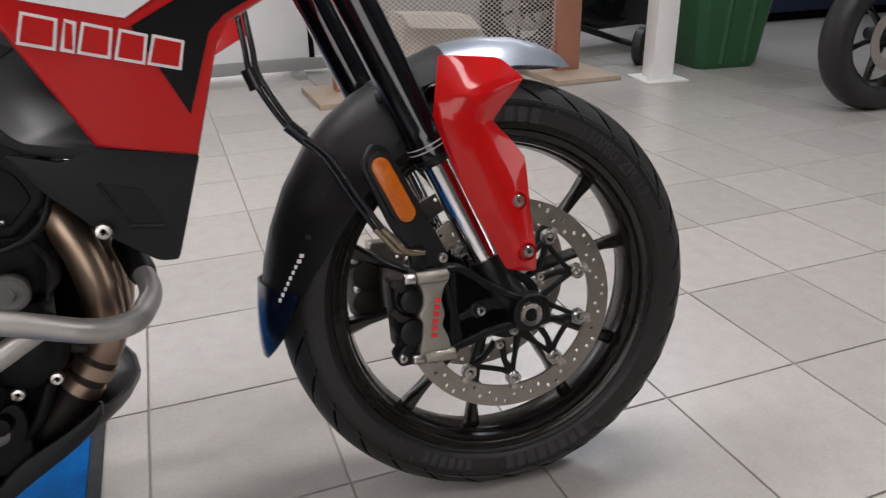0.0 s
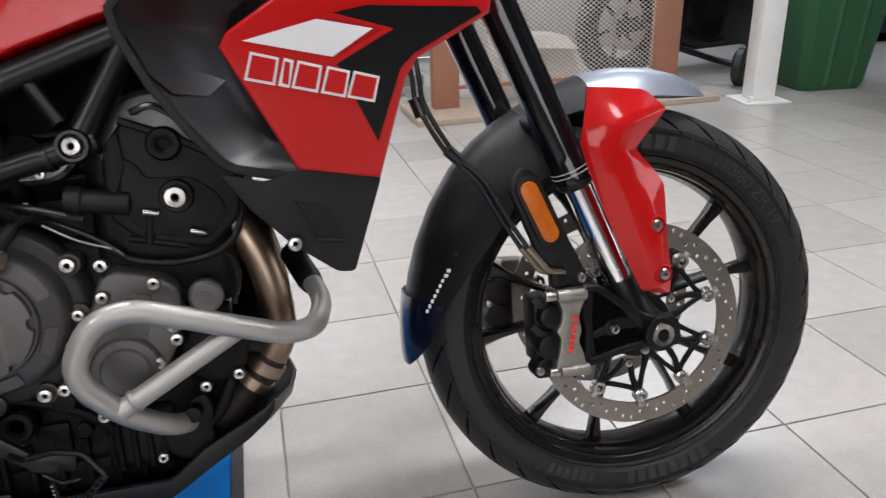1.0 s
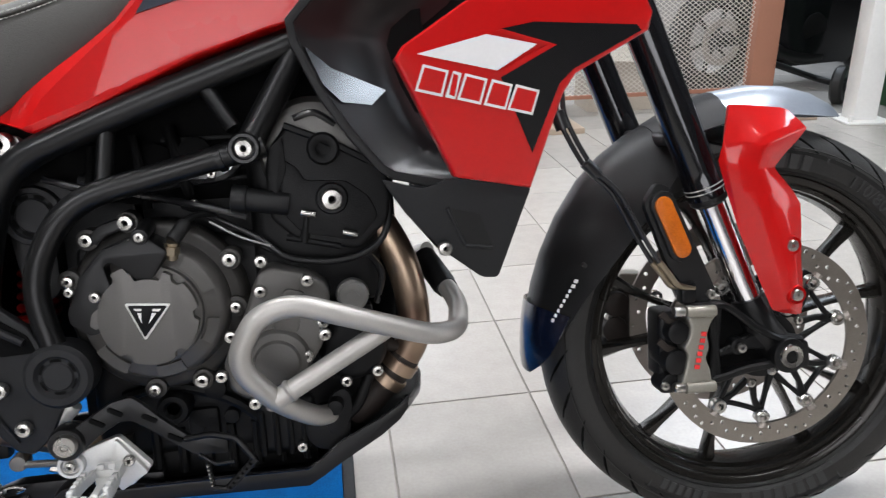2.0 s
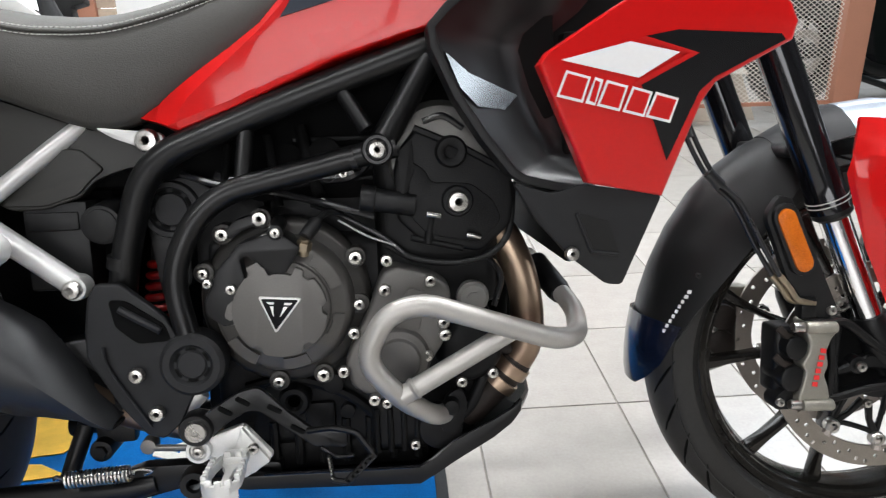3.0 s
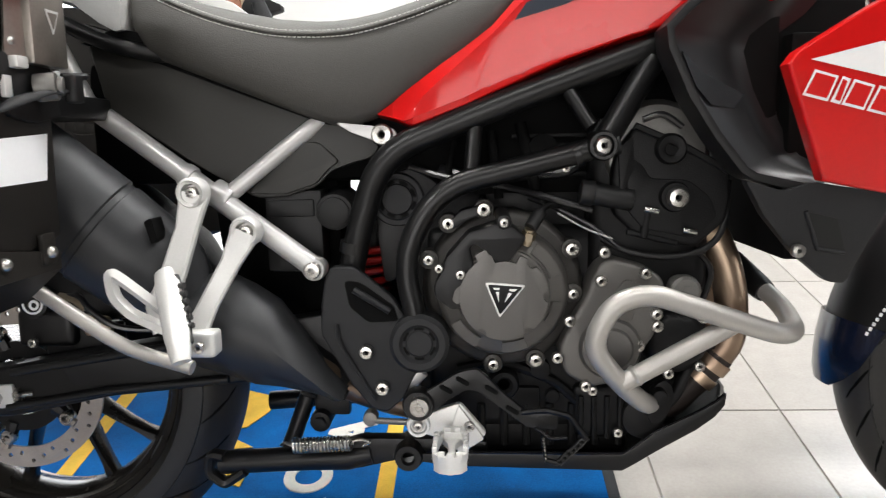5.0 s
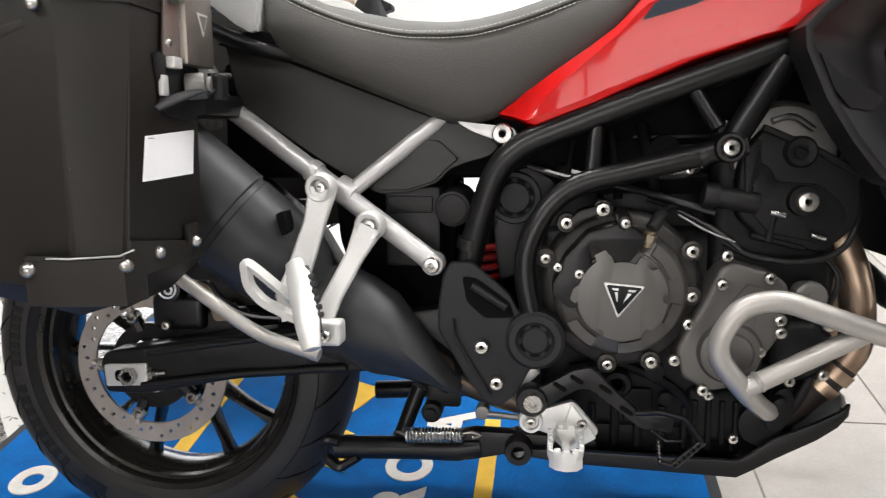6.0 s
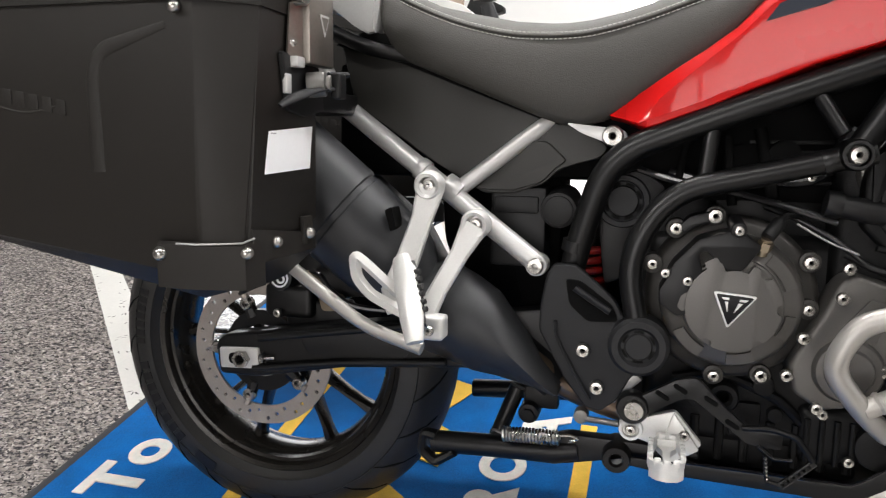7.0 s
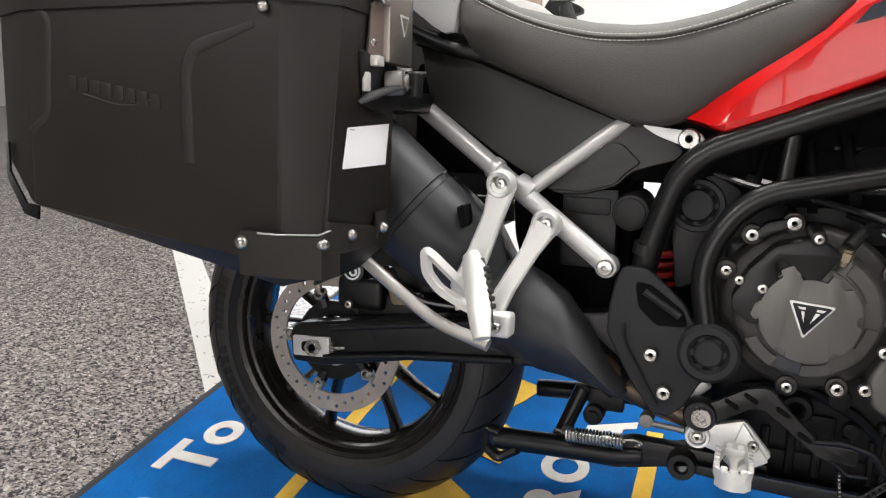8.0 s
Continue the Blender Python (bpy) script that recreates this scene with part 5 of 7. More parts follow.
clutch = part("clutch_cover", lathe([(0.0, -0.199), (0.0575, -0.199), (0.0590, -0.198), (0.0605, -0.1925), (0.0640, -0.1905), (0.0760, -0.1865), (0.0800, -0.1840), (0.0850, -0.1740), (0.0875, -0.1630), (0.0880, -0.150), (0.0880, -0.13)], CX, CZ, 72), ENGINE_GREY, block, "round grey clutch cover")
face_out = []
for k in range(180):
    deg = 2.0 * k
    r = 0.0565
    for notch in (50, 0, 304, 238):
        off = abs((deg - notch + 180) % 360 - 180)
        if off < 8:
            r = 0.0565 - 0.0062 * min(1, (8 - off) / 3)
    if 68 < deg < 106:
        r = 0.0455
    elif 110 <= deg < 126:
        r = 0.0650
    face_out.append((CX + r * math.cos(radians(deg)), CZ + r * math.sin(radians(deg))))
part("clutch_plate", slab(rounded(face_out, 0.001, 1), -0.2100, 0.012, 0.0026), ENGINE_GREY, block, "raised grey clutch face")
for a0, a1, r1 in ((19, 56, 0.0785), (-34, -9, 0.0770), (-92, -66, 0.0785), (-150, -118, 0.0785)):
    part("cover_land", polar_bar(a0, a1, 0.0640, r1, lambda r: -0.1905 + (r - 0.0640) * 0.30, CX, CZ, 8, 0.0030), ENGINE_GREY, block)
# black plastic protector on the upper rear
PR = [(0.642, 0.510), (0.650, 0.531), (0.679, 0.563), (0.717, 0.575), (0.734, 0.571), (0.752, 0.556), (0.747, 0.547), (0.731, 0.524), (0.716, 0.523), (0.688, 0.548), (0.680, 0.544), (0.686, 0.516), (0.677, 0.497), (0.679, 0.478), (0.668, 0.465), (0.656, 0.463), (0.635, 0.479), (0.634, 0.495)]
prot = part("cover_protector", slab(rounded(PR, 0.004, 3), -0.208, 0.045, 0.004, 2), SATIN, block, "black plastic clutch cover protector")
part("protector_hole", slab(rounded([(0.661, 0.490), (0.669, 0.496), (0.671, 0.479), (0.664, 0.470), (0.657, 0.476)], 0.003), -0.2085, 0.002, 0), ENGINE_GREY, prot)
part("protector_lug", slab(rounded([(0.655, 0.574), (0.668, 0.587), (0.692, 0.594), (0.700, 0.582), (0.676, 0.574), (0.662, 0.563)], 0.004), -0.170, 0.03, 0.004), SATIN, prot)
part("protector_tower", rod((0.724, -0.212, 0.575), (0.722, -0.160, 0.582), 0.0095, n=16, bev=0.002), SATIN, prot)
# emblem: a plain triangle with a pale rim
part("emblem_rim", slab(rounded([(0.6985, 0.500), (0.7505, 0.4955), (0.7170, 0.4535)], 0.004), -0.2135, 0.006, 0.001), ALU, block, "silver triangular badge rim")
part("emblem", slab(rounded([(0.7020, 0.4975), (0.7465, 0.4937), (0.7175, 0.4580)], 0.003), -0.2145, 0.003, 0), GLOSS_BLACK, block, "black triangular badge")
for q in ([(0.7085, 0.4935), (0.7175, 0.4928), (0.7170, 0.4900), (0.7110, 0.4905)], [(0.7395, 0.4908), (0.7300, 0.4916), (0.7290, 0.4888), (0.7360, 0.4880)], [(0.7125, 0.4880), (0.7165, 0.4877), (0.7160, 0.4745)], [(0.7335, 0.4862), (0.7285, 0.4866), (0.7235, 0.4740)]):
    part("emblem_mark", slab(q, -0.2152, 0.002, 0), ALU, block)
for x, z, r in ((0.699, 0.588, 0.0098), (0.652, 0.570, 0.0085), (0.625, 0.522, 0.0072), (0.814, 0.534, 0.0092), (0.816, 0.474, 0.0074), (0.766, 0.384, 0.0088), (0.709, 0.378, 0.0078)):
    part("bolt_pad", rod((x, -0.135, z), (x, -0.162, z), 0.0132, n=18, bev=0.002), CASE_GREY, block)
    bolt(x, -0.166, z, r, block)
for x, z, r in ((0.724, 0.575, 0.0060), (0.641, 0.518, 0.0056), (0.668, 0.510, 0.0062)):
    bolt(x, -0.2125, z, r, block)
part("sensor", joined(rod((0.753, -0.192, 0.545), (0.757, -0.200, 0.566), 0.0066, n=14), rod((0.754, -0.196, 0.552), (0.7565, -0.199, 0.562), 0.0092, n=6)), BRASS, block, "dull brass threaded sensor")
part("sensor_plug", joined(rod((0.757, -0.200, 0.567), (0.772, -0.186, 0.586), 0.0085, n=12, bev=0.002), sweep(glide([(0.772, -0.186, 0.586), (0.782, -0.172, 0.592), (0.80, -0.15, 0.590)], 4), 0.004, 8)), PLASTIC, block)
# second cover ahead of it
C2 = rounded([(0.841, 0.503), (0.848, 0.517), (0.862, 0.524), (0.913, 0.509), (0.931, 0.494), (0.931, 0.466), (0.921, 0.423), (0.900, 0.392), (0.867, 0.356), (0.835, 0.350), (0.802, 0.370), (0.795, 0.404), (0.810, 0.437), (0.828, 0.469)], 0.009)
part("side_cover", slab(C2, -0.182, 0.06, 0.007, 3), ENGINE_GREY, block, "grey cast engine side cover")
part("cover_panel", slab(rounded([(0.880, 0.496), (0.902, 0.489), (0.890, 0.440), (0.862, 0.440), (0.857, 0.466)], 0.004), -0.1850, 0.005, 0.0022), ENGINE_GREY, block)
part("balancer_cap", lathe([(0.0, -0.196), (0.026, -0.196), (0.029, -0.192), (0.037, -0.190), (0.041, -0.184), (0.041, -0.17)], 0.862, 0.405, 40), ENGINE_GREY, block)
for x, z in ((0.853, 0.532), (0.849, 0.495), (0.906, 0.504), (0.809, 0.442), (0.793, 0.393), (0.921, 0.450), (0.922, 0.434), (0.898, 0.408), (0.830, 0.354)):
    bolt(x, -0.186, z, 0.0078, block)
# third cover (pump) towards the front
part("pump_cover", joined(lathe([(0.0, -0.165), (0.030, -0.165), (0.040, -0.158), (0.046, -0.145), (0.046, -0.12)], 0.955, 0.405, 36), box(0.925, 0.985, -0.15, -0.12, 0.36, 0.46, 0.008)), ENGINE, block)
part("filler_cap", joined(lathe([(0.0, -0.180), (0.016, -0.180), (0.020, -0.176), (0.021, -0.166), (0.016, -0.160), (0.016, -0.14)], 0.960, 0.478, 28), rod((0.960, -0.182, 0.478), (0.960, -0.176, 0.478), 0.008, n=6)), ENGINE_LIGHT, block, "metal oil filler cap")
for x, z in ((0.985, 0.372), (0.944, 0.362), (0.988, 0.438)):
    bolt(x, -0.160, z, 0.0075, block)
# cylinder head cover with its bolt
HC = rounded([(0.896, 0.694), (0.955, 0.668), (1.014, 0.634), (1.017, 0.600), (1.012, 0.569), (0.974, 0.534), (0.900, 0.549), (0.868, 0.580), (0.866, 0.640), (0.872, 0.664)], 0.008)
head = part("cylinder_head", slab(HC, -0.166, 0.05, 0.006, 3), ENGINE, block, "black cast cam cover end")
part("head_rim", flat_bar([(0.893, -0.168, 0.692), (0.955, -0.168, 0.665), (1.013, -0.168, 0.632)], 0.009, 0.010), ENGINE, block)
part("head_panel", slab(rounded([(0.884, 0.655), (0.906, 0.640), (0.912, 0.625), (0.962, 0.622), (0.990, 0.600), (1.000, 0.575), (0.972, 0.546), (0.905, 0.560), (0.884, 0.585)], 0.008), -0.1695, 0.01, 0.003), ENGINE, block)
part("head_notch", lathe([(0.008, -0.176), (0.011, -0.178), (0.017, -0.178), (0.020, -0.174), (0.020, -0.16)], 0.938, 0.662, 24), ENGINE, block)
part("head_web", slab(rounded([(0.872, 0.664), (0.890, 0.680), (0.892, 0.64), (0.875, 0.60)], 0.004), -0.172, 0.02, 0.003), ENGINE, block)
part("bolt_seat", lathe([(0.0, -0.178), (0.018, -0.178), (0.020, -0.172), (0.020, -0.16)], 0.944, 0.601, 24), ENGINE, block)
bolt(0.944, -0.186, 0.601, 0.0135, block)
part("cam_sensor", joined(rod((0.835, -0.165, 0.607), (0.892, -0.165, 0.597), 0.0145, n=20, bev=0.002), rod((0.824, -0.165, 0.609), (0.842, -0.165, 0.606), 0.0170, n=20, bev=0.002)), PLASTIC, block, "black plastic sensor connector")
part("valve_cover", lathe([(0.0, -0.150), (0.050, -0.151), (0.062, -0.148), (0.070, -0.136), (0.073, 0.13)], 0.926, 0.657, 48), ENGINE_LIGHT, block, "grey cam cover dome")
part("breather_hose", sweep(glide([(0.905, -0.158, 0.700), (0.930, -0.160, 0.706), (0.955, -0.160, 0.690)], 5), 0.004, 8), HOSE, block)
part("head_rib", joined(rod((0.912, -0.165, 0.584), (0.906, -0.165, 0.548), 0.006), rod((0.905, -0.165, 0.566), (0.966, -0.165, 0.552), 0.004), rod((0.885, -0.165, 0.556), (0.95, -0.165, 0.540), 0.004)), ENGINE, block)
for x, z in ((0.914, 0.585), (0.963, 0.557)):
    part("clip_pin", rod((x - 0.009, -0.176, z + 0.002), (x + 0.009, -0.176, z - 0.002), 0.0042, n=10, bev=0.001), STEEL, block, "small steel pin")
part("coolant_hose", sweep(glide([(0.855, -0.150, 0.545), (0.890, -0.160, 0.528), (0.940, -0.165, 0.522), (0.985, -0.165, 0.532), (1.010, -0.160, 0.560), (1.018, -0.15, 0.62)], 6), 0.0044, 10), PLASTIC, block, "black rubber hose")
part("coolant_hose", sweep(glide([(0.76, -0.13, 0.60), (0.80, -0.15, 0.585), (0.845, -0.155, 0.560), (0.875, -0.158, 0.536)], 6), 0.0036, 10), HOSE, block, "black rubber hose")
part("cable", sweep(glide([(0.795, -0.165, 0.582), (0.830, -0.172, 0.562), (0.865, -0.172, 0.548)], 5), 0.0014, 8), RAIL, block, "thin pale cable")
part("cable", sweep(glide([(0.98, -0.14, 0.53), (1.00, -0.15, 0.50), (0.99, -0.15, 0.46)], 5), 0.004, 8), HOSE, block)
# lower crankcase details
low_ribs = [rod((0.66 + 0.032 * k, -0.128, 0.25), (0.66 + 0.032 * k, -0.128, 0.31), 0.006, n=8) for k in range(8)]
part("sump_rib", joined(*low_ribs), ENGINE, block)
part("sump_cap", lathe([(0.008, -0.150), (0.012, -0.156), (0.018, -0.156), (0.021, -0.150), (0.021, -0.12)], 0.724, 0.345, 24), ENGINE, block)
for x, z in ((0.845, 0.335), (0.88, 0.275)):
    bolt(x, -0.15, z, 0.007, block)
part("drain_block", joined(box(0.82, 0.90, -0.140, -0.10, 0.262, 0.340, 0.014, 3), rod((0.915, -0.15, 0.295), (0.915, -0.05, 0.295), 0.030, n=24, bev=0.006), *[rod((0.83 + 0.018 * k, -0.143, 0.265), (0.83 + 0.018 * k, -0.143, 0.325), 0.004, n=8) for k in range(4)]), ENGINE, block)
part("case_rib", sweep(glide([(0.66, -0.128, 0.36), (0.72, -0.132, 0.37), (0.79, -0.132, 0.345), (0.83, -0.13, 0.31)], 5), 0.007, 8), ENGINE, block)
part("case_boss", joined(rod((0.775, -0.14, 0.362), (0.775, -0.1, 0.362), 0.014, n=16, bev=0.002), rod((0.792, -0.138, 0.322), (0.792, -0.1, 0.322), 0.010, n=14, bev=0.002), box(0.735, 0.775, -0.133, -0.1, 0.285, 0.335, 0.006, 2), rod((0.775, -0.134, 0.362), (0.765, -0.132, 0.405), 0.006, n=8)), ENGINE, block)
part("sensor_tube", sweep(glide([(0.925, -0.14, 0.30), (0.955, -0.145, 0.325), (0.975, -0.145, 0.365)], 5), [0.011 - 0.0004 * k for k in range(11)], 12), ENGINE, block, "dark metal sensor")
for k in range(5):
    part("head_fin", box(0.735 + 0.001 * k, 0.84, -0.115, 0.10, 0.628 + 0.013 * k, 0.633 + 0.013 * k, 0.001), ENGINE, block)
part("throttle_body", joined(box(0.70, 0.80, -0.10, 0.10, 0.62, 0.70, 0.012, 2), rod((0.73, -0.12, 0.655), (0.73, 0.1, 0.655), 0.024), rod((0.78, -0.13, 0.665), (0.78, 0.1, 0.665), 0.02)), DARK, block)
for x, y, z, r in ((0.805, -0.175, 0.640, 0.0055), (0.775, -0.140, 0.604, 0.005), (0.560, -0.130, 0.625, 0.006)):
    bolt(x, y, z, r, block)
part("wire_loom", sweep(glide([(0.60, -0.13, 0.645), (0.65, -0.14, 0.630), (0.72, -0.15, 0.618), (0.79, -0.16, 0.600), (0.84, -0.165, 0.585)], 6), 0.0045, 8), HOSE, block)
part("wire_loom", sweep(glide([(0.64, -0.12, 0.64), (0.70, -0.13, 0.625), (0.76, -0.125, 0.632), (0.82, -0.13, 0.64), (0.86, -0.13, 0.70)], 6), 0.008, 8), HOSE, block)

# exhaust headers
for dy in (-0.105, 0.0, 0.10):
    pipe = part("exhaust_pipe", sweep(glide([(0.975, dy, 0.580), (1.004, dy - 0.005, 0.556), (1.026, dy - 0.008, 0.512), (1.037, dy - 0.009, 0.470), (1.041, dy - 0.009, 0.430), (1.037, dy - 0.008, 0.396), (1.024, dy - 0.006, 0.372)], 6), 0.0222, 20), EXHAUST, moto, "heat-stained steel exhaust header pipe")
    part("collector", sweep(glide([(1.026, dy - 0.006, 0.375), (1.008, dy - 0.004, 0.352), (0.985, dy, 0.328), (0.955, dy, 0.300), (0.92, dy * 0.7, 0.275)], 6), 0.0228, 18), BURNT, pipe, "dark burnt collector pipe")
    if dy < -0.1:
        part("exhaust_clamp", sweep([(1.022, dy - 0.006, 0.370), (1.012, dy - 0.005, 0.357)], 0.0262, 20), EXHAUST, pipe)
        part("exhaust_clamp", sweep([(1.006, dy - 0.004, 0.350), (0.996, dy - 0.003, 0.339)], 0.0262, 20), EXHAUST, pipe)
        part("oxygen_sensor", rod((0.985, dy - 0.02, 0.40), (1.015, dy - 0.015, 0.39), 0.008, n=10), BURNT, pipe)
part("exhaust_pipe", sweep(glide([(0.88, -0.06, 0.262), (0.70, -0.085, 0.275), (0.58, -0.105, 0.305), (0.51, -0.130, 0.338), (0.45, -0.165, 0.378)], 6), 0.022, 18), EXHAUST, moto, "steel exhaust link pipe")

# skid plate
SK = [(0.66, 0.244, 0.0), (0.70, 0.234, 0.0), (0.882, 0.229, 0.0), (0.905, 0.236, 0.003), (0.931, 0.251, 0.010), (0.958, 0.267, 0.018), (0.985, 0.283, 0.026), (1.006, 0.298, 0.034), (1.016, 0.311, 0.038), (1.019, 0.322, 0.038)]
secs = []
for x, z, bulge in SK:
    secs.append([(x + bulge * (1 - (y / 0.15) ** 2), y, z + dz - 0.10 * bulge * (1 - (y / 0.15) ** 2)) for y, dz in ((-0.153, 0.012 if x < 1.0 else 0.004), (-0.150, 0.003), (-0.125, -0.004), (-0.07, -0.006), (0.0, -0.007), (0.07, -0.006), (0.125, -0.004), (0.150, 0.003), (0.153, 0.012 if x < 1.0 else 0.004))])
skid = part("skid_plate", thicken(loft(secs), 0.005), SATIN, moto, "black bent metal skid plate", 50)
SIDE_WALL = [(0.60, 0.236), (0.66, 0.229), (0.885, 0.222), (0.906, 0.234), (0.931, 0.250), (0.985, 0.281), (1.010, 0.300), (1.022, 0.316), (1.024, 0.332), (1.012, 0.321), (0.985, 0.305), (0.931, 0.279), (0.902, 0.256), (0.885, 0.246), (0.66, 0.248), (0.60, 0.247)]
for y in (-0.157, 0.151):
    part("skid_side", slab(SIDE_WALL, y, 0.006, 0.002), SATIN, skid)
part("skid_edge", sweep([(0.68, -0.155, 0.249), (0.885, -0.155, 0.246), (0.902, -0.155, 0.256), (0.931, -0.155, 0.279), (0.985, -0.154, 0.305), (1.012, -0.154, 0.321), (1.023, -0.153, 0.331)], 0.0024, 8), FORK_BLACK, skid)

# crash bars
bar = part("crash_bar", sweep(fillet([(0.925, -0.150, 0.318), (0.905, -0.205, 0.335), (0.862, -0.258, 0.380), (0.822, -0.268, 0.432), (0.850, -0.270, 0.484), (0.892, -0.272, 0.496), (1.048, -0.258, 0.441), (1.083, -0.222, 0.435), (1.100, -0.140, 0.447), (1.072, -0.035, 0.490)], 0.032, 8), 0.0128, 22), SILVER, moto, "silver painted tubular crash bar")
part("brace_tube", sweep([(0.8635, -0.2565, 0.3815), (1.000, -0.254, 0.456)], 0.0118, 18), SILVER, bar)
part("end_plate", slab([(0.931 + 0.017 * math.cos(radians(a)) + 0.006 * math.sin(radians(a)), 0.326 + 0.030 * math.sin(radians(a))) for a in range(0, 360, 20)], -0.172, 0.010, 0.002), ENGINE, bar)
part("end_plate_boss", rod((0.927, -0.190, 0.338), (0.930, -0.155, 0.338), 0.010, n=18, bev=0.002), ENGINE, bar)
part("weld", sweep([(0.8765, -0.2560, 0.3891), (0.8795, -0.2559, 0.3909), (0.8825, -0.2558, 0.3927)], [0.0122, 0.0138, 0.0122], 18), SILVER, bar)
part("sleeve", sweep([(1.0900, -0.103, 0.4606), (1.0872, -0.092, 0.4648), (1.070, -0.028, 0.4925)], [0.0150, 0.0172, 0.0172], 18), PLASTIC, bar, "black rubber sleeve")
part("crash_bar", mirrored(sweep(fillet([(0.905, -0.205, 0.335), (0.862, -0.258, 0.380), (0.822, -0.268, 0.432), (0.890, -0.272, 0.497), (1.044, -0.258, 0.445), (1.098, -0.165, 0.470)], 0.032, 8), 0.0150, 14)), SILVER, moto, "silver tubular crash bar on the far side")

# rider footrest, brake pedal
peg_br = part("footrest_bracket", slab(rounded([(0.592, 0.304), (0.607, 0.312), (0.664, 0.331), (0.700, 0.288), (0.672, 0.263), (0.640, 0.280), (0.600, 0.292)], 0.006), -0.185, 0.010, 0.003), ALU, moto, "cast aluminium footrest bracket")
part("bracket_fold", slab(rounded([(0.662, 0.330), (0.696, 0.283), (0.662, 0.262), (0.650, 0.29)], 0.004), -0.192, 0.008, 0.002), ALU, peg_br)
part("bracket_eye", lathe([(0.0, -0.190), (0.010, -0.190), (0.0115, -0.194), (0.0150, -0.194), (0.0160, -0.190), (0.0160, -0.176)], 0.608, 0.302, 26), ALU, peg_br)
for x, z in ((0.608, 0.302), (0.676, 0.302)):
    bolt(x, -0.195, z, 0.0072, peg_br)
def peg_wall(pts, z0, z1, t):
    """An upright wall that follows a line in plan."""
    secs = []
    for k, (x, y) in enumerate(pts):
        a, b = pts[max(k - 1, 0)], pts[min(k + 1, len(pts) - 1)]
        nv = Vector((a[1] - b[1], b[0] - a[0])).normalized() * (t / 2)
        secs.append([(x - nv.x, y - nv.y, z0), (x - nv.x, y - nv.y, z1), (x + nv.x, y + nv.y, z1), (x + nv.x, y + nv.y, z0)])
    return loft(secs, True)


PEG_LINE = [(0.641, -0.212), (0.636, -0.235), (0.633, -0.268), (0.635, -0.282), (0.643, -0.291), (0.654, -0.294), (0.665, -0.291), (0.671, -0.282), (0.673, -0.268), (0.672, -0.235), (0.668, -0.212)]
peg = part("footrest", joined(peg_wall(PEG_LINE, 0.291, 0.303, 0.0046), box(0.640, 0.671, -0.216, -0.190, 0.287, 0.303, 0.005, 2)), ALU, moto, "serrated aluminium rider footrest", 40)
part("outer_lip", peg_wall([(0.636, -0.280), (0.643, -0.289), (0.654, -0.292), (0.665, -0.289), (0.671, -0.280)], 0.281, 0.2925, 0.007), ALU, peg, "", 40)
part("peg_core", slab(rounded([(0.640, -0.212), (0.649, -0.232), (0.650, -0.262), (0.642, -0.280), (0.665, -0.280), (0.658, -0.262), (0.659, -0.232), (0.669, -0.212)], 0.004), 0, 0.008, 0.001), ALU, peg).matrix_local = Matrix(((1, 0, 0, 0), (0, 0, 1, 0), (0, -1, 0, 0.294), (0, 0, 0, 1)))
for k in range(5):
    for x in (0.6345, 0.6725):
        part("tooth", box(x - 0.0034, x + 0.0034, -0.2330 - 0.0115 * k, -0.2245 - 0.0115 * k, 0.299, 0.3085, 0.0025, 2), ALU, peg)
for x, y in ((0.643, -0.290), (0.654, -0.293), (0.665, -0.290), (0.648, -0.211), (0.661, -0.211)):
    part("tooth", box(x - 0.0042, x + 0.0042, y - 0.003, y + 0.003, 0.299, 0.3085, 0.0025, 2), ALU, peg)
pedal = part("brake_pedal", slab(rounded([(0.588, 0.344), (0.616, 0.348), (0.663, 0.377), (0.687, 0.382), (0.698, 0.373), (0.723, 0.347), (0.755, 0.320), (0.794, 0.320), (0.793, 0.297), (0.752, 0.301), (0.707, 0.336), (0.686, 0.352), (0.671, 0.352), (0.646, 0.337), (0.624, 0.319), (0.592, 0.314)], 0.006), -0.196, 0.008, 0.002), FRAME, moto, "black pressed brake pedal")
part("pivot_cap", lathe([(0.0, -0.2105), (0.004, -0.2105), (0.005, -0.212), (0.0120, -0.212), (0.0133, -0.2095), (0.0133, -0.19)], 0.611, 0.334, 28), STEEL, pedal, "round steel pivot cap")
part("pivot_eye", lathe([(0.0, -0.203), (0.019, -0.203), (0.021, -0.200), (0.021, -0.18)], 0.609, 0.333, 24), FRAME, pedal)
toe = part("toe_plate", sweep(fillet([(0.745, -0.200, 0.3235), (0.776, -0.208, 0.3295), (0.806, -0.212, 0.3235), (0.826, -0.215, 0.2955)], 0.006, 4), 0.0042, 8), SATIN, pedal, "serrated black toe loop")
part("toe_bar", flat_bar([(0.771, -0.215, 0.2975), (0.7745, -0.215, 0.2665)], 0.005, 0.006), SATIN, toe)
part("toe_bar", flat_bar([(0.828, -0.215, 0.2955), (0.7915, -0.215, 0.2595)], 0.009, 0.006), SATIN, toe)
part("toe_bar", flat_bar([(0.7745, -0.215, 0.2635), (0.7915, -0.215, 0.2595)], 0.006, 0.006), SATIN, toe)
part("toe_bar", flat_bar([(0.762, -0.215, 0.3075), (0.781, -0.215, 0.2935), (0.802, -0.215, 0.2945)], 0.004, 0.006), SATIN, toe)
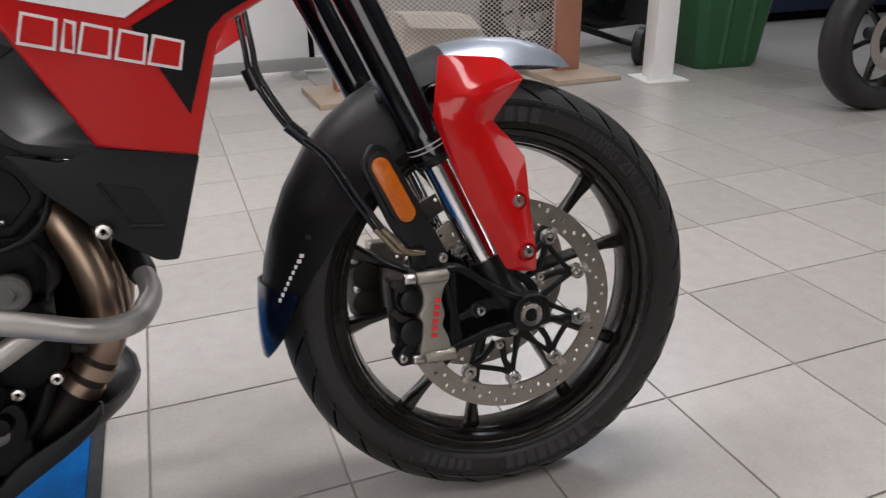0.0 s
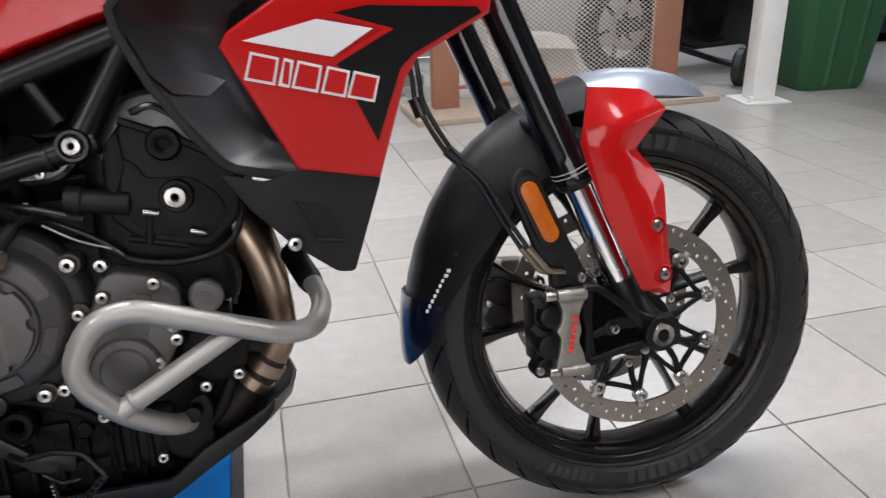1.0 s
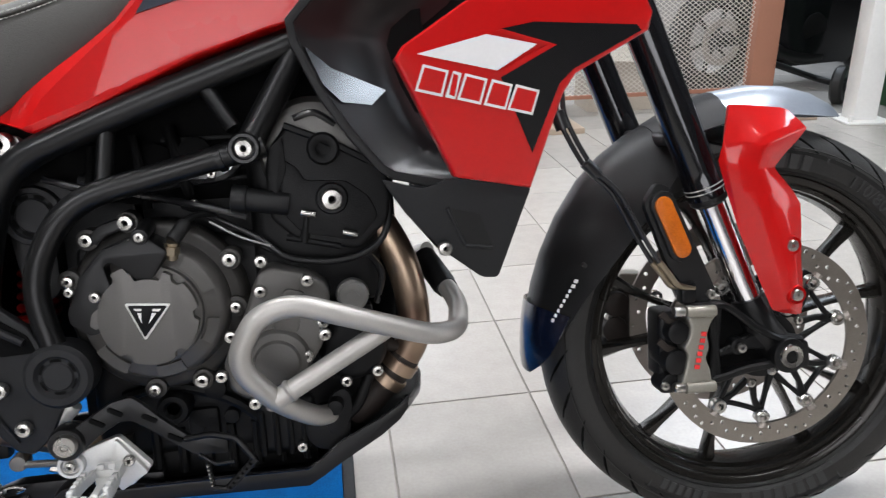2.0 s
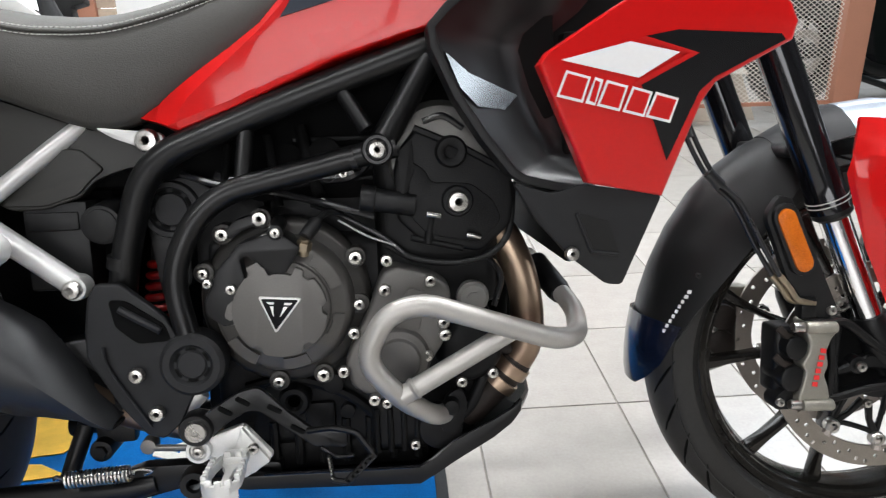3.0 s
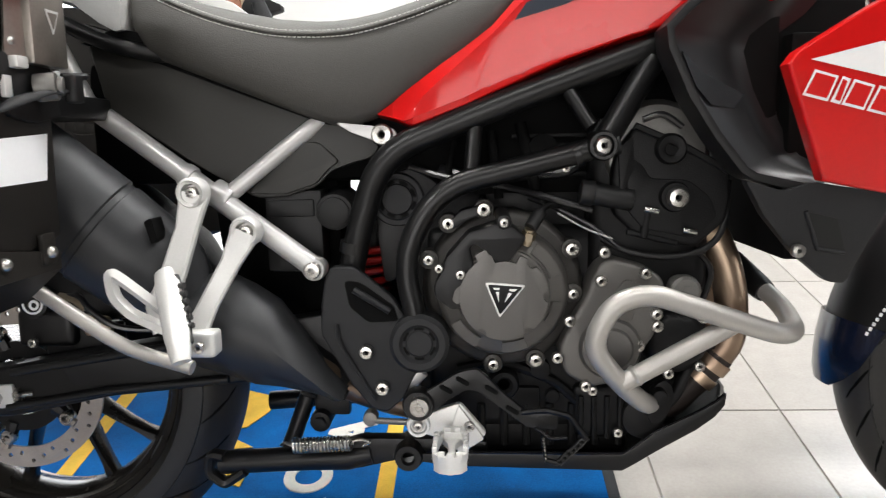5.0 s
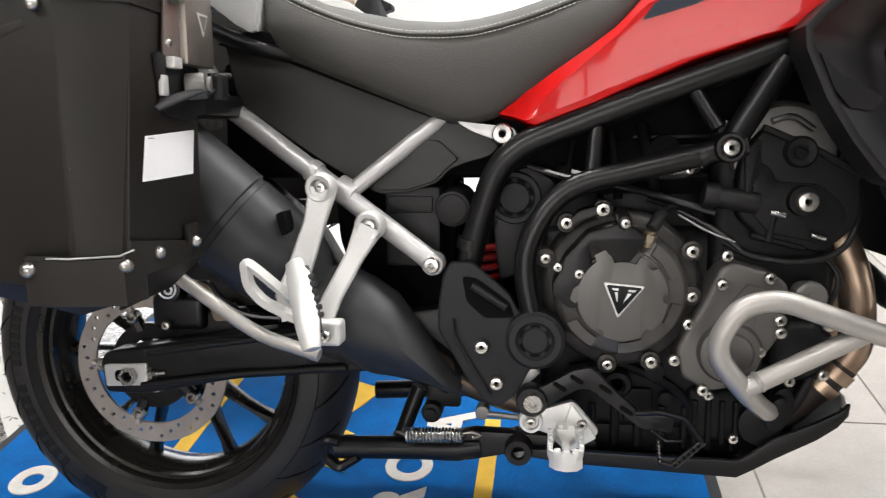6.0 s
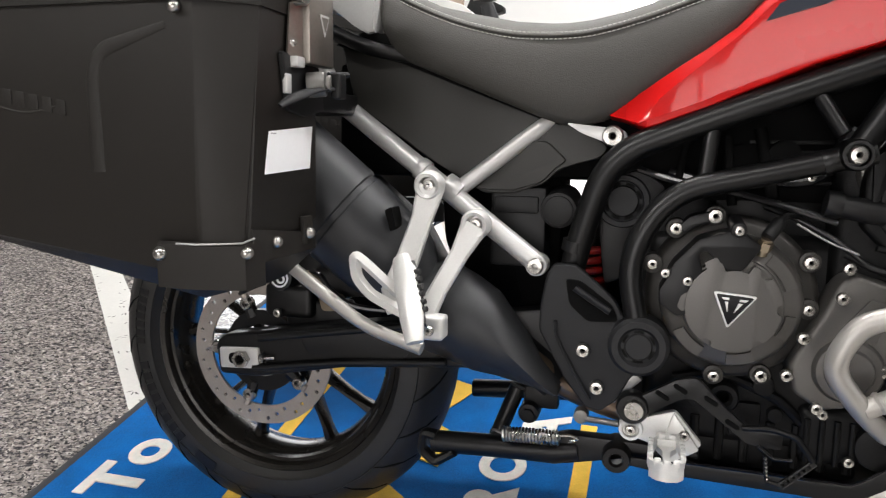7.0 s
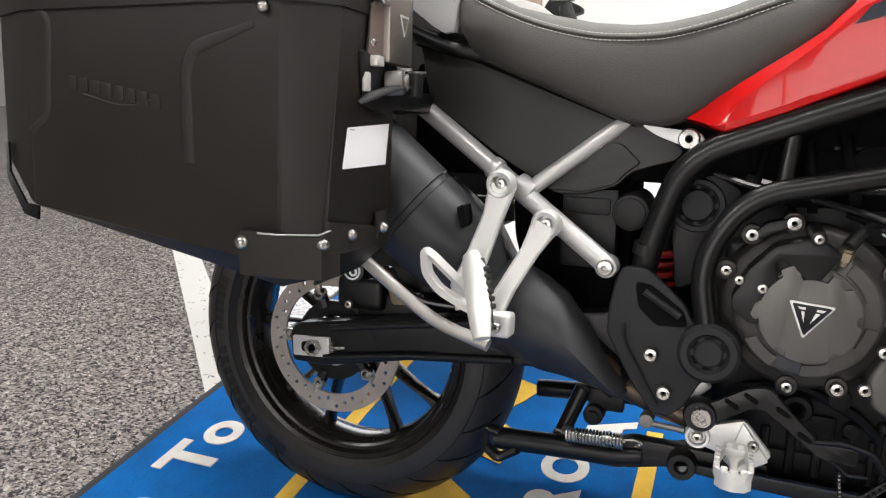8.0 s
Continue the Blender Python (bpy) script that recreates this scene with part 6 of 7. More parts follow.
for k in range(6):
    part("tooth", rod((0.7715 + 0.0006 * k, -0.2185, 0.2945 - 0.005 * k), (0.7715 + 0.0006 * k, -0.2225, 0.2945 - 0.005 * k), 0.0022, 0.0012, 6), STEEL, toe)
    part("tooth", rod((0.8215 - 0.0055 * k, -0.2185, 0.2895 - 0.0054 * k), (0.8215 - 0.0055 * k, -0.2225, 0.2895 - 0.0054 * k), 0.0024, 0.0012, 6), SATIN, toe)
# The pedal's openings are flat near-black plates in place of shaded holes.
for x, z in ((0.646, 0.355), (0.668, 0.366), (0.706, 0.354), (0.733, 0.326)):
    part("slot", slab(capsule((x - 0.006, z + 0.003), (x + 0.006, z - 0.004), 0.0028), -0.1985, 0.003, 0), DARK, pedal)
part("pushrod", joined(rod((0.535, -0.165, 0.300), (0.592, -0.178, 0.302), 0.0045, n=10), rod((0.540, -0.150, 0.303), (0.540, -0.172, 0.303), 0.010, n=16, bev=0.002), rod((0.552, -0.16, 0.318), (0.570, -0.16, 0.335), 0.010, n=12)), ENGINE_LIGHT, moto, "dull steel brake pushrod and cylinder")
part("master_cylinder", rod((0.575, -0.165, 0.335), (0.612, -0.165, 0.372), 0.012, n=16, bev=0.002), ALU, moto)

# centre stand with its springs
stand = part("centre_stand", sweep([(0.535, -0.130, 0.238), (0.50, -0.130, 0.232), (0.45, -0.130, 0.230), (0.315, -0.130, 0.223)], [0.016, 0.0190, 0.0175, 0.0165], 16), SATIN, moto, "black folded centre stand")
part("pivot_arm", slab(rounded([(0.488, 0.252), (0.520, 0.263), (0.625, 0.262), (0.700, 0.258), (0.700, 0.240), (0.605, 0.238), (0.518, 0.218), (0.490, 0.220)], 0.006), -0.140, 0.022, 0.003), SATIN, stand)
part("far_leg", sweep([(0.56, 0.126, 0.242), (0.315, 0.130, 0.223)], 0.0165, 14), SATIN, stand)
part("stand_foot", sweep(fillet([(0.322, -0.138, 0.236), (0.303, -0.138, 0.240), (0.299, -0.138, 0.212), (0.322, -0.138, 0.194), (0.352, -0.138, 0.214)], 0.008, 4), 0.0075, 8, True, 1.6), SATIN, stand)
part("stand_lever", sweep([(0.440, -0.105, 0.315), (0.408, -0.118, 0.228)], 0.012, 12), SATIN, stand)
part("pivot_bush", lathe([(0.008, -0.158), (0.010, -0.164), (0.018, -0.164), (0.020, -0.158), (0.020, -0.11)], 0.590, 0.243, 24), SATIN, stand)
part("stop_knob", joined(rod((0.458, -0.115, 0.277), (0.458, -0.06, 0.279), 0.0155, n=20, bev=0.004), rod((0.458, -0.122, 0.277), (0.458, -0.110, 0.277), 0.0095, n=6), box(0.448, 0.50, -0.10, -0.08, 0.282, 0.315, 0.005)), PLASTIC, stand)
helix = []
for k in range(17 * 10 + 1):
    a = 2 * math.pi * k / 10
    t = k / 170
    helix.append(Vector((0.428 + 0.082 * t, -0.156 + 0.0095 * math.cos(a), 0.259 + 0.004 * t + 0.0095 * math.sin(a))))
part("return_spring", sweep(helix, 0.0021, 6), ZINC, stand, "bare steel coil spring")
part("spring_hook", sweep(glide([(0.510, -0.156, 0.266), (0.525, -0.156, 0.268), (0.535, -0.152, 0.262), (0.525, -0.15, 0.257)], 4), 0.0024, 6), STEEL, stand)
part("spring_hook", sweep(glide([(0.428, -0.156, 0.259), (0.415, -0.152, 0.262), (0.408, -0.145, 0.256)], 4), 0.0024, 6), STEEL, stand)
# side stand on the far side
sstand = part("side_stand", sweep([(0.66, 0.15, 0.26), (0.62, 0.27, 0.115), (0.60, 0.300, 0.078)], 0.013, 12), SATIN, moto, "black side stand leg")
part("side_stand_foot", box(0.57, 0.63, 0.28, 0.34, 0.066, 0.078, 0.003), SATIN, sstand)

# ---- rear end ----
rpairs = []
for k in range(5):
    c = -50 + 72 * k
    rpairs += [(c + 9, c + 15), (c - 9, c - 15)]
rear_wheel, rside = wheel("rear_wheel", RX, RZ, 0.319, 0.071, 0.222, 0.200, rpairs, "black cast rear wheel with paired spokes", 0.062)
for a0, a1, n in ((-133, -170, 8), (-176, -200, 7), (-114, -129, 1)):
    step = (a1 - a0) / n
    for k in range(n):
        part("lettering_bar", polar_bar(a0 + step * k + step * 0.12, a0 + step * (k + 0.78), 0.2502, 0.2685, rside, RX, RZ, 3, 0.0016), FIELD, rear_wheel)
part("shoulder_rib", joined(lathe([(0.2690, -0.0680), (0.2700, -0.0698), (0.2712, -0.0675)], RX, RZ, 96), lathe([(0.2375, -0.0630), (0.2385, -0.0695), (0.2398, -0.0650)], RX, RZ, 96)), RUBBER, rear_wheel)
tread_cuts(RX, RZ, 0.319, 0.071, 0.062, 24, rear_wheel)
rdisc = brake_disc("brake_disc", RX, RZ, -0.090, 0.1275, 0.096, 0.084, 5, 40, (0.3, 0.5, 0.7), "drilled steel rear brake disc")
part("disc_carrier", joined(lathe([(0.045, -0.006), (0.070, -0.006), (0.070, 0.006), (0.045, 0.006)], RX, RZ, 40, -0.084, True), *[sweep([(RX + 0.06 * math.cos(a), -0.084, RZ + 0.06 * math.sin(a)), (RX + 0.086 * math.cos(a), -0.088, RZ + 0.086 * math.sin(a))], [0.012, 0.009], 8) for a in [2 * math.pi * (k + 0.5) / 5 for k in range(5)]]), SATIN, rdisc)
SW = rounded([(-0.050, 0.352), (-0.035, 0.366), (0.175, 0.400), (0.350, 0.424), (0.52, 0.45), (0.56, 0.43), (0.56, 0.36), (0.350, 0.346), (0.171, 0.330), (0.02, 0.300), (-0.045, 0.300)], 0.010)
arm = part("swingarm", slab(SW, lambda x, z: -0.150 + 0.05 * max(0, x - 0.25), 0.035, 0.006, 3), SATIN, moto, "black cast swingarm with axle adjuster")
part("swingarm_recess", slab(rounded([(0.10, 0.372), (0.26, 0.397), (0.29, 0.372), (0.27, 0.352), (0.12, 0.345)], 0.012), -0.1512, 0.003, 0.001), PLASTIC, arm)
part("swingarm_rib", joined(sweep([(0.03, -0.152, 0.366), (0.12, -0.154, 0.381), (0.34, -0.150, 0.415)], 0.0060, 10), sweep([(0.02, -0.153, 0.316), (0.17, -0.154, 0.340), (0.34, -0.150, 0.355)], 0.0060, 10)), PLASTIC, arm)
part("axle_plate", slab(rounded([(-0.040, 0.346), (0.030, 0.350), (0.030, 0.316), (-0.038, 0.312)], 0.004), -0.156, 0.006, 0.002), ALU, arm, "bare metal axle adjuster plate")
# Shade in the adjuster's opening, painted as a near-black plate.
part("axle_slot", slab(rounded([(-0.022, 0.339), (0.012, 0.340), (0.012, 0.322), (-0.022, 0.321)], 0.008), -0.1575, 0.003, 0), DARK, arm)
part("axle_nut", lathe([(0.007, -0.160), (0.009, -0.166), (0.014, -0.166), (0.014, -0.15)], 0.002, 0.331, 6), STEEL, arm, "hexagon axle end")
part("adjuster_screw", joined(rod((0.030, -0.152, 0.333), (0.058, -0.150, 0.336), 0.005, n=10), rod((0.034, -0.152, 0.333), (0.041, -0.152, 0.334), 0.011, n=6)), STEEL, arm)
part("far_arm", box(-0.05, 0.56, 0.10, 0.14, 0.31, 0.41, 0.012), SATIN, arm)
rcal = part("rear_caliper", joined(box(0.025, 0.110, -0.125, -0.065, 0.395, 0.450, 0.012, 3), box(0.055, 0.165, -0.110, -0.075, 0.375, 0.425, 0.010, 3)), SATIN, moto, "black rear brake caliper")
part("caliper_disc", rod((0.060, -0.136, 0.462), (0.060, -0.10, 0.460), 0.021, n=28, bev=0.002), SATIN, rcal)
part("caliper_mark", joined(lathe([(0.0125, -0.1372), (0.0155, -0.1372), (0.0155, -0.136), (0.0125, -0.136)], 0.060, 0.462, 24, 0, True), lathe([(0.004, -0.1372), (0.0075, -0.1372), (0.0075, -0.136), (0.004, -0.136)], 0.062, 0.460, 18, 0, True)), LABEL, rcal, "white ring mark")
part("torque_bracket", slab(rounded([(0.00, 0.455), (0.05, 0.505), (0.13, 0.520), (0.205, 0.495), (0.20, 0.435), (0.10, 0.425)], 0.012), -0.105, 0.022, 0.004), SATIN, rcal)
part("brake_line", sweep(glide([(0.10, -0.14, 0.47), (0.135, -0.15, 0.475), (0.155, -0.155, 0.455), (0.20, -0.155, 0.43), (0.30, -0.14, 0.425)], 5), 0.0045, 8), HOSE, rcal)
part("line_end", sweep(glide([(0.105, -0.142, 0.474), (0.130, -0.15, 0.470), (0.146, -0.153, 0.458)], 4), 0.0055, 8), BRASS, rcal)
part("bracket_tab", slab(rounded([(0.12, 0.445), (0.165, 0.44), (0.168, 0.415), (0.13, 0.412)], 0.006), -0.13, 0.008, 0.002), BRASS, rcal)
for x, z in ((0.055, 0.405), (0.15, 0.432)):
    bolt(x, -0.136, z, 0.007, rcal)

hug = []
for a, half in ((8, 0.070), (20, 0.084), (40, 0.088), (60, 0.088), (80, 0.084), (95, 0.070)):
    hug.append([(RX + (0.338 - 0.03 * abs(t) ** 3) * math.cos(radians(a)), half * t, RZ + (0.338 - 0.03 * abs(t) ** 3) * math.sin(radians(a))) for t in (-1, -0.7, -0.35, 0, 0.35, 0.7, 1)])
part("rear_hugger", thicken(loft(hug), 0.003), PLASTIC, moto, "black rear wheel hugger", 50)
# silencer and its shield
ca, cbn = Vector((0.300, -0.158, 0.472)), Vector((0.018, -0.215, 0.722))
cax = (cbn - ca).normalized()
sil = part("silencer", sweep([ca, ca + cax * 0.03, ca + cax * 0.07, ca + cax * 0.145, ca + cax * 0.147, ca + cax * 0.155, ca + cax * 0.157, cbn], [0.045, 0.064, 0.072, 0.076, 0.074, 0.074, 0.0775, 0.078], 40, True, 0.86), SILENCER, moto, "matt black exhaust silencer")
# Near-black plate for the shade in the silencer's opening.
part("silencer_slot", slab(rounded([(0.272, 0.585), (0.282, 0.590), (0.288, 0.562), (0.280, 0.556)], 0.003), -0.2275, 0.03, 0), DARK, sil)
SH = [(0.300, 0.382, 0.500), (0.345, 0.368, 0.512), (0.385, 0.354, 0.492), (0.418, 0.350, 0.470), (0.455, 0.342, 0.418), (0.485, 0.334, 0.376), (0.505, 0.332, 0.352), (0.510, 0.336, 0.346)]
secs = []
for i, (x, z0, z1) in enumerate(SH):
    b = 1 - 0.55 * i / 7
    zm = (z0 + z1) / 2
    secs.append([(x, -0.14, z1 - 0.004), (x, -0.158 - 0.012 * b, z1), (x, -0.178 - 0.028 * b, z0 + (z1 - z0) * 0.80), (x, -0.184 - 0.038 * b, z0 + (z1 - z0) * 0.55), (x, -0.180 - 0.028 * b, z0 + (z1 - z0) * 0.25), (x, -0.160 - 0.012 * b, z0), (x, -0.14, z0 + 0.004)])
part("silencer_shield", thicken(loft(secs), 0.004), SILENCER, sil, "dark grey plastic exhaust shield", 50)
part("underpipe", sweep(glide([(0.50, -0.135, 0.34), (0.42, -0.140, 0.40), (0.34, -0.148, 0.45), (0.28, -0.158, 0.49)], 5), 0.028, 16), SATIN, sil)

# ---- pannier ----
# plan of the case (x, y), from the inner front edge round the chamfered outer front corner to the tail
PZ0, PZ1 = 0.552, 0.930
PLAN = [(0.200, -0.285), (0.200, -0.438), (0.150, -0.472), (-0.228, -0.478), (-0.315, -0.445), (-0.325, -0.285)]
FOOT = [(0.185, -0.300, 0.562), (0.165, -0.410, 0.505), (0.130, -0.435, 0.495), (-0.210, -0.460, 0.566), (-0.300, -0.440, 0.634), (-0.310, -0.300, 0.650)]
HEM = (0.580, 0.548, 0.528, 0.576, 0.640, 0.660)
def plan_at(z):
    """The case's plan at a height: its front outer edge leans in towards the top."""
    return [(x, y if i != 1 else -0.455 + 0.145 * (z - 0.58)) for i, (x, y) in enumerate(PLAN)]


pbm = loft([FOOT, [(x, y, z) for (x, y), z in zip(plan_at(0.555), HEM)], [(x, y, 0.80) for x, y in plan_at(0.80)], [(x, y, PZ1) for x, y in plan_at(PZ1)]], True)
bmesh.ops.bevel(pbm, geom=[e for e in pbm.edges if abs(e.verts[0].co.z - e.verts[1].co.z) > 0.1], offset=0.005, segments=3, affect="EDGES", clamp_overlap=True)
case = thing("pannier", "matt black aluminium side case with white sticker on the motorcycle's tail", "pannier", LEANING)
part("case_body", pbm, PANNIER, case, "matt black folded metal body")
part("lid", loft([[(x * 1.012, -0.36 + (y + 0.36) * 1.03, z) for x, y in plan_at(z)] for z in (0.822, 0.828, PZ1 + 0.015)], True), PANNIER, case, "black case lid with a rolled edge")
# bottom corner trim: folded band with bolts
trim_z0, trim_z1 = PZ0 - 0.018, PZ0 + 0.010
band = loft([[(x * 1.0 + dx, y - 0.0035, trim_z0 - 0.02), (x + dx, y - 0.0045, trim_z0 + 0.004), (x + dx, y - 0.0045, trim_z1), (x + dx, y, trim_z1 + 0.004)] for x, y, dx in ((0.100, -0.475, 0), (0.150, -0.475, 0.001), (0.1995, -0.462, 0.003), (0.202, -0.425, 0.003))])
part("corner_trim", thicken(band, 0.003), PANNIER, case, "black corner band")
# Edge highlight of the band, laid on as a thin pale line.
part("trim_edge", sweep([(0.125, -0.4790, trim_z1 + 0.002), (0.151, -0.4795, trim_z1 + 0.002), (0.1990, -0.4665, trim_z1 + 0.004), (0.2045, -0.450, trim_z1 + 0.008)], 0.0012, 8), RAIL, case, "pale highlight line painted along the band's edge")
part("base_flap", thicken(loft([[(0.2035, -0.452, PZ0 + 0.028), (0.2045, -0.30, PZ0 + 0.008)], [(0.2035, -0.452, PZ0 - 0.012), (0.2045, -0.30, PZ0 - 0.012)], [(0.165, -0.42, PZ0 - 0.055), (0.165, -0.31, PZ0 - 0.05)]]), 0.003), PANNIER, case)


def case_bolt(x, y, z, r, turn):
    ob = part("rivet", lathe([(0.0, -0.9), (0.5, -0.85), (0.85, -0.55), (1.0, -0.1), (1.0, 0.3)], 0, 0, 16), STEEL, case, "steel dome rivet")
    ob.matrix_local = pose(x, y, z, 0, 0, turn) @ Matrix.Scale(r, 4)


case_bolt(0.104, -0.4785, 0.552, 0.0085, 0)
case_bolt(0.2020, -0.462, 0.555, 0.0072, 65)
case_bolt(0.2050, -0.402, 0.560, 0.0072, 90)
case_bolt(0.2085, -0.325, 0.562, 0.0072, 90)
case_bolt(0.132, -0.4765, 0.814, 0.0068, 0)
part("front_tab", box(0.200, 0.2075, -0.338, -0.312, 0.548, 0.584, 0.003), PANNIER, case)
# sticker
sticker = part("sticker", loft([[(0.2012, -0.420, 0.6385), (0.2012, -0.409, 0.687)], [(0.2012, -0.3075, 0.6425), (0.2012, -0.299, 0.695)]]), LABEL, case, "blank white paper sticker")
part("printed_bar", box(0.2014, 0.2017, -0.404, -0.392, 0.684, 0.6855), TAG_GREY, case)
# shallow pressed steps of the outer face


def y_face(x):
    return -0.472 - 0.0159 * (0.150 - x)


part("pressed_step", sweep(fillet([(0.117, y_face(0.117), 0.797), (0.033, y_face(0.033), 0.772), (0.021, y_face(0.021), 0.745), (0.025, y_face(0.025), 0.639)], 0.02), [0.004] + [0.0085] * 15 + [0.006, 0.004, 0.002, 0.001], 14, True, 0.16), PANNIER, case)
part("pressed_step", sweep(fillet([(-0.218, y_face(-0.218), 0.836), (-0.189, y_face(-0.189), 0.808), (-0.197, y_face(-0.197), 0.690), (-0.226, y_face(-0.226), 0.670)], 0.012), 0.0060, 12, True, 0.28), PANNIER, case)
for k in range(8):
    x = -0.158 + 0.0185 * k
    z = 0.742 - 0.17 * (x + 0.158)
    part("embossed_bar", slab(rounded([(x, z), (x + 0.013, z - 0.002), (x + 0.013, z - 0.019), (x, z - 0.017)], 0.002), lambda u, v: y_face(u) - 0.0009, 0.003, 0.0005), PANNIER, case)
part("embossed_bar", sweep(glide([(-0.135, y_face(-0.135), 0.718), (-0.075, y_face(-0.075), 0.705), (-0.025, y_face(-0.025), 0.712)], 5), 0.0016, 8, True, 0.45), PANNIER, case)
part("scratch", sweep(glide([(0.1535, -0.4705, 0.654), (0.160, -0.4665, 0.659), (0.172, -0.4580, 0.661)], 4), 0.0007, 5), TAG_GREY, case, "fine pale scratch")
part("rear_trim", thicken(loft([[(-0.300, -0.4580, 0.655), (-0.288, -0.4640, 0.655)], [(-0.300, -0.4590, 0.606), (-0.284, -0.4670, 0.616)], [(-0.244, -0.4800, 0.562), (-0.240, -0.4800, 0.576)], [(-0.218, -0.4810, 0.556), (-0.216, -0.4810, 0.574)]]), 0.003), GLOSS_BLACK, case, "black corner trim")
# latch on the front face
latch = part("latch", box(0.205, 0.222, -0.344, -0.277, 0.768, 0.875, 0.003), BRONZE, case, "brushed bronze-grey metal latch with lock")
part("latch_side", thicken(loft([[(0.2035, -0.370, 0.776), (0.210, -0.344, 0.770)], [(0.2035, -0.362, 0.835), (0.210, -0.342, 0.842)]]), 0.003), BRONZE, latch)
part("latch_mark", slab(rounded([(0, 0), (0.026, 0.0), (0.013, -0.026)], 0.001), 0, 0.001, 0), ALU, latch).matrix_local = pose(0.2232, -0.318, 0.829, 0, 0, 90)
part("latch_mark", slab(rounded([(0.004, -0.003), (0.022, -0.003), (0.013, -0.021)], 0.001), 0, 0.001, 0), BRONZE, latch).matrix_local = pose(0.2238, -0.318, 0.829, 0, 0, 90)
part("latch_foot", box(0.203, 0.217, -0.366, -0.346, 0.762, 0.775, 0.003), ALU, latch)
part("lock_plate", slab(rounded([(-0.385, 0.779), (-0.290, 0.770), (-0.275, 0.715), (-0.326, 0.706), (-0.372, 0.712)], 0.006), 0, 0.006, 0.002), PLASTIC, case).matrix_local = pose(0.207, 0, 0, 0, 0, 90)
part("lock", joined(rod((0.208, -0.325, 0.744), (0.230, -0.318, 0.746), 0.0155, n=24, bev=0.003), rod((0.230, -0.318, 0.746), (0.236, -0.316, 0.746), 0.0105, n=20, bev=0.002)), ENGINE_LIGHT, case, "dark steel key lock")
part("lock_tab", box(0.203, 0.209, -0.379, -0.366, 0.731, 0.754, 0.002), ALU, case)
part("lock_cover", joined(box(0.232, 0.246, -0.312, -0.292, 0.728, 0.760, 0.004, 3), rod((0.225, -0.30, 0.758), (0.240, -0.275, 0.760), 0.004, n=8)), PLASTIC, case, "black rubber lock cover")
part("strap", sweep(glide([(0.210, -0.398, 0.716), (0.219, -0.372, 0.728), (0.230, -0.335, 0.738), (0.240, -0.300, 0.742)], 6), [0.0035 + 0.0035 * math.sin(math.pi * min(1, k / 12)) for k in range(19)], 10, True, 0.5), GREY_PLASTIC, case, "grey rubber strap")
part("hinge_pin", rod((0.204, -0.352, 0.843), (0.222, -0.352, 0.843), 0.010, n=20, bev=0.003), STEEL, case)
part("mount_arm", joined(box(0.10, 0.185, -0.29, -0.10, 0.715, 0.745, 0.005), box(-0.30, 0.10, -0.29, -0.24, 0.66, 0.70, 0.005)), SATIN, case, "black mounting arm to the subframe")
case_bolt(0.2065, -0.360, 0.790, 0.0055, 90)
# matching case on the far side, dark
far_case = copy_thing(case, LEANING @ Matrix.Translation((0, 0.765, 0)))
tagged(far_case, "matt black aluminium side case on the motorcycle's far side", "pannier")

# ---- showroom things behind ----


def barrier(x0, x1, y):
    """Two painted posts on plywood foot boards with a perforated metal screen between them."""
    b = thing("display_screen", "terracotta-framed perforated metal display screen on plywood foot boards", "screen", pose(0, 0, 0))
    for px in (x0, x1):
        part("post", box(px - 0.073, px + 0.073, y - 0.04, y + 0.04, 0.03, 1.7, 0.004), POST, b, "terracotta painted post")
        foot = box(px - 0.22, px + 0.20, y - 0.30, y + 0.19, 0.001, 0.030, 0.003, 2)
        part("foot", foot, WOOD, b, "plywood foot board")
    part("rail", box(x0 + 0.073, x1 - 0.073, y - 0.015, y + 0.015, 0.125, 0.145), POST, b)
    # expanded metal: rows of zigzag strands that meet in diamonds
    h0, h1, px, pz, wd = 0.145, 1.25, 0.034, 0.0125, 0.0024
    verts, faces = [], []
    xa, xb = x0 + 0.074, x1 - 0.074
    for r in range(int((h1 - h0) / pz)):
        z = h0 + r * pz
        for c in range(int((xb - xa) / (px / 2))):
            xs = xa + c * px / 2
            up = (c + r) % 2
            za, zb = (z, z + pz) if up else (z + pz, z)
            k = len(verts)
            verts += [(xs, y, za - wd), (xs + px / 2, y, zb - wd), (xs + px / 2, y, zb + wd), (xs, y, za + wd)]
            faces.append((k, k + 1, k + 2, k + 3))
    me = bpy.data.meshes.new("mesh_panel")
    me.from_pydata(verts, [], faces)
    me.materials.append(MESH)
    ob = new("mesh_panel", me)
    ob.parent = b
    tagged(ob, "fine pale metal mesh")
    return b


barrier(2.075, 3.415, 3.06)

carton = thing("cardboard_box", "pale cardboard box standing open behind the mesh screen", "box", pose(0, 0, 0))
part("body", loft([[(2.48, 3.28, 0.001), (3.04, 3.28, 0.001), (3.04, 3.55, 0.001), (2.48, 3.55, 0.001)], [(2.48, 3.30, 0.375), (2.90, 3.30, 0.345), (2.90, 3.55, 0.345), (2.48, 3.55, 0.375)]], True), CARDBOARD, carton)
part("flap", loft([[(2.48, 3.30, 0.375), (2.90, 3.30, 0.345), (2.90, 3.304, 0.347), (2.48, 3.304, 0.377)], [(2.50, 3.20, 0.31), (2.93, 3.20, 0.28), (2.93, 3.204, 0.282), (2.50, 3.204, 0.312)]], True), CARDBOARD, carton)

board = thing("display_board", "white display board in a grey metal bottom rail", "board", pose(0, 0, 0))
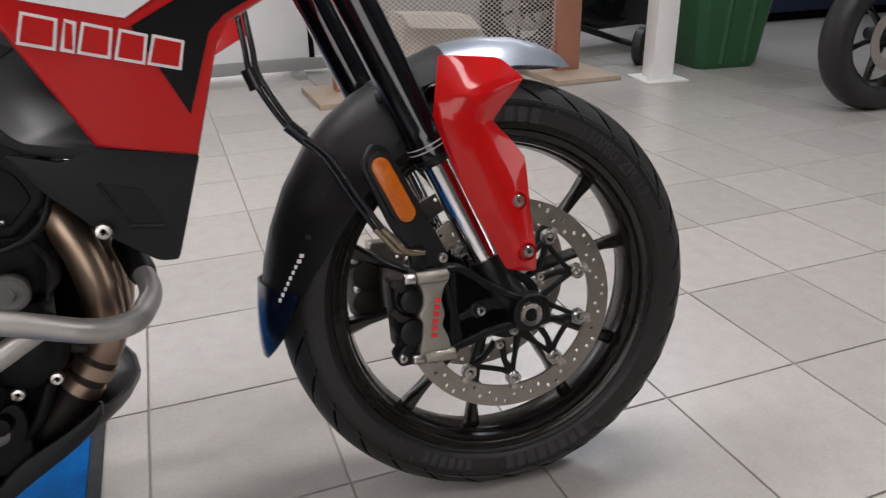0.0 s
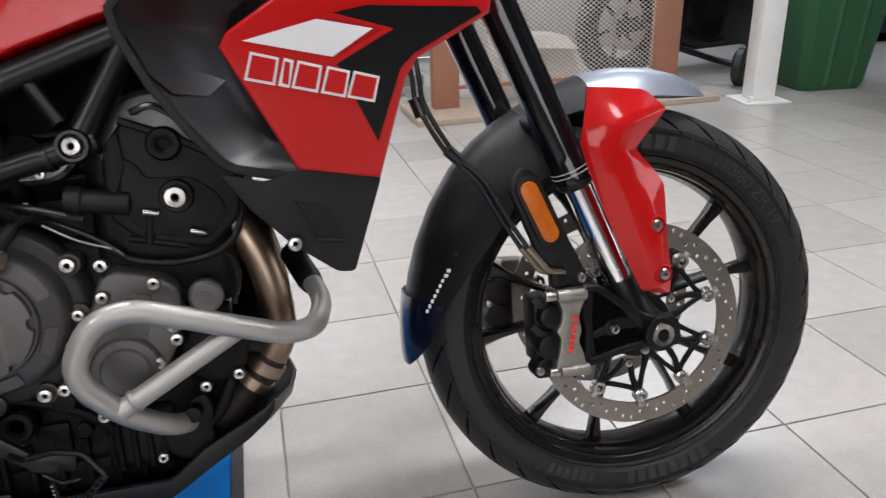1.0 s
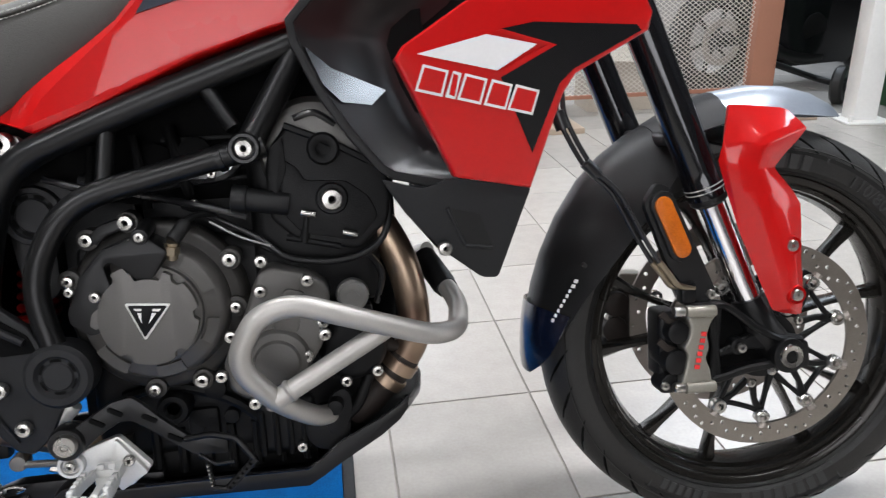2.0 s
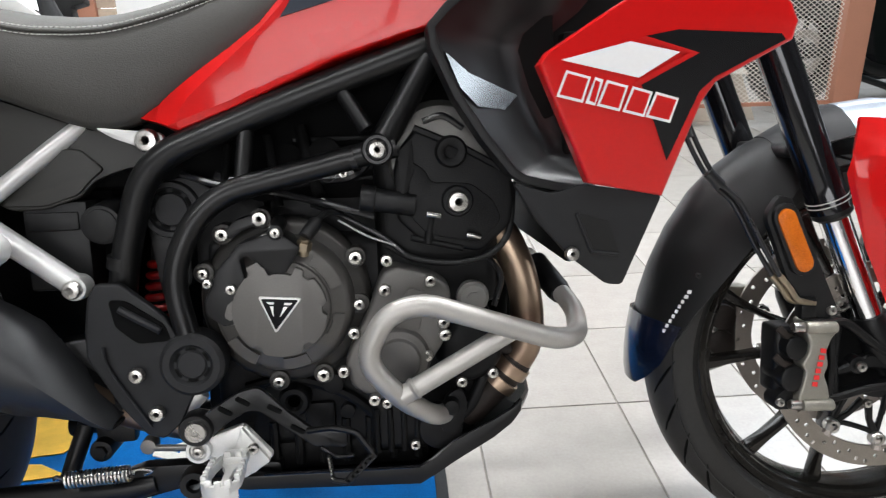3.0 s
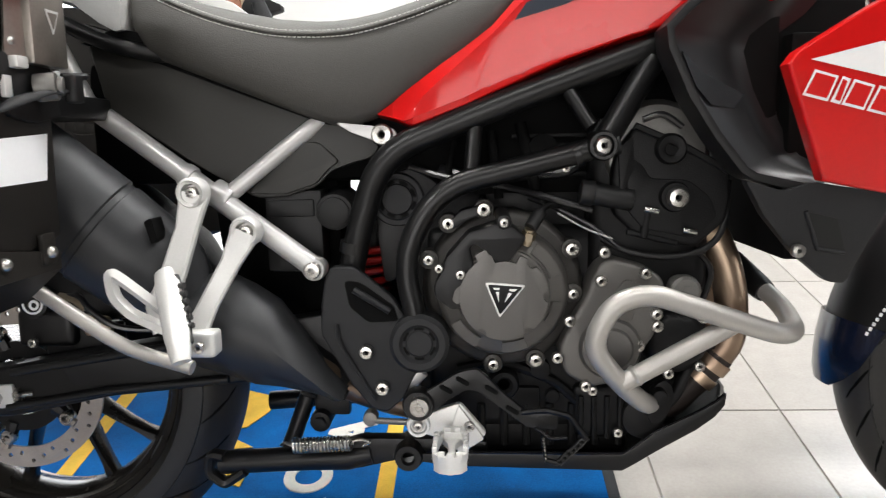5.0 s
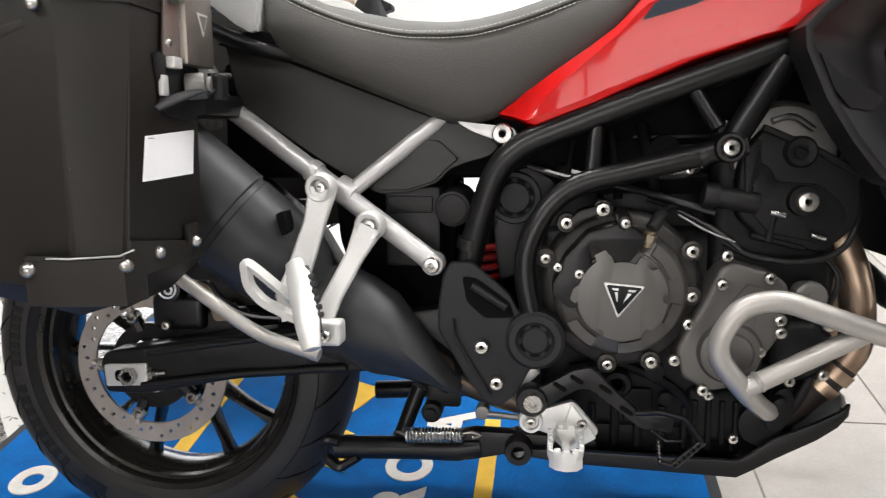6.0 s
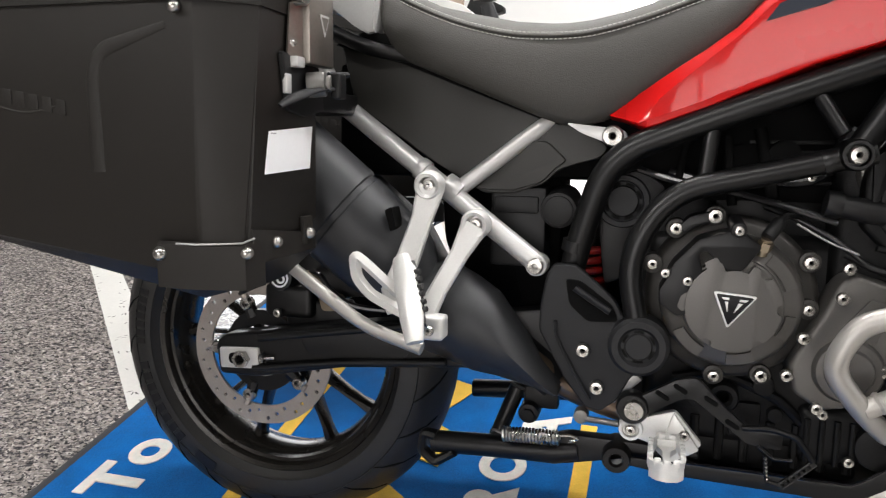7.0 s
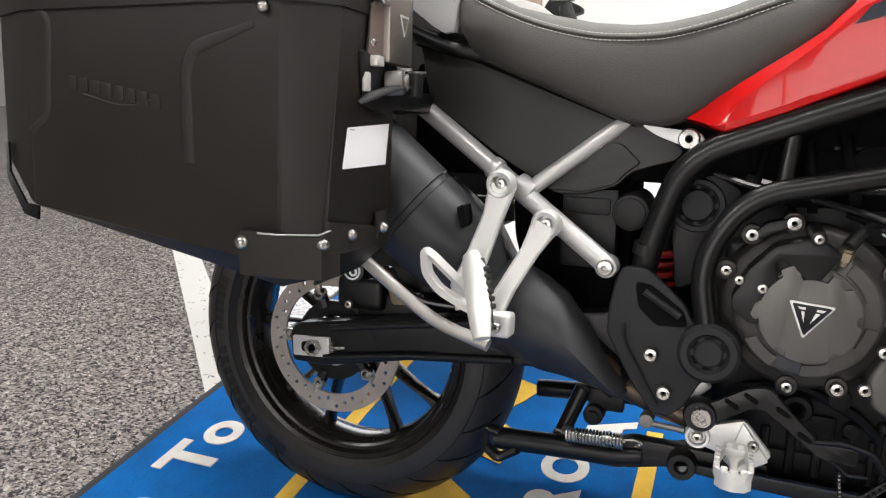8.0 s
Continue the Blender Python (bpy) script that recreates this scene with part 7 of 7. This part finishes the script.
part("panel", box(0.55, 2.02, 3.80, 3.83, 0.10, 1.6, 0.003), BOARD, board)
part("rail", box(0.52, 2.12, 3.76, 3.86, 0.03, 0.10, 0.006), RAIL, board, "grey metal rail")
part("edge", box(2.02, 2.05, 3.79, 3.84, 0.10, 1.6), DARK, board)
for px in (0.60, 1.90):
    part("leg", box(px, px + 0.06, 3.6, 4.0, 0.0, 0.03, 0.004), RAIL, board)

stand = thing("display_board", "white display board on a terracotta post with a plywood edge", "board", pose(0, 0, 0))
part("post", box(-0.505, -0.405, 2.62, 2.70, 0.03, 1.7, 0.004), POST, stand, "terracotta painted post")
for z0, z1 in ((0.42, 0.733), (0.737, 1.30)):
    part("block", box(-0.403, -0.325, 2.64, 2.70, z0, z1, 0.003), WOOD, stand, "plywood edge block")
part("panel", box(-0.325, 0.42, 2.655, 2.685, 0.42, 1.45, 0.003), BOARD, stand)
part("foot", rod((-0.455, 2.66, 0.001), (-0.455, 2.66, 0.03), 0.28, n=40, bev=0.004), WOOD, stand, "round plywood foot")

pole = thing("steel_post", "white painted square steel post with a floor plate", "post", pose(3.82, 2.70, 0, 0, 0, -8))
part("shaft", box(-0.065, 0.065, -0.065, 0.065, 0.012, 3.19, 0.008), WHITE_PAINT, pole)
part("floor_plate", box(-0.13, 0.13, -0.13, 0.13, 0.001, 0.012, 0.002), WHITE_PAINT, pole)
part("anchor_nut", rod((-0.10, -0.10, 0.01), (-0.10, -0.10, 0.045), 0.014, n=6), WHITE_PAINT, pole)

wheelie = thing("wheelie_bin", "dark green plastic wheeled rubbish bin", "bin", pose(4.42, 2.98, 0, 0, 0, -6))
secs = []
for z, hx, hy in ((0.0, 0.20, 0.19), (0.03, 0.215, 0.205), (0.5, 0.26, 0.25), (0.95, 0.29, 0.29), (0.96, 0.31, 0.31), (1.0, 0.31, 0.31)):
    s = []
    for sx, sy in ((-1, -1), (1, -1), (1, 1), (-1, 1)):
        for ddx, ddy in ((0.045, 0.0), (0.0, 0.045)) if sx * sy < 0 else ((0.0, 0.045), (0.045, 0.0)):
            s.append((sx * (hx - ddx), sy * (hy - ddy), z))
    secs.append(s)
part("body", loft(secs, True), BIN, wheelie)
for px in (-0.06, 0.10):
    part("flute", loft([[(px - 0.02, -0.205, 0.03), (px, -0.216, 0.03), (px + 0.02, -0.205, 0.03)], [(px - 0.03, -0.285, 0.9), (px, -0.298, 0.9), (px + 0.03, -0.285, 0.9)]]), BIN, wheelie)
part("bin_lid", box(-0.32, 0.32, -0.33, 0.33, 1.0, 1.06, 0.02, 2), BIN, wheelie)


def parked_bike(label, m, wr):
    """A dark motorcycle standing behind: wheels, fork, frame, tank, seat, engine."""
    b = thing("motorcycle", label, "motorcycle", m)
    for cx in (0.0, 1.40):
        w = part("wheel", lathe([(0.235, -0.035), (0.225, -0.04), (0.205, -0.03), (0.200, 0.0), (0.205, 0.03), (0.225, 0.04), (0.235, 0.035)], cx, wr, 64), RIM, b)
        part("tyre", lathe(tyre_profile(wr, 0.07, 0.222, wr * 0.14), cx, wr, 80), RUBBER, w, "black tyre")
        for k in range(6):
            part("spoke", spoke(cx, wr, 60 * k + 8, 60 * k + 14, 0.03, 0.205, 0.011, 0.009, 0.026, 0.016), RIM, w)
        part("disc", perforated_ring(cx, wr, -0.07, 0.10, 0.145, 40, (0.3, 0.6)), DISC_STEEL, w, "drilled steel disc")
        part("hub", lathe([(0.0, -0.08), (0.035, -0.08), (0.05, 0.0), (0.035, 0.08), (0.0, 0.08)], cx, wr, 24), SATIN, w)
    for s in (-1, 1):
        part("fork_leg", sweep([(1.40, 0.1 * s, wr), (1.15, 0.1 * s, 0.95)], 0.024, 14), FORK_BLACK, b)
        part("swingarm", sweep([(0.0, 0.1 * s, wr), (0.5, 0.09 * s, 0.38)], 0.03, 10), SATIN, b)
    part("engine", joined(box(0.45, 0.95, -0.15, 0.15, 0.22, 0.62, 0.04, 3), rod((0.62, -0.19, 0.40), (0.62, 0.19, 0.40), 0.10, n=28, bev=0.01)), ENGINE, b)
    part("belly_fairing", loft([[(x, -w, z0), (x, -w - 0.03, z0 + 0.12), (x, -w, z1), (x, w, z1), (x, w + 0.03, z0 + 0.12), (x, w, z0)] for x, w, z0, z1 in ((0.22, 0.06, 0.24, 0.62), (0.40, 0.16, 0.17, 0.74), (0.95, 0.17, 0.18, 0.80), (1.12, 0.12, 0.36, 0.84))], True), GLOSS_BLACK, b)
    part("tank", loft([[(x, -w, z0), (x, -w - 0.02, z0 + 0.08), (x, -w * 0.6, z1), (x, w * 0.6, z1), (x, w + 0.02, z0 + 0.08), (x, w, z0)] for x, w, z0, z1 in ((0.55, 0.10, 0.72, 0.84), (0.75, 0.15, 0.70, 0.95), (1.0, 0.15, 0.74, 0.98), (1.12, 0.10, 0.80, 0.92))], True), GLOSS_BLACK, b)
    part("seat", loft([[(x, -w, z), (x, -w * 0.8, z + 0.07), (x, w * 0.8, z + 0.07), (x, w, z)] for x, w, z in ((-0.05, 0.09, 0.84), (0.25, 0.13, 0.78), (0.58, 0.11, 0.76))], True), SEAT, b)
    part("exhaust", sweep(glide([(0.9, -0.1, 0.35), (0.7, -0.14, 0.22), (0.4, -0.16, 0.26), (0.05, -0.18, 0.42)], 5), 0.045, 14), SATIN, b)
    part("side_stand", rod((0.6, 0.1, 0.25), (0.55, 0.28, 0.0), 0.012), SATIN, b)
    return b


parked_bike("black sport motorcycle standing on the tiled floor", pose(4.28, 1.66, 0.0, 0, 0, -4), 0.335)
parked_bike("black motorcycle standing behind the white post", pose(3.42, 3.62, 0.0, 0, 0, 10), 0.34)
dolly = thing("dolly_wheel", "small black caster wheel on a parked motorcycle's stand", "caster", pose(3.995, 3.125, 0.0, 0, 0, 40))
part("tyre", lathe([(0.06, -0.03), (0.10, -0.035), (0.115, -0.02), (0.115, 0.02), (0.10, 0.035), (0.06, 0.03)], 0, 0.116, 36), RUBBER, dolly)
part("rim", lathe([(0.0, -0.03), (0.02, -0.035), (0.03, -0.02), (0.062, -0.028), (0.062, 0.028), (0.0, 0.028)], 0, 0.116, 30), SATIN, dolly)
part("stand_arm", sweep([(0.0, 0.0, 0.116), (0.02, 0.15, 0.14), (-0.35, 0.45, 0.30)], 0.02, 12), SATIN, dolly)

cab = thing("counter", "dark navy shop counter along the far wall", "counter", pose(0, 0, 0))
part("carcass", box(5.1, 8.6, 4.3, 5.0, 0.08, 1.05, 0.01), NAVY, cab)
part("plinth", box(5.15, 8.55, 4.36, 4.98, 0.001, 0.08), DARK, cab)
part("worktop", box(5.05, 8.65, 4.26, 5.02, 1.05, 1.09, 0.006), GLOSS_BLACK, cab)

# ---- floor tiles, each a piece of its own ----
TX, TY, GX, GY = 0.3165, 0.346, 1.335, 0.083
tile_bm = box(0.0021, TX - 0.0021, 0.0021, TY - 0.0021, -0.010, 0.0, 0.0008, 1)
TILE_MESH = mesh_of("tile", tile_bm, TILE, 20)
near, rest_v, rest_f = [], [], []
for i in range(-17, 24):
    for j in range(-14, 15):
        x, y = GX + i * TX, GY + j * TY
        if (x < -0.62 and y < 1.0) or x < -4.0 or x + TX > X1 or y < Y0 or y + TY > Y1:
            continue
        if 0.90 <= x + TX and x < 4.6 and -0.95 < y < 5.0:
            near.append((x, y))
        else:
            k = len(rest_v)
            rest_v += [(x + 0.0021, y + 0.0021, 0), (x + TX - 0.0021, y + 0.0021, 0), (x + TX - 0.0021, y + TY - 0.0021, 0), (x + 0.0021, y + TY - 0.0021, 0)]
            rest_f.append((k, k + 1, k + 2, k + 3))
for x, y in near[:300]:
    ob = new("tile", TILE_MESH)
    ob.parent = floor
    ob.location = (x, y, 0)
me = bpy.data.meshes.new("far_tiles")
me.from_pydata(rest_v, [], rest_f)
me.materials.append(TILE)
far_tiles = new("far_tiles", me)
far_tiles.parent = floor
tagged(far_tiles, "grey-beige floor tiles", kind="stuff")
